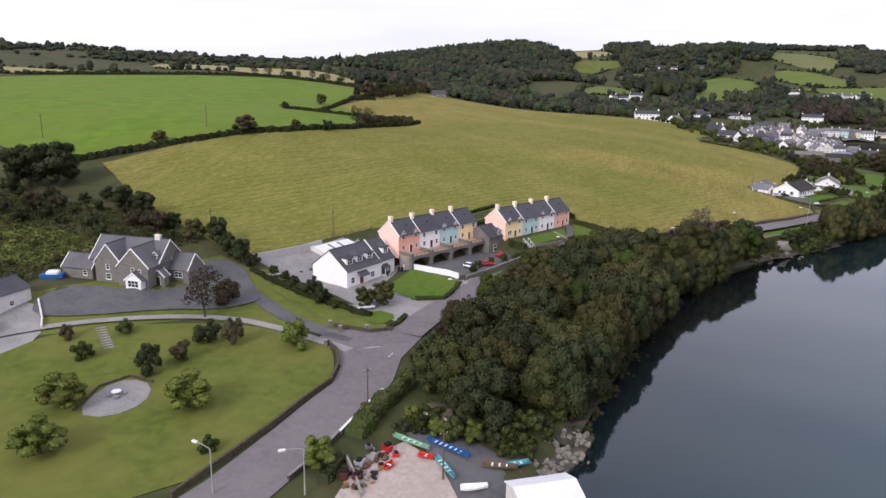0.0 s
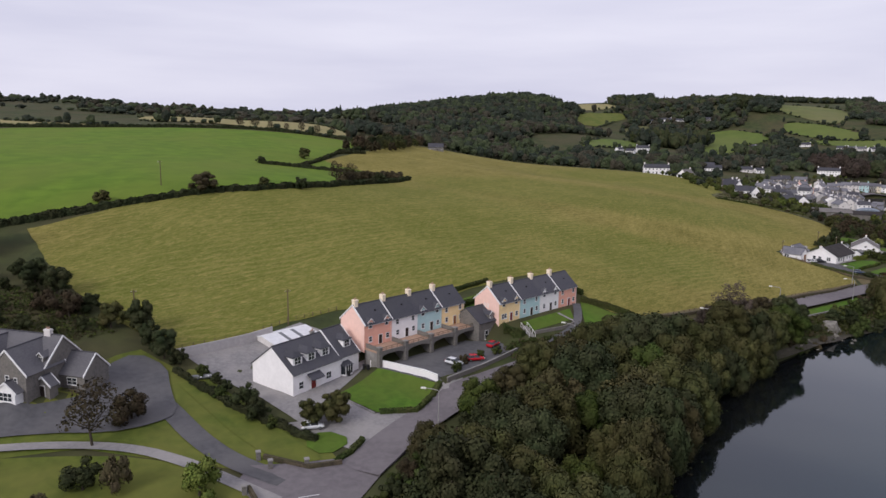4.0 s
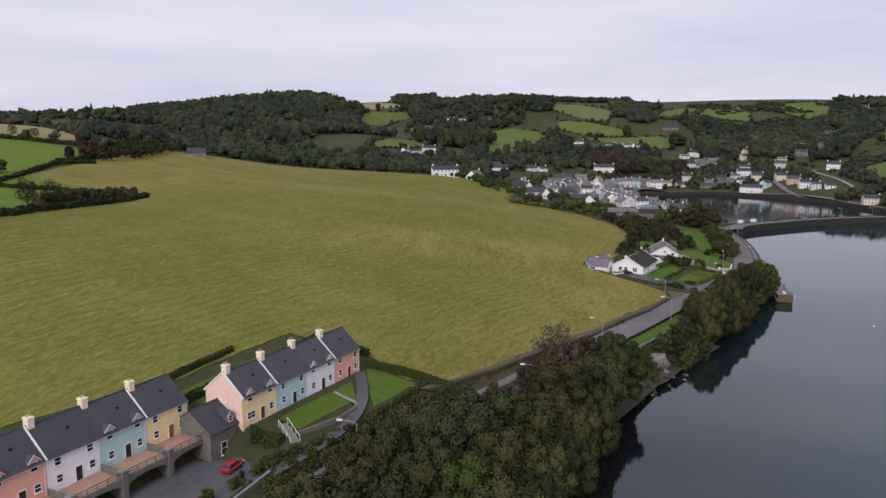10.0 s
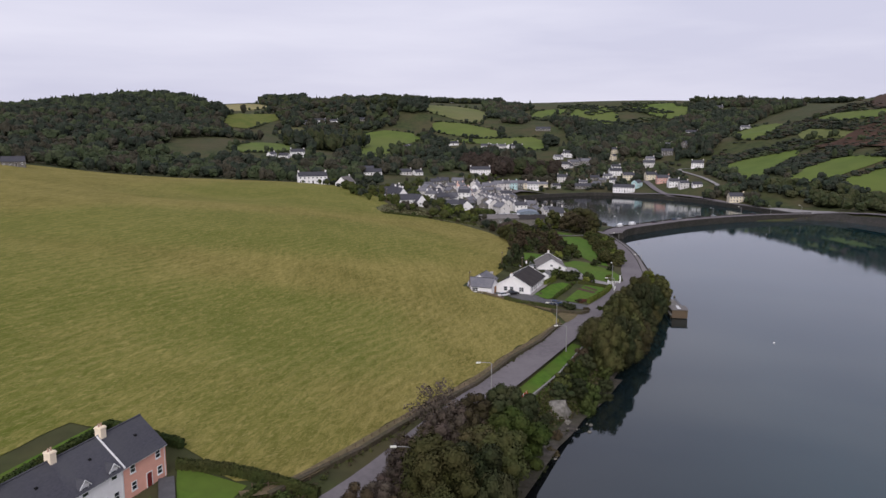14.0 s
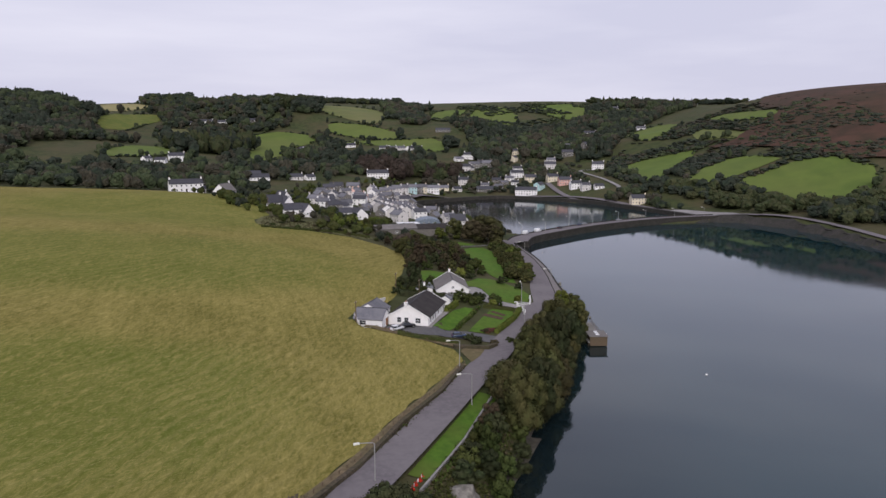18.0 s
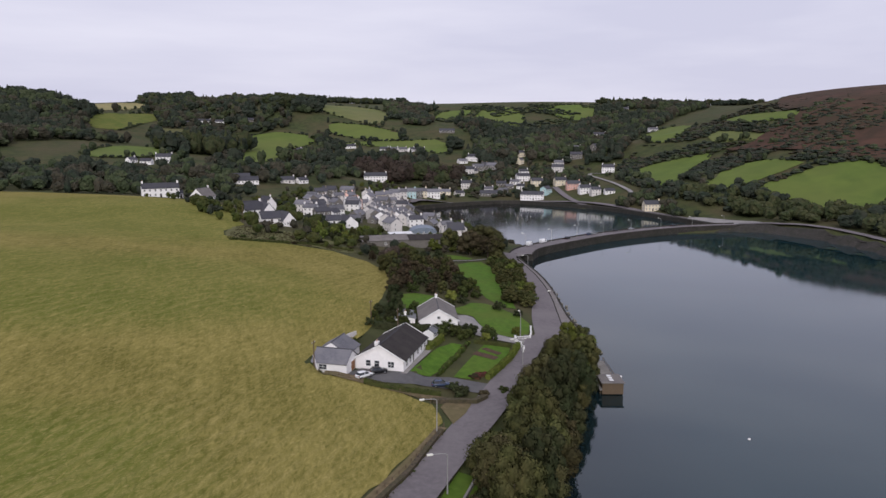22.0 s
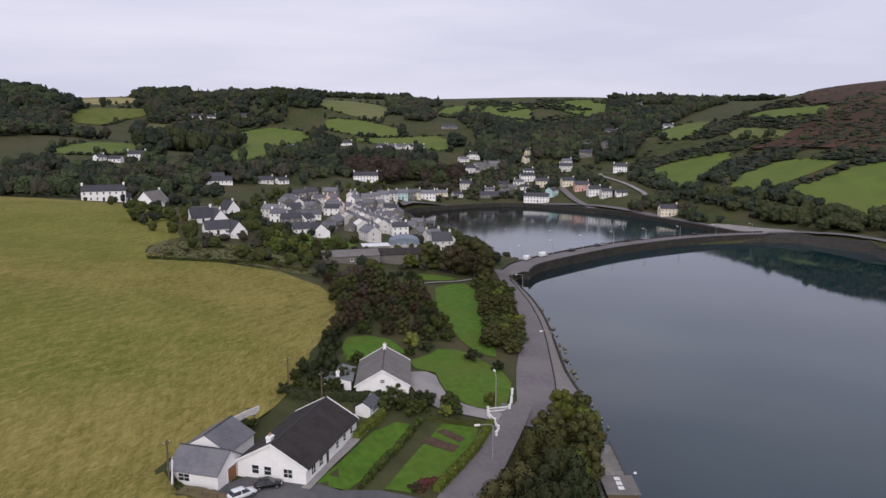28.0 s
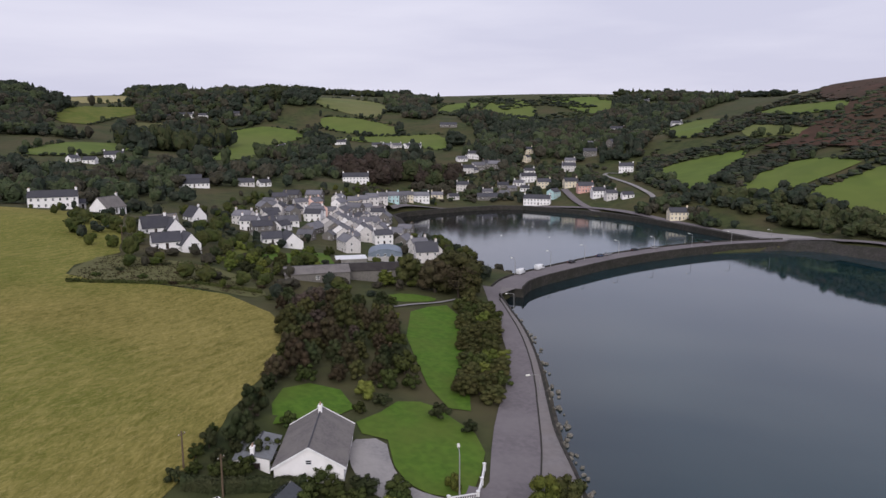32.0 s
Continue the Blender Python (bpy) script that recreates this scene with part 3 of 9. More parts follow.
def box(x0, x1, y0, y1, z0, z1):
    return [(x0, y0, z0), (x1, y0, z0), (x1, y1, z0), (x0, y1, z0), (x0, y0, z1), (x1, y0, z1), (x1, y1, z1), (x0, y1, z1)], BOX_FACES


def join(*solids):
    vs, fs = [], []
    for v, f in solids:
        k = len(vs)
        vs += list(v)
        fs += [tuple(i + k for i in q) for q in f]
    return vs, fs


def rounded_box(x0, x1, y0, y1, z0, z1, r=0.03):
    """A box with chamfered upright and top edges."""
    vs = []
    for z, i in ((z0, 0), (z1 - r, 0), (z1, r)):
        a, b, c, d = x0 + i, x1 - i, y0 + i, y1 - i
        vs += [(a + r, c, z), (b - r, c, z), (b, c + r, z), (b, d - r, z), (b - r, d, z), (a + r, d, z), (a, d - r, z), (a, c + r, z)]
    fs = [tuple(range(7, -1, -1)), tuple(range(16, 24))]
    for k in (0, 8):
        fs += [(k + i, k + (i + 1) % 8, k + 8 + (i + 1) % 8, k + 8 + i) for i in range(8)]
    return vs, fs


def tube(points, radii, sides=8):
    """A round tapered limb along points."""
    vs, fs = [], []
    for i, (p, r) in enumerate(zip(points, radii)):
        p = Vector(p)
        d = Vector(points[min(i + 1, len(points) - 1)]) - Vector(points[max(i - 1, 0)])
        d.normalize()
        u = d.orthogonal().normalized()
        w = d.cross(u)
        vs += [tuple(p + (u * math.cos(a) + w * math.sin(a)) * r) for a in (2 * math.pi * k / sides for k in range(sides))]
        if i:
            k = (i - 1) * sides
            fs += [(k + j, k + (j + 1) % sides, k + sides + (j + 1) % sides, k + sides + j) for j in range(sides)]
    n = len(vs)
    fs += [tuple(range(sides - 1, -1, -1)), tuple(range(n - sides, n))]
    return vs, fs


MESHES = {}


def shared(key, make):
    if key not in MESHES:
        MESHES[key] = make()
    return MESHES[key]


# ---------------- ground, water ----------------
nx, ny = len(XS), len(YS)
core_v = np.stack([GX.ravel(), GY.ravel(), GZ.ravel()], 1)
idx = np.arange(nx * ny).reshape(ny, nx)
quads = np.stack([idx[:-1, :-1].ravel(), idx[:-1, 1:].ravel(), idx[1:, 1:].ravel(), idx[1:, :-1].ravel()], 1)
ground_me = mesh_of("ground", core_v.tolist(), quads.tolist(), M["scrub"], True)
ground_ob = tagged(new("ground", ground_me), "rough scrubby hillside ground of grass, bracken and bramble", "ground", kind="structure")
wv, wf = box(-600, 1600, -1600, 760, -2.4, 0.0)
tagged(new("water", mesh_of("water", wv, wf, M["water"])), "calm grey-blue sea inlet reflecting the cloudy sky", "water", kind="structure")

pond_me = mesh_of("pond_water", [(x, y, 0.012) for x, y in POND], [tuple(range(len(POND)))], M["pond_water"])
tagged(new("pond_water", pond_me), "ruffled grey water of the tidal pond", "water", kind="structure")


def ring_points(ring, step):
    out = []
    for (ax, ay), (bx, by) in zip(ring, ring[1:] + ring[:1]):
        n = max(1, int(math.hypot(bx - ax, by - ay) / step))
        out += [(ax + (bx - ax) * k / n, ay + (by - ay) * k / n) for k in range(n)]
    return out


def smooth_ring(ring, rounds=2):
    for _ in range(rounds):
        ring = [q for (a, b) in zip(ring, ring[1:] + ring[:1]) for q in ((a[0] * .75 + b[0] * .25, a[1] * .75 + b[1] * .25), (a[0] * .25 + b[0] * .75, a[1] * .25 + b[1] * .75))]
    return ring


def patch(name, ring, mat, lift, label, category, soft=2, step=2.5, wobble=0.0, group=""):
    """A sheet of turf or paving that lies on the ground within a ring of corners."""
    ring = smooth_ring(ring, soft) if soft else ring
    rim = ring_points(ring, step)
    if wobble:
        rim = [(x + noise.noise((x * 0.15, y * 0.15, 3)) * wobble, y + noise.noise((x * 0.15, y * 0.15, 9)) * wobble) for x, y in rim]
    px, py = [p[0] for p in rim], [p[1] for p in rim]
    gx = XS[(XS > min(px)) & (XS < max(px))]
    gy = YS[(YS > min(py)) & (YS < max(py))]
    if len(gx) and len(gy):
        ax, ay = np.meshgrid(gx, gy)
        ok = inside(ax, ay, rim) & (edge_distance(ax, ay, rim) > step * 0.3)
        grid = list(zip(ax[ok].tolist(), ay[ok].tolist()))
    else:
        grid = []
    pts = [Vector(p) for p in rim + grid]
    n = len(rim)
    v2, _, tri, *_ = geometry.delaunay_2d_cdt(pts, [], [list(range(n))], 1, 1e-4)
    xy = np.array([(v.x, v.y) for v in v2])
    z = ground(xy[:, 0], xy[:, 1]) + lift
    me = mesh_of(name, np.column_stack([xy, z]).tolist(), tri, mat, True)
    ob = new(name, me)
    return tagged(ob, label, category, group, "structure")


def ribbon(name, line, width, mat, lift, label, category, soft=2, kind="structure", zs=None):
    """A strip of road along a line of middle points, level across."""
    pts = [Vector(p[:2]) for p in line]
    for _ in range(soft):
        q = [pts[0]]
        for a, b in zip(pts, pts[1:]):
            q += [a * .75 + b * .25, a * .25 + b * .75]
        pts = q + [pts[-1]]
    fine = [pts[0]]
    for a, b in zip(pts, pts[1:]):
        n = max(1, int((b - a).length / 2.0))
        fine += [a.lerp(b, k / n) for k in range(1, n + 1)]
    vs, fs = [], []
    for i, p in enumerate(fine):
        d = (fine[min(i + 1, len(fine) - 1)] - fine[max(i - 1, 0)]).normalized()
        s = Vector((d.y, -d.x))
        row = [p + s * (width * (k / 4 - 0.5)) for k in range(5)]
        z = max(float(ground(q.x, q.y)) for q in row)
        z0 = sum(float(ground(q.x, q.y)) for q in row) / 5
        z = z0 * 0.4 + z * 0.6 if zs is None else zs
        vs += [(q.x, q.y, max(z, float(ground(q.x, q.y)) if zs is None else z) + lift) for q in row]
    for i in range(len(fine) - 1):
        for k in range(4):
            a = i * 5 + k
            fs.append((a, a + 1, a + 6, a + 5))
    return tagged(new(name, mesh_of(name, vs, fs, mat, True)), label, category, kind=kind)


MEADOW = ([(46, 186), (55, 184.5), (69, 194.5), (85, 205.5), (104, 218), (120, 230.5), (153.5, 253.5), (156.4, 261.5), (150.5, 272), (140.8, 282.5), (139.8, 287), (144, 292), (153, 299.5), (162, 303.5),
          (169, 310.5), (180, 328), (192, 345), (201, 357), (208, 372), (209.5, 393), (203, 411), (188, 417), (168, 421), (163, 426), (166, 437), (181, 457), (188, 500), (195, 545), (165, 552),
          (150, 570), (110, 622), (60, 640), (0, 596), (-29, 562), (-45, 480), (-68, 372), (-40, 350), (-21, 351), (-45, 300), (-66, 255), (-104, 222), (-123, 200), (-100, 172), (-73, 151.5)] + [ (-61, 142.5),
          (-47, 153.6), (-39, 163.5), (-28, 171), (3, 185), (14, 196), (24, 205), (38, 200)])
patch("meadow", MEADOW, M["meadow"], 0.12, "large mown hay field with yellowish stubble swaths", "field", 0, wobble=0.8)
ribbon("beach", [(14, 62), (22, 78), (35, 104), (51, 136), (71, 163), (87, 175), (114, 197.5), (142, 215), (172, 239), (194, 256)], 3.0, M["shingle"], 0.1, "dark stony shore with seaweed", "shore", 1)
patch("pasture", [(-135, 200), (-104, 225), (-66, 259), (-45, 303), (-22, 352), (-70, 372), (-66, 425), (-50, 480), (-82, 505), (-130, 500), (-204, 487), (-300, 450), (-330, 330), (-240, 250)],
      M["pasture"], 0.2, "bright green sloping pasture on the hilltop", "field", 1, wobble=1.5)
patch("garden_lawn", [(-95, 80), (-86, 96), (-66, 101), (-48, 103), (-36, 98.5), (-30.5, 96), (-28, 90), (-26.8, 82), (-27.2, 77), (-31, 69), (-34.6, 61), (-44, 42), (-70, 38), (-105, 45)],
      M["dry_lawn"], 0.14, "mossy green garden lawn sloping to the road", "lawn", 1)
ribbon("road", [(-14, 102), (-8, 116), (2, 132), (15, 145), (32, 160), (52, 173), (66, 181), (92, 202), (117, 220), (147, 242),
                (175, 262), (203, 285), (210, 291.5)], 7.6, M["asphalt"], 0.16,
       "grey asphalt coast road along the inlet", "road")
patch("verge", [(111, 211.0), (137.4, 230.2), (145.4, 236.4), (148, 233), (140, 226), (115, 206.8)], M["lawn"], 0.2, "green grass verge beside the road", "verge", 0)
patch("road_apron", [(-64, 8), (-40, 46), (-33.3, 60.2), (-29.8, 68.5), (-26.2, 76.5), (-25.8, 84), (-27.6, 91), (-32.5, 96), (-31.5, 102), (-24, 103.5), (-15.5, 106.5), (-12, 110), (-6.6, 109.5), (-10.4, 101), (-14.3, 89), (-15.2, 78.4), (-16.8, 72.7), (-21.8, 60.1), (-27.8, 46.8), (-50, 2)],
      M["asphalt"], 0.2, "wide grey asphalt junction by the garden wall", "road", 0)
patch("rough_lawn", [(-105, 110), (-92, 117), (-66, 142), (-58, 137), (-47, 130), (-20, 109), (-17, 104), (-24, 99), (-36, 101), (-60, 104), (-100, 89)], M["dry_lawn"], 0.07, "mossy grass between the drives", "lawn", 0)
patch("drive_apron", [(-30, 117), (-13, 123.6), (-5.5, 124.6), (-0.5, 135.8), (4, 141), (3, 134), (-6, 118), (-16, 109)], M["gravel"], 0.08, "grey gravel drive round the lawn", "drive", 0)
patch("rough_pasture", [(-160, 152), (-120, 152), (-104, 146), (-93, 138), (-100, 128), (-120, 127), (-160, 132)], M["dry_lawn"], 0.1, "rough green slope behind the stone house", "field", 1, wobble=3.0)
patch("rough_pasture", [(-160, 122), (-120, 122), (-108, 116), (-112, 108), (-160, 100)], M["dry_lawn"], 0.1, "rough green slope beside the farmyard", "field", 1, wobble=3.0)
ribbon("beach", [(92, 175.4), (98, 180.5), (104, 186), (116, 196.6), (124, 202.6)], 3.4, M["pale_shingle"], 0.28, "strip of pale shingle below the trees", "shore", 1)
# ---------------- kit: house parts ----------------
def mesh_multi(name, solids, smooth=False):
    """One mesh from (solid, material) pairs."""
    vs, fs, mi, mats = [], [], [], []
    for (v, f), mat in solids:
        if mat not in mats:
            mats.append(mat)
        k = len(vs)
        vs += list(v)
        fs += [tuple(i + k for i in q) for q in f]
        mi += [mats.index(mat)] * len(f)
    me = bpy.data.meshes.new(name)
    me.from_pydata([tuple(v) for v in vs], [], fs)
    for mat in mats:
        me.materials.append(mat)
    me.polygons.foreach_set("material_index", mi)
    if smooth:
        me.polygons.foreach_set("use_smooth", [True] * len(fs))
    me.update()
    return me


def window_frame(w, h):
    t, d = 0.09, 0.07
    bars = [box(-w / 2, w / 2, -d, 0.02, 0, t), box(-w / 2, w / 2, -d, 0.02, h - t, h), box(-w / 2, -w / 2 + t, -d, 0.02, t, h - t), box(w / 2 - t, w / 2, -d, 0.02, t, h - t),
            box(-w / 2 + t, w / 2 - t, -d * 0.8, 0.02, h * 0.5 - 0.04, h * 0.5 + 0.04)]
    if w > 1.3:
        for k in range(1, int(w / 0.75)):
            x = -w / 2 + w * k / int(w / 0.75)
            bars.append(box(x - 0.04, x + 0.04, -d * 0.8, 0.02, t, h - t))
    return join(*bars)


def window(parent, m, w=1.0, h=1.2, sill=True):
    ob = part("window", shared(("wf", w, h), lambda: mesh_of("window", *window_frame(w, h), M["trim"])), parent, "", m)
    part("pane", shared(("wp", w, h), lambda: mesh_of("pane", *box(-w / 2 + 0.05, w / 2 - 0.05, -0.03, -0.012, 0.05, h - 0.05), M["glass"])), ob)
    if sill:
        part("sill", shared(("ws", w), lambda: mesh_of("sill", *rounded_box(-w / 2 - 0.08, w / 2 + 0.08, -0.16, 0.0, -0.09, -0.005, 0.02), M["trim"])), ob)
    return ob


def door(parent, m, mat, w=0.95, h=2.1):
    def leaf_mesh():
        return mesh_of("door", *join(box(-w / 2, w / 2, -0.05, 0.02, 0, h), box(-w * 0.35, w * 0.35, -0.075, -0.05, 0.25, 0.9), box(-w * 0.35, w * 0.35, -0.075, -0.05, 1.1, h - 0.2)), mat)
    ob = part("door", shared(("dl", w, h, mat.name), leaf_mesh), parent, "", m)
    part("door_frame", shared(("df", w, h), lambda: mesh_of("door_frame", *join(box(-w / 2 - 0.1, -w / 2, -0.09, 0.02, 0, h + 0.1), box(w / 2, w / 2 + 0.1, -0.09, 0.02, 0, h + 0.1),
                                                                                  box(-w / 2, w / 2, -0.09, 0.02, h, h + 0.1)), M["trim"])), ob)
    part("handle", shared(("dh", w), lambda: mesh_of("handle", *box(w * 0.34, w * 0.4, -0.11, -0.05, 1.0, 1.12), M["metal"])), ob)
    return ob


def gable_walls(L, D, eave, rise, foot=1.2):
    x, y = L / 2, D / 2
    vs = []
    for s in (-x, x):
        vs += [(s, -y, -foot), (s, y, -foot), (s, y, eave), (s, 0, eave + rise), (s, -y, eave)]
    return vs, [(0, 1, 2, 3, 4)[::-1], (5, 6, 7, 8, 9), (0, 5, 9, 4)[::1], (1, 2, 7, 6), (4, 9, 8, 3), (3, 8, 7, 2), (0, 1, 6, 5)]


def roof_side(L, D, eave, rise, over=0.35, verge=0.2, t=0.16, sign=-1):
    """One slope of a pitched roof as a slab."""
    y, k = D / 2, rise / (D / 2)
    lo = (sign * (y + over), eave - over * k)
    hi = (0, eave + rise)
    n = Vector((0, sign * rise, D / 2)).normalized() * t
    vs = []
    for x in (-L / 2 - verge, L / 2 + verge):
        vs += [(x, lo[0], lo[1]), (x, hi[0], hi[1]), (x, hi[0], hi[1] + t / math.cos(math.atan(k))), (x, lo[0] + n.y, lo[1] + n.z)]
    f = [(0, 1, 2, 3), (7, 6, 5, 4), (0, 4, 5, 1), (1, 5, 6, 2), (2, 6, 7, 3), (3, 7, 4, 0)]
    return vs, (f if sign < 0 else [q[::-1] for q in f])


def chimney(parent, x, y, z, mat, w=0.95, d=0.6, h=1.3, pots=2):
    ob = part("chimney", shared(("ch", w, d, h, mat.name), lambda: mesh_multi("chimney", [(rounded_box(-w / 2, w / 2, -d / 2, d / 2, -1.4, h, 0.02), mat),
              (rounded_box(-w / 2 - 0.08, w / 2 + 0.08, -d / 2 - 0.08, d / 2 + 0.08, h - 0.28, h - 0.1, 0.03), mat)])), parent, "", pose(x, y, z))
    for k in range(pots):
        px = (k - (pots - 1) / 2) * 0.42
        part("chimney_pot", shared("pot", lambda: mesh_of("chimney_pot", *tube([(0, 0, 0), (0, 0, 0.1), (0, 0, 0.35), (0, 0, 0.4)], [0.14, 0.12, 0.1, 0.13], 8), M["deck"])), ob, "", pose(px, 0, h))
    return ob


def dormer(parent, base, u, D, eave, rise, sill_z, wall, roof, w=1.5, h=1.25, g=0.7, hip=False):
    """A small gabled or hipped dormer standing on the front slope."""
    k = rise / (D / 2)
    y0 = -(D / 2) + max(0.05, (sill_z - eave) / k) - 0.12
    deep = (h + g) / k + 0.3
    vs, fs = [], []
    for y, e in ((0, 0), (deep, 0)):
        vs += [(-w / 2, y, -0.5), (w / 2, y, -0.5), (w / 2, y, h), (0, y, h + (0.02 if hip else g)), (-w / 2, y, h)]
    fs = [(0, 1, 2, 3, 4), (9, 8, 7, 6, 5), (0, 5, 6, 1), (1, 6, 7, 2), (4, 3, 8, 9), (0, 4, 9, 5), (3, 2, 7, 8)]
    ob = part("dormer", shared(("dw", w, h, g, deep, wall.name, hip), lambda: mesh_of("dormer", vs, fs, wall)), parent, "", base @ pose(u, y0, sill_z))

    def lid():
        t, ov = 0.12, 0.2
        if hip:
            o, z = 0.32, h - 0.06
            v = [(-w / 2 - o, -o, z), (w / 2 + o, -o, z), (w / 2 + o, deep + 0.4, z), (-w / 2 - o, deep + 0.4, z)]
            v += [(x, y, z + t) for x, y, z in v] + [(0, w * 0.42, h + g), (0, deep + 0.4, h + g)]
            return mesh_of("dormer_roof", v, [(0, 3, 2, 1), (0, 1, 5, 4), (1, 2, 6, 5), (3, 0, 4, 7), (4, 5, 8), (5, 6, 9, 8), (7, 4, 8, 9), (2, 3, 7, 9, 6)], roof)
        rows = []
        for y in (-ov, deep + 0.4):
            rows += [(-w / 2 - ov, y, h - ov * g / (w / 2)), (0, y, h + g), (w / 2 + ov, y, h - ov * g / (w / 2)), (w / 2 + ov, y, h - ov * g / (w / 2) + t), (0, y, h + g + t * 1.3), (-w / 2 - ov, y, h - ov * g / (w / 2) + t)]
        f = [(0, 1, 4, 5), (1, 2, 3, 4), (11, 10, 7, 6), (10, 9, 8, 7), (5, 4, 10, 11), (4, 3, 9, 10), (0, 6, 7, 1), (1, 7, 8, 2), (2, 8, 9, 3), (0, 5, 11, 6)]
        return mesh_of("dormer_roof", rows, f, roof)
    part("dormer_roof", shared(("dr", w, h, g, deep, roof.name, hip), lid), ob)
    if not hip:
        o, b, s = 0.2, 0.16, g / (w / 2)
        part("bargeboard", shared(("db", w, h, g), lambda: mesh_of("bargeboard", [(x, y, z) for y in (-0.26, -0.2) for x, z in ((-w / 2 - o, h - o * s), (0, h + g), (w / 2 + o, h - o * s), (w / 2 + o, h - o * s + b), (0, h + g + b), (-w / 2 - o, h - o * s + b))],
             [(0, 1, 4, 5), (1, 2, 3, 4), (7, 6, 11, 10), (8, 7, 10, 9), (5, 4, 10, 11), (4, 3, 9, 10), (1, 0, 6, 7), (2, 1, 7, 8), (0, 5, 11, 6), (3, 2, 8, 9)], M["trim"])), ob, "white bargeboard")
    ww, wh = round(w * 0.72, 2), round(h * 0.86, 2)
    part("window", shared(("dwin", ww, wh), lambda: mesh_multi("window", [(window_frame(ww, wh), M["trim"]), (box(-ww / 2 + 0.05, ww / 2 - 0.05, -0.03, -0.012, 0.05, wh - 0.05), M["glass"])])), ob, "", pose(0, 0, 0.12))
    return ob


SIDES = {"front": lambda u, D, L: (u, -D / 2, 0), "back": lambda u, D, L: (-u, D / 2, 180), "left": lambda u, D, L: (-L / 2, -u, -90), "right": lambda u, D, L: (L / 2, u, 90)}


def house(name, label, at, heading, L, D, eave, rise, wall, roof, openings=(), chimneys=(), dormers=(), chimney_mat=None, category="house", group="", root=None, verge=0.2, boards=False,
          chimney_size=(0.95, 0.6, 1.3), dormer_size=(1.5, 1.25, 0.7), foot=1.2, ridge=True):
    """A gabled house, its ridge along local x, its front to local -y. openings: (side, kind, u, z, w, h)."""
    ob = root or thing(name, pose(*at, 0, 0, heading), label, category, group)
    base = Matrix() if root is None else root.matrix_world.inverted() @ pose(*at, 0, 0, heading)

    def put(nm, me, lab=""):
        return part(nm, me, ob, lab, base)
    put("wall", shared(("gw", L, D, eave, rise, wall.name, foot), lambda: mesh_of("wall", *gable_walls(L, D, eave, rise, foot), wall)))
    for s in (-1, 1):
        put("roof_slope", shared(("rs", L, D, eave, rise, roof.name, s, verge), lambda s=s: mesh_of("roof_slope", *roof_side(L, D, eave, rise, 0.35, verge, 0.16, s), roof)))
    if ridge:
        zr = eave + rise + 0.17 / math.cos(math.atan(rise / (D / 2)))
        put("ridge_cap", shared(("rc", L, zr, verge), lambda: mesh_of("ridge_cap", *tube([(-L / 2 - verge, 0, zr), (L / 2 + verge, 0, zr)], [0.13, 0.13], 6), M["slate"])))
    if boards:
        k = rise / (D / 2)
        for s in (-1, 1):
            for e in (-1, 1):
                y0, z0 = s * (D / 2 + 0.4), eave - 0.4 * k
                x = e * (L / 2 + verge)

                def board(s=s, e=e, y0=y0, z0=z0, x=x):
                    vs = [(xx, yy, zz + dz) for xx in (x - 0.09, x + 0.09) for yy, zz in ((y0, z0), (0, eave + rise)) for dz in (-0.05, 0.3)]
                    return mesh_of("bargeboard", vs, [(0, 2, 3, 1), (4, 5, 7, 6), (0, 1, 5, 4), (2, 6, 7, 3), (1, 3, 7, 5), (0, 4, 6, 2)], M["trim"])
                put("bargeboard", shared(("bb", L, D, eave, rise, s, e, verge), board), "white bargeboard")
    for side, kind, u, z, w, h in openings:
        x, y, turn = SIDES[side](u, D, L)
        m = base @ pose(x, y, z, 0, 0, turn)
        if kind == "window":
            window(ob, m, w, h)
        else:
            door(ob, m, M[kind], w, h)
    for c in chimneys:
        u, v = c if isinstance(c, tuple) else (c, 0)
        zc = eave + rise * (1 - abs(v) / (D / 2))
        o = chimney(ob, 0, 0, 0, chimney_mat or wall, *chimney_size)
        o.matrix_local = base @ pose(u, v, zc)
    for u, sz in dormers:
        dormer(ob, base, u, D, eave, rise, sz, wall, roof, *dormer_size)
    return ob


def z_at(x, y):
    return float(ground(x, y))


# ---------------- kit: plants ----------------
PHI = (1 + 5 ** 0.5) / 2
ICO_V = np.array([(-1, PHI, 0), (1, PHI, 0), (-1, -PHI, 0), (1, -PHI, 0), (0, -1, PHI), (0, 1, PHI), (0, -1, -PHI), (0, 1, -PHI), (PHI, 0, -1), (PHI, 0, 1), (-PHI, 0, -1), (-PHI, 0, 1)])
ICO_V = ICO_V / np.linalg.norm(ICO_V[0])
ICO_F = [(0, 11, 5), (0, 5, 1), (0, 1, 7), (0, 7, 10), (0, 10, 11), (1, 5, 9), (5, 11, 4), (11, 10, 2), (10, 7, 6), (7, 1, 8), (3, 9, 4), (3, 4, 2), (3, 2, 6), (3, 6, 8), (3, 8, 9),
         (4, 9, 5), (2, 4, 11), (6, 2, 10), (8, 6, 7), (9, 8, 1)]


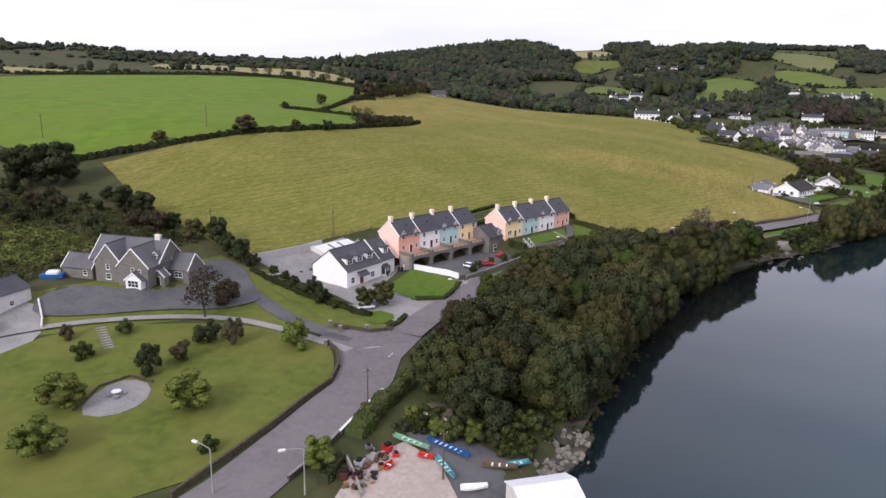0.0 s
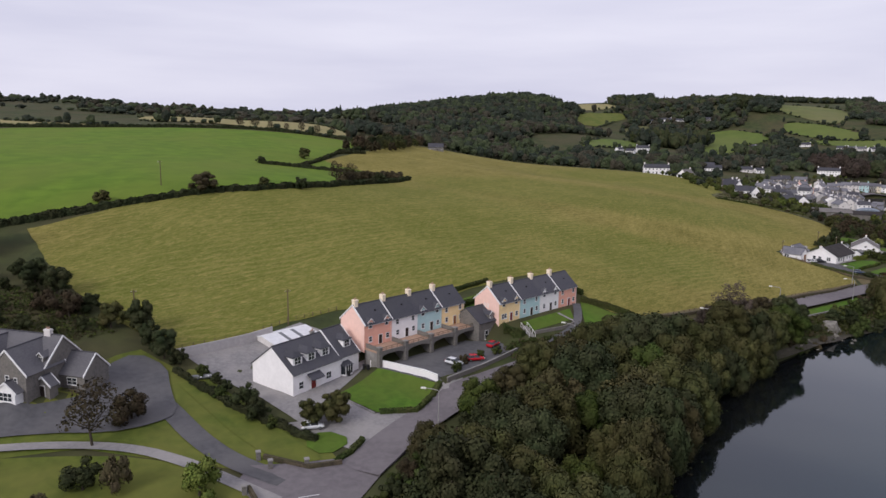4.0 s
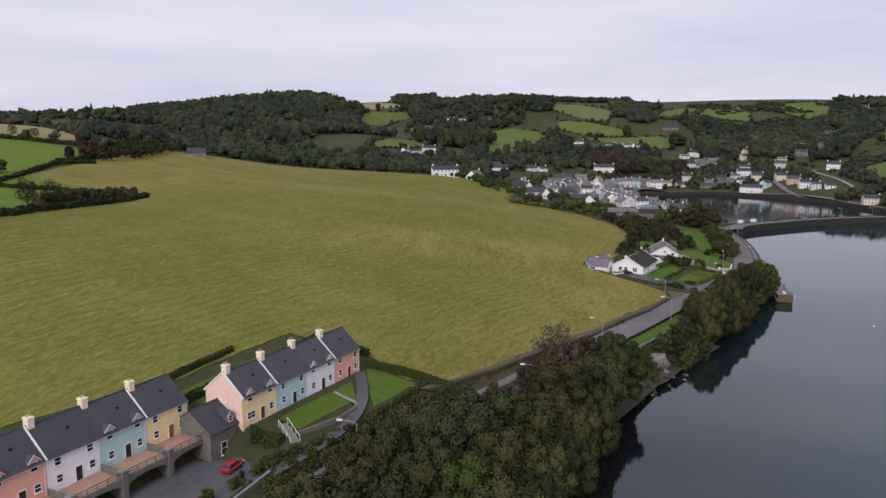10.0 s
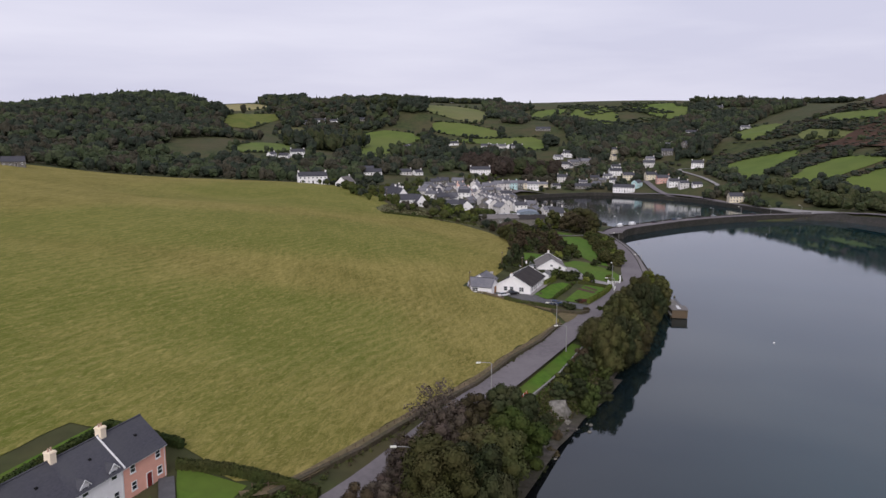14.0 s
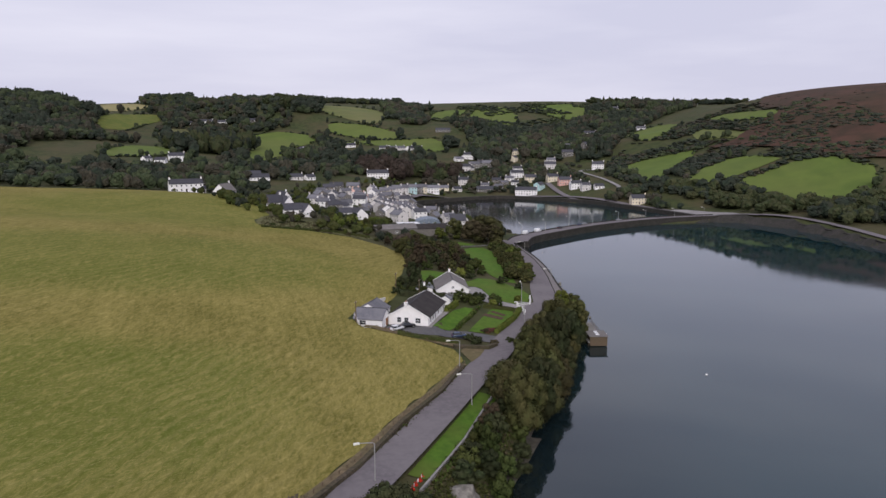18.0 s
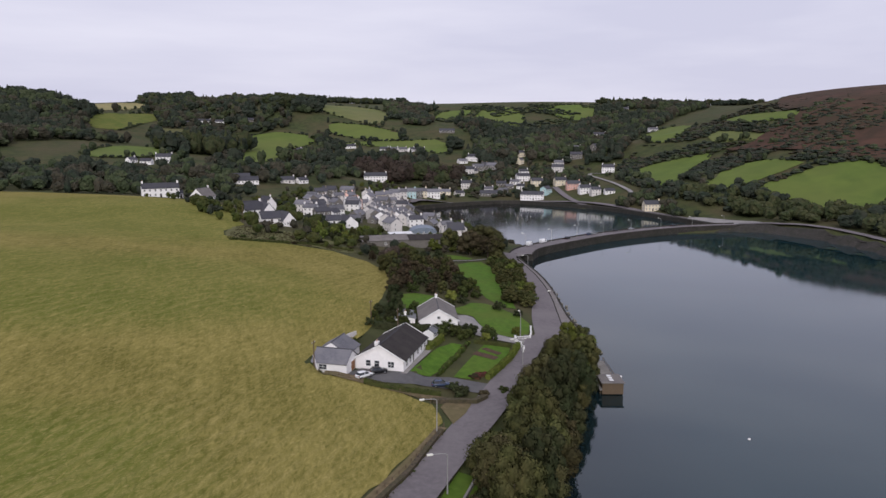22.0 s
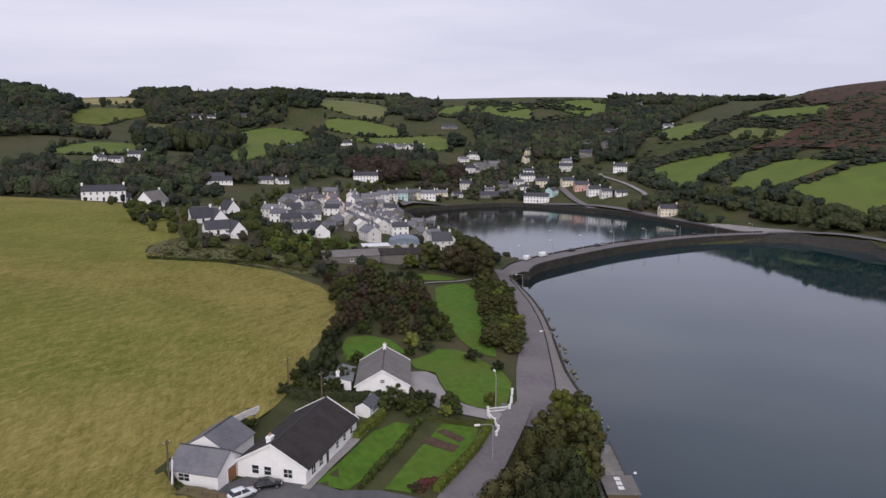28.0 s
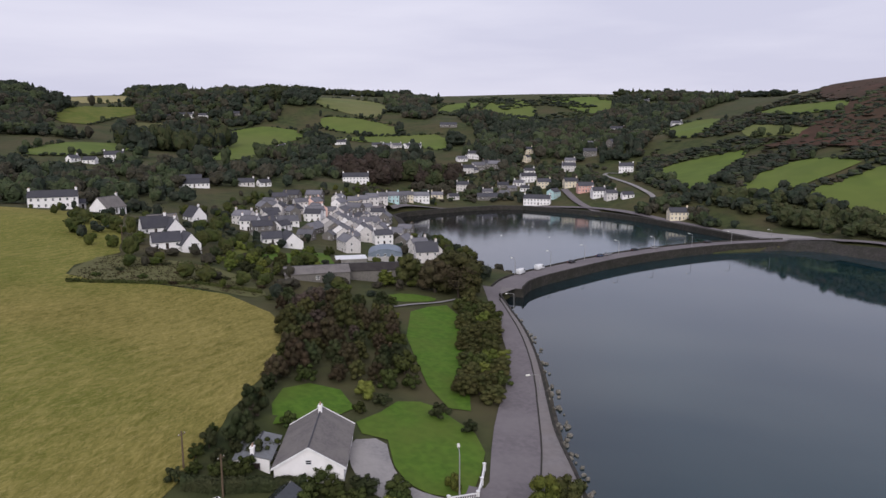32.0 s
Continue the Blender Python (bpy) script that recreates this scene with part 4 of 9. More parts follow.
def finer(v, f):
    v, seen, out = [tuple(p) for p in v], {}, []

    def mid(a, b):
        k = (min(a, b), max(a, b))
        if k not in seen:
            p = (np.array(v[a]) + np.array(v[b]))
            v.append(tuple(p / np.linalg.norm(p)))
            seen[k] = len(v) - 1
        return seen[k]
    for a, b, c in f:
        x, y, z = mid(a, b), mid(b, c), mid(c, a)
        out += [(a, x, z), (x, b, y), (z, y, c), (x, y, z)]
    return np.array(v), out


ICO2_V, ICO2_F = finer(ICO_V, ICO_F)


def leaf_quads(rng, centres, normals, size, spread=0.42):
    """Small leaf sprays as bent quads standing off a crown, all turned outwards."""
    n = len(centres)
    r = rng.normal(size=(n, 3))
    nn = normals + rng.normal(size=(n, 3)) * spread
    nn /= np.linalg.norm(nn, axis=1)[:, None]
    u = np.cross(nn, r)
    u /= np.linalg.norm(u, axis=1)[:, None]
    w = np.cross(nn, u)
    s = size * rng.uniform(0.55, 1.35, (n, 1))
    a = centres - u * s - w * s * 0.35
    b = centres + u * s * 0.2 - w * s * 0.8
    c = centres + u * s + w * s * 0.3
    d = centres - u * s * 0.2 + w * s * 0.8 + nn * s * 0.3
    v = np.stack([a, b, c, d], 1).reshape(-1, 3)
    k = np.arange(n) * 4
    return v, np.stack([k, k + 1, k + 2, k + 3], 1)


def soften(me, normals):
    """Shades the sprays of a crown by the bulge that they sit on."""
    normals = normals / (np.linalg.norm(normals, axis=1)[:, None] + 1e-9)
    me.polygons.foreach_set("use_smooth", np.ones(len(me.polygons), bool))
    me.normals_split_custom_set_from_vertices(normals.tolist())
    return me


def crown_mesh(name, seed, h, r, count, size, mat, low=0.25, lobes=9, core=0.8, flat=1.0):
    """A crown of uneven lobes: leaf sprays through and over a rough dark core, with ragged tips."""
    rng = np.random.default_rng(seed)
    vs, fs, ns = [], [], []
    total = 0
    cs, rs = [], []
    lop, turn = rng.uniform(0.1, 0.28), rng.uniform(0, 6.28)
    for k in range(lobes):
        a = 2 * math.pi * k * 0.382 + rng.uniform(-0.5, 0.5)
        up = low + 0.14 + (0.76 - low) * ((k + rng.uniform(0.1, 0.9)) / lobes)
        reach = math.sqrt(max(0.05, 1 - ((up - 0.38) / 0.60) ** 2))
        out = r * rng.uniform(0.42, 0.80) * reach * (1 + lop * math.cos(a - turn))
        cs.append((math.cos(a) * out, math.sin(a) * out, up * h))
        rs.append(r * rng.uniform(0.20, 0.42) * (0.6 + 0.4 * reach))
    cs.append((rng.uniform(-0.1, 0.1) * r, rng.uniform(-0.1, 0.1) * r, h * 0.48))
    rs.append(r * 0.55)
    cs, rs = np.array(cs), np.array(rs)
    sq = np.array([1, 1, 0.95 * flat])
    for c, q in zip(cs, rs):
        w = ICO_V * (1 + rng.uniform(-0.25, 0.25, (len(ICO_V), 1)))
        v = c + w * q * core * sq
        k = total
        vs.append(v)
        ns.append(ICO_V)
        fs += [(a + k, b + k, d + k) for a, b, d in ICO_F]
        total += len(v)
    pick = rng.choice(len(cs), count, p=rs ** 1.8 / (rs ** 1.8).sum())
    d = rng.normal(size=(count, 3))
    d[:, 2] = d[:, 2] * 0.9 + 0.25
    d /= np.linalg.norm(d, axis=1)[:, None]
    far = rng.uniform(0.72, 1.06, count) + (rng.uniform(0, 1, count) > 0.88) * rng.uniform(0, 0.34, count)
    p = cs[pick] + d * (rs[pick] * far)[:, None] * sq
    ok = np.ones(count, bool)
    for c, q in zip(cs, rs):
        ok &= np.linalg.norm((p - c) / sq, axis=1) > q * 0.70
    v, f = leaf_quads(rng, p[ok], d[ok], size)
    vs.append(v)
    own = np.cross(v[1::4] - v[0::4], v[2::4] - v[0::4])
    own /= np.linalg.norm(own, axis=1)[:, None] + 1e-9
    own *= np.sign((own * d[ok]).sum(1))[:, None]
    ns.append(np.repeat(d[ok] * 0.62 + own * 0.38, 4, axis=0))
    fs += [tuple(q) for q in (f + total).tolist()]
    return soften(mesh_of(name, np.concatenate(vs).tolist(), fs, mat), np.concatenate(ns))


def trunk_mesh(name, seed, h, r, mat, limbs=5):
    rng = np.random.default_rng(seed)
    lean = rng.uniform(-0.05, 0.05, 2) * h
    top = (lean[0], lean[1], h * 0.62)
    solids = [tube([(0, 0, -0.6), (0, 0, 0.15), (lean[0] * .4, lean[1] * .4, h * 0.3), top], [r * 1.6, r * 1.1, r * 0.8, r * 0.3], 7)]
    for k in range(limbs):
        a, t = 2 * math.pi * k / limbs + rng.uniform(-0.4, 0.4), rng.uniform(0.22, 0.5)
        b = (lean[0] * t, lean[1] * t, h * t)
        e = h * rng.uniform(0.18, 0.3)
        m = (b[0] + math.cos(a) * e * 0.5, b[1] + math.sin(a) * e * 0.5, b[2] + e * 0.35)
        q = (b[0] + math.cos(a) * e, b[1] + math.sin(a) * e, b[2] + e * rng.uniform(0.7, 1.1))
        solids.append(tube([b, m, q], [r * 0.5, r * 0.32, r * 0.12], 5))
    return mesh_of(name, *join(*solids), mat, True)


TREE_KINDS = {
    "big_oak": (12, 6.6, 17000, 0.21, "leaf", 0.02, 30), "big_brown": (11, 6.0, 13000, 0.20, "leaf_olive", 0.04, 27), "big_dark": (12, 6.4, 15000, 0.22, "leaf_dark", 0.02, 28), "big_green": (12, 6.2, 16000, 0.21, "leaf_green", 0.03, 28),
    "twiggy": (9, 4.4, 7000, 0.16, "leaf_twig", 0.06, 18),
    "bare": (9.5, 3.6, 1500, 0.15, "leaf_twig", 0.22, 16),
    # height, radius, leaf sprays, spray size, material, lowest crown, lobes
    "oak": (10, 4.6, 8500, 0.20, "leaf", 0.04, 18), "sycamore": (11, 4.2, 8500, 0.20, "leaf_lime", 0.06, 17), "brown": (9.5, 4.2, 7000, 0.19, "leaf_brown", 0.06, 17),
    "dark": (10, 4.4, 8000, 0.20, "leaf_dark", 0.03, 17), "shrub": (3.2, 2.0, 2200, 0.12, "hedge", 0.0, 9), "dark_shrub": (3.6, 2.1, 2200, 0.12, "leaf_dark", 0.0, 9),
    "green_shrub": (3.4, 2.1, 2200, 0.12, "leaf_lime", 0.0, 9), "brown_shrub": (3.4, 2.2, 2200, 0.12, "leaf_brown", 0.0, 9), "sparse": (9, 3.8, 1500, 0.17, "leaf_brown", 0.25, 13)}
TREE_WORDS = {"twiggy": "half-bare tree with dense grey-brown twigs", "big_oak": "large olive-green oak with a broad domed crown", "big_brown": "large oak with a browning domed crown", "big_dark": "large dark evergreen oak over the shore", "big_green": "large mid-green sycamore with a domed crown", "bare": "nearly leafless tree with fine grey-brown twigs",
              "oak": "broad olive-green oak with a dense rounded crown", "sycamore": "leafy mid-green sycamore with a full crown", "brown": "broadleaf tree turning brown in autumn",
              "dark": "dark evergreen tree with a heavy crown", "shrub": "dense green shrub with small leaves", "dark_shrub": "rounded dark green evergreen bush", "green_shrub": "rounded bright green leafy bush",
              "brown_shrub": "rounded bush with reddish-brown leaves", "sparse": "thin half-bare tree with brown leaves"}
tree_rng = random.Random(5)


def tree(kind, x, y, h=None, r=None, name="", label="", group="", z=None):
    H0, R0, count, size, mat, low, lobes = TREE_KINDS[kind]
    v = tree_rng.randrange(4)
    nm = name or ("bush" if "shrub" in kind else "tree")
    h = (h or H0) * tree_rng.uniform(0.92, 1.08)
    s = (r or R0 * h / H0) / R0 * tree_rng.uniform(0.94, 1.06)
    root = thing(nm, pose(x, y, z_at(x, y) if z is None else z, 0, 0, tree_rng.uniform(0, 360)), label or TREE_WORDS[kind], "bush" if "shrub" in kind else "tree", group)
    root.scale = (s, s, h / H0)
    core = 0.12 if kind in ("sparse", "bare") else 0.72
    part("trunk", shared(("tt", kind, v), lambda: trunk_mesh("trunk", 50 + v, H0, R0 * (0.06 if kind == "bare" else 0.045 if kind in ("sparse", "bare") else 0.06), M["bark"], {"sparse": 16, "bare": 30}.get(kind, 5))), root)
    part("crown", shared(("tc", kind, v), lambda: crown_mesh("crown", 90 + v * 7 + len(kind), H0, R0, count, size, M[mat], low, lobes, core)), root)
    return root


def hedge(line, width, height, mat="hedge", label="clipped green garden hedge", name="hedge", size=0.2, density=26, rough=0.12, category="hedge", kind="", base=None):
    """A hedge along a line of corners: a solid core under a shell of leaf sprays."""
    rng = np.random.default_rng(int(abs(line[0][0] * 7 + line[0][1] * 3)))
    vs, fs, total = [], [], 0
    pts = [Vector(p) for p in line]
    x0, y0 = pts[0]
    root = thing(name, pose(x0, y0, z_at(x0, y0)), label, category, kind=kind)
    rows = []
    for a, b in zip(pts, pts[1:]):
        n = max(1, int((b - a).length / 1.2))
        rows += [a.lerp(b, k / n) for k in range(n + (b is pts[-1]))]
    for i, p in enumerate(rows):
        d = (rows[min(i + 1, len(rows) - 1)] - rows[max(i - 1, 0)]).normalized()
        s = Vector((d.y, -d.x))
        hh, ww = height * rng.uniform(1 - rough, 1 + rough), width / 2 * rng.uniform(1 - rough, 1 + rough) * 0.86
        q = p + s * rng.uniform(-rough, rough) * width * 0.5
        z = z_at(q.x, q.y)
        ring = [(q + s * ww, z - 0.3), (q + s * ww * 0.95, z + hh * 0.75), (q + s * ww * 0.4, z + hh * 0.93), (q - s * ww * 0.4, z + hh * 0.93), (q - s * ww * 0.95, z + hh * 0.75), (q - s * ww, z - 0.3)]
        vs.append(np.array([(c.x - x0, c.y - y0, zz - root.location.z) for c, zz in ring]))
        if i:
            k = total - 6
            fs += [(k + j, k + 6 + j, k + 7 + j, k + 1 + j) for j in range(5)]
        total += 6
    fs += [tuple(range(5, -1, -1)), tuple(range(total - 6, total))]
    length = sum((b - a).length for a, b in zip(pts, pts[1:]))
    n = int(min(9000, length * (width + 2 * height) * density))
    core = np.concatenate(vs)
    i = rng.integers(0, len(rows) - 1, n)
    j = rng.integers(0, 5, n)
    u, w = rng.uniform(0, 1, (n, 1)), rng.uniform(0, 1, (n, 1))
    A, B, C, D = core[i * 6 + j], core[i * 6 + j + 1], core[i * 6 + 6 + j], core[i * 6 + 7 + j]
    c = (A * (1 - u) + B * u) * (1 - w) + (C * (1 - u) + D * u) * w
    nrm = np.cross(C - A, B - A)
    nrm /= np.linalg.norm(nrm, axis=1)[:, None] + 1e-9
    mid = core.reshape(-1, 6, 3).mean(1)[i]
    nrm *= np.sign(((c - mid) * nrm).sum(1))[:, None] + 1e-3
    v, f = leaf_quads(rng, c + nrm * rng.uniform(-0.05, 0.25, (n, 1)) * min(1, height), nrm, size)
    vs.append(v)
    fs += [tuple(q) for q in (f + total).tolist()]
    part("foliage", mesh_of("foliage", np.concatenate(vs).tolist(), fs, M[mat]), root)
    return root


def wood(name, label, places, mats, seed, sprays=0, conifers=0.0, kind="stuff"):
    """Many far trees joined in one mesh: rough crowns of several lobes, some of them pointed conifers."""
    rng = np.random.default_rng(seed)
    mats = mats if isinstance(mats, tuple) else (mats,)
    vs, fs, slots, total = [], [], [], 0
    F1, F2 = np.array(ICO_F), np.array(ICO2_F)
    for x, y, h, r in places:
        z = z_at(x, y)
        g = noise.noise((x * 0.012, y * 0.012, seed)) + rng.uniform(-0.35, 0.35)
        slot = 0 if g > 0.04 or len(mats) == 1 else 1 + int(rng.integers(0, len(mats) - 1))
        grow = rng.uniform(0.75, 1.35)
        h, r = h * grow, r * grow
        if rng.uniform() < conifers:
            v = np.array([x, y, z + h * 0.62]) + ICO2_V * (1 + rng.uniform(-0.2, 0.2, (len(ICO2_V), 1))) * np.array([r * 0.55, r * 0.55, h * 0.62])
            v[:, :2] = np.array([x, y]) + (v[:, :2] - np.array([x, y])) * np.clip(1.35 - (v[:, 2:] - z) / h, 0.12, 1.2)
            vs.append(v)
            fs.append(F2 + total)
            slots.append(np.zeros(len(F2), int))
            total += len(v)
            continue
        for k in range(5 if sprays else 4):
            a = rng.uniform(0, 2 * math.pi)
            off = 0 if k == 0 else r * rng.uniform(0.35, 0.7)
            q = r * (0.8 if k == 0 else rng.uniform(0.36, 0.62))
            c = np.array([x + math.cos(a) * off, y + math.sin(a) * off, z + h * (0.56 if k == 0 else rng.uniform(0.35, 0.82))])
            base, F = (ICO2_V, F2) if (k == 0 or sprays) else (ICO_V, F1)
            v = c + base * (1 + rng.uniform(-0.3, 0.3, (len(base), 1))) * np.array([q, q, h * (0.44 if k == 0 else 0.26)])
            vs.append(v)
            fs.append(F + total)
            slots.append(np.full(len(F), slot))
            total += len(v)
        if sprays:
            d = rng.normal(size=(sprays, 3))
            d[:, 2] = np.abs(d[:, 2])
            d /= np.linalg.norm(d, axis=1)[:, None]
            p = np.array([x, y, z + h * 0.58]) + d * np.array([r, r, h * 0.46]) * rng.uniform(0.8, 1.18, (sprays, 1))
            v, f = leaf_quads(rng, p, d, r * 0.13)
            vs.append(v)
            fs.append(f + total)
            slots.append(np.full(len(f), slot))
            total += len(v)
    faces = [tuple(q) for b in fs for q in b.tolist()]
    me = mesh_of(name, np.concatenate(vs).tolist(), faces, M[mats[0]])
    for m in mats[1:]:
        me.materials.append(M[m])
    me.polygons.foreach_set("material_index", np.concatenate(slots).astype(np.int32))
    return tagged(new(name, me), label, "woodland", kind=kind)
# ---------------- the pastel terrace above the road ----------------
def along(a, b):
    h = math.atan2(b[1] - a[1], b[0] - a[0])
    return math.degrees(h), (math.cos(h), math.sin(h)), (-math.sin(h), math.cos(h)), math.hypot(b[0] - a[0], b[1] - a[1])


WIN4 = [("front", "window", -2.4, 3.5, 1.0, 1.25), ("front", "window", 2.5, 3.5, 1.0, 1.25), ("front", "window", -2.3, 0.95, 1.0, 1.25), ("front", "window", 2.7, 0.95, 1.0, 1.25)]
WIN2 = WIN4[2:]


def terrace(a, b, z, rows, group):
    h, d, n, length = along(a, b)
    w = length / len(rows)
    for i, (wall, door_mat, dormers, ends, side_wall, wide, words) in enumerate(rows):
        u = w * (i + 0.5)
        c = (a[0] + d[0] * u + n[0] * 4.2, a[1] + d[1] * u + n[1] * 4.2, z)
        op = list(WIN2 if dormers else WIN4) + [("front", door_mat, 0.6, 0.02, 0.95, 2.1)]
        if wide:
            op[0] = ("front", "window", -2.1, 0.9, 1.9, 1.3)
        if i == 0:
            op += [("left", "window", 0.4, 3.6, 0.6, 0.9), ("left", "window", -0.6, 3.6, 0.6, 0.9)] if wide else []
        ob = house("terraced_house", f"{words} terraced house with slate roof and white sash windows", c, h, round(w - 0.02, 2), 8.4, 5.1, 3.55, M[wall], M["slate"], op,
                   [-w / 2 + 0.75], [(-2.4, 3.95), (2.4, 3.95)] if dormers else [], M["cream"], "house", group, verge=0.02, dormer_size=(1.5, 1.6, 0.75), chimney_size=(0.95, 1.1, 1.4))
        part("roof_vent", shared("roof vent", lambda: mesh_of("roof_vent", *rounded_box(-0.2, 0.2, -0.16, 0.16, -0.1, 0.16, 0.02), M["dark"])), ob, "dark roof vent", pose(0.9, -1.9, 5.1 + 3.55 * (1 - 1.9 / 4.2) + 0.2))
        if side_wall:
            s = -1 if i == 0 else 1
            vs = [(s * (w / 2 + 0.03), y, zz) for y, zz in ((-4.2, -1.2), (4.2, -1.2), (4.2, 5.05), (0, 8.6), (-4.2, 5.05))]
            vs += [(x - s * 0.03, y, zz) for x, y, zz in vs]
            f = [(0, 1, 2, 3, 4), (9, 8, 7, 6, 5)] + [(k, (k + 1) % 5, 5 + (k + 1) % 5, 5 + k) for k in range(5)]
            part("gable_wall", mesh_of("gable_wall", vs, f, M[side_wall]), ob, "pale painted gable wall")
        if ends:
            for s in (-1, 1):
                x = -w / 2
                vs = [(xx, yy, zz + dz) for xx in (x - 0.12, x + 0.12) for yy, zz in ((s * 4.6, 4.75), (0, 8.66)) for dz in (0.05, 0.36)]
                part("coping", mesh_of("coping", vs, [(0, 2, 3, 1), (4, 5, 7, 6), (0, 1, 5, 4), (2, 6, 7, 3), (1, 3, 7, 5), (0, 4, 6, 2)], M["trim"]), ob, "white verge coping")
        part("gutter", shared(("gut", round(w, 2)), lambda: mesh_of("gutter", *tube([(-w / 2, -4.55, 4.83), (w / 2, -4.55, 4.83)], [0.07, 0.07], 6), M["trim"])), ob)
        part("downpipe", shared("dp", lambda: mesh_of("downpipe", *tube([(0, 0, 0), (0, 0, 4.9)], [0.05, 0.05], 6), M["trim"])), ob, "", pose(w / 2 - 0.3, -4.26, 0))


A0, A1 = (-18.0, 145.9), (4.7, 169.2)
B0, B1 = (13.4, 166.9), (36.9, 189.6)
terrace(A0, A1, 12.0, [("pink", "dark_door", True, True, "palepink", False, "salmon pink"), ("white", "dark_door", False, True, "", False, "white"),
                       ("blue", "dark_door", True, False, "", False, "pale blue"), ("yellow", "oak_door", False, True, "yellow", False, "pale yellow")], "terrace over the car park")
terrace(B0, B1, 12.2, [("yellow", "red_door", True, True, "palepink", True, "pale yellow"), ("blue", "dark_door", False, True, "", False, "pale blue"),
                       ("white", "dark_door", True, False, "", False, "white"), ("pink", "red_door", False, True, "pink", False, "salmon pink")], "terrace beside the lawns")

patch("lawn", [(-23, 156), (30, 206), (38, 198), (31, 197.5), (7, 175), (-1, 178), (-21, 158)], M["lawn"], 0.1, "narrow green back gardens of the terrace", "lawn", 0)
hB, dB, nB, lenB = along(B0, B1)
for i in range(5):
    u = lenB * i / 4
    px, py = B0[0] + dB[0] * u + nB[0] * 8.6, B0[1] + dB[1] * u + nB[1] * 8.6
    pf = thing("garden_partition", pose(px, py, 12.1, 0, 0, hB + 90), "weathered wooden panel fence between back gardens", "fence", "back garden fences")
    for k in range(3):
        part("panel", shared("garden panel", lambda: mesh_of("panel", *join(*[box(0.05 + j * 0.17, 0.2 + j * 0.17, -0.03 - 0.02 * (j % 2), 0.0, -0.3, 1.5) for j in range(9)]), M["wood"])), pf, "", pose(k * 1.65, 0, 0))
        part("post", shared("garden post", lambda: mesh_of("post", *box(-0.06, 0.06, -0.06, 0.06, -0.4, 1.65), M["wood"])), pf, "", pose(k * 1.65, 0, 0))
# terrace decks over the open garages
hA, dA, nA, lenA = along(A0, A1)
deck = thing("garage_deck", pose(A0[0], A0[1], 8.4, 0, 0, hA), "raised paved deck on stone piers over open garages", "deck")
for i in range(4):
    u0, u1 = lenA * i / 4, lenA * (i + 1) / 4
    part("deck_slab", mesh_of("deck_slab", *box(u0 + 0.2, u1 - 0.2, -4.7, -0.05, 3.1, 3.52), M["deck"]), deck, "reddish chequered paving")
    n = 10
    vs, fs = [], []
    for k in range(n + 1):
        u = u0 + 0.5 + (u1 - u0 - 1) * k / n
        zz = 2.0 + 0.85 * math.sqrt(max(0, 1 - (2 * k / n - 1) ** 2))
        vs += [(u, -4.95, zz), (u, -4.95, 3.6), (u, -4.6, zz), (u, -4.6, 3.6)]
    for k in range(n):
        a = k * 4
        fs += [(a, a + 4, a + 5, a + 1), (a + 2, a + 3, a + 7, a + 6), (a + 1, a + 5, a + 7, a + 3), (a, a + 2, a + 6, a + 4)]
    part("arch_beam", mesh_of("arch_beam", vs, fs, M["stone"]), deck, "stone arched beam")
    part("back_wall", mesh_of("back_wall", *box(u0 + 0.1, u1 - 0.1, -0.2, -0.06, -0.6, 3.08), M["stone"]), deck)
    for k in range(5):
        u = u0 + 0.9 + (u1 - u0 - 1.8) * k / 4
        part("rail_post", shared("rpost", lambda: mesh_of("rail_post", *box(-0.04, 0.04, -0.04, 0.04, 0, 0.85), M["wood"])), deck, "", pose(u, -4.62, 3.52))
    part("hand_rail", mesh_of("hand_rail", *join(box(u0 + 0.6, u1 - 0.6, -4.67, -4.57, 4.3, 4.4), box(u0 + 0.6, u1 - 0.6, -4.65, -4.59, 3.9, 3.96)), M["wood"]), deck)
for i in range(5):
    u = min(max(lenA * i / 4, 0.45), lenA - 0.45)
    part("pier", shared("gpier", lambda: mesh_multi("pier", [(rounded_box(-0.45, 0.45, -5.15, -4.2, -0.8, 4.5, 0.03), M["stone"]), (rounded_box(-0.52, 0.52, -5.22, -4.13, 4.5, 4.68, 0.03), M["concrete"]),
                                                             (box(-0.15, 0.15, -4.2, -0.1, -0.6, 3.1), M["concrete"])])), deck, "grey stone pier", pose(u, 0, 0))
    part("party_fence", shared("pfence", lambda: mesh_of("party_fence", *box(-0.08, 0.08, -4.2, -0.1, 3.5, 4.5), M["stone"])), deck, "", pose(u, 0, 0))
house("gate_lodge", "low stone link building with slate roof and arched doorway", (8.2, 169.6, 8.5), 45, 8.6, 9.0, 4.6, 2.9, M["stone"], M["slate"],
      [("front", "window", -1.5, 0.1, 1.3, 2.3), ("front", "dark_door", 2.2, 0, 1.4, 2.4)], [], [(0.5, 4.9)], None, "house", verge=0.1)
patch("car_park", [(-14.6, 141.5), (-3, 136.2), (-1, 136), (8.5, 147), (16, 158), (13, 163), (5, 164), (-11.5, 147)], M["tarmac"], 0.13, "grey asphalt car park below the terrace", "car park", 0)
patch("terrace_lawn", [(38.6, 191.3), (47.5, 184.6), (42.1, 179.2), (37.0, 175.4), (37.4, 182), (37.9, 187)], M["lawn"], 0.12, "green side lawn at the end of the terrace", "lawn", 0)
patch("terrace_lawn", [(19.6, 171.0), (34.3, 184.3), (34.4, 178), (25.5, 170.5), (22.6, 168)], M["lawn"], 0.12, "green front lawns below the terrace", "lawn", 0)
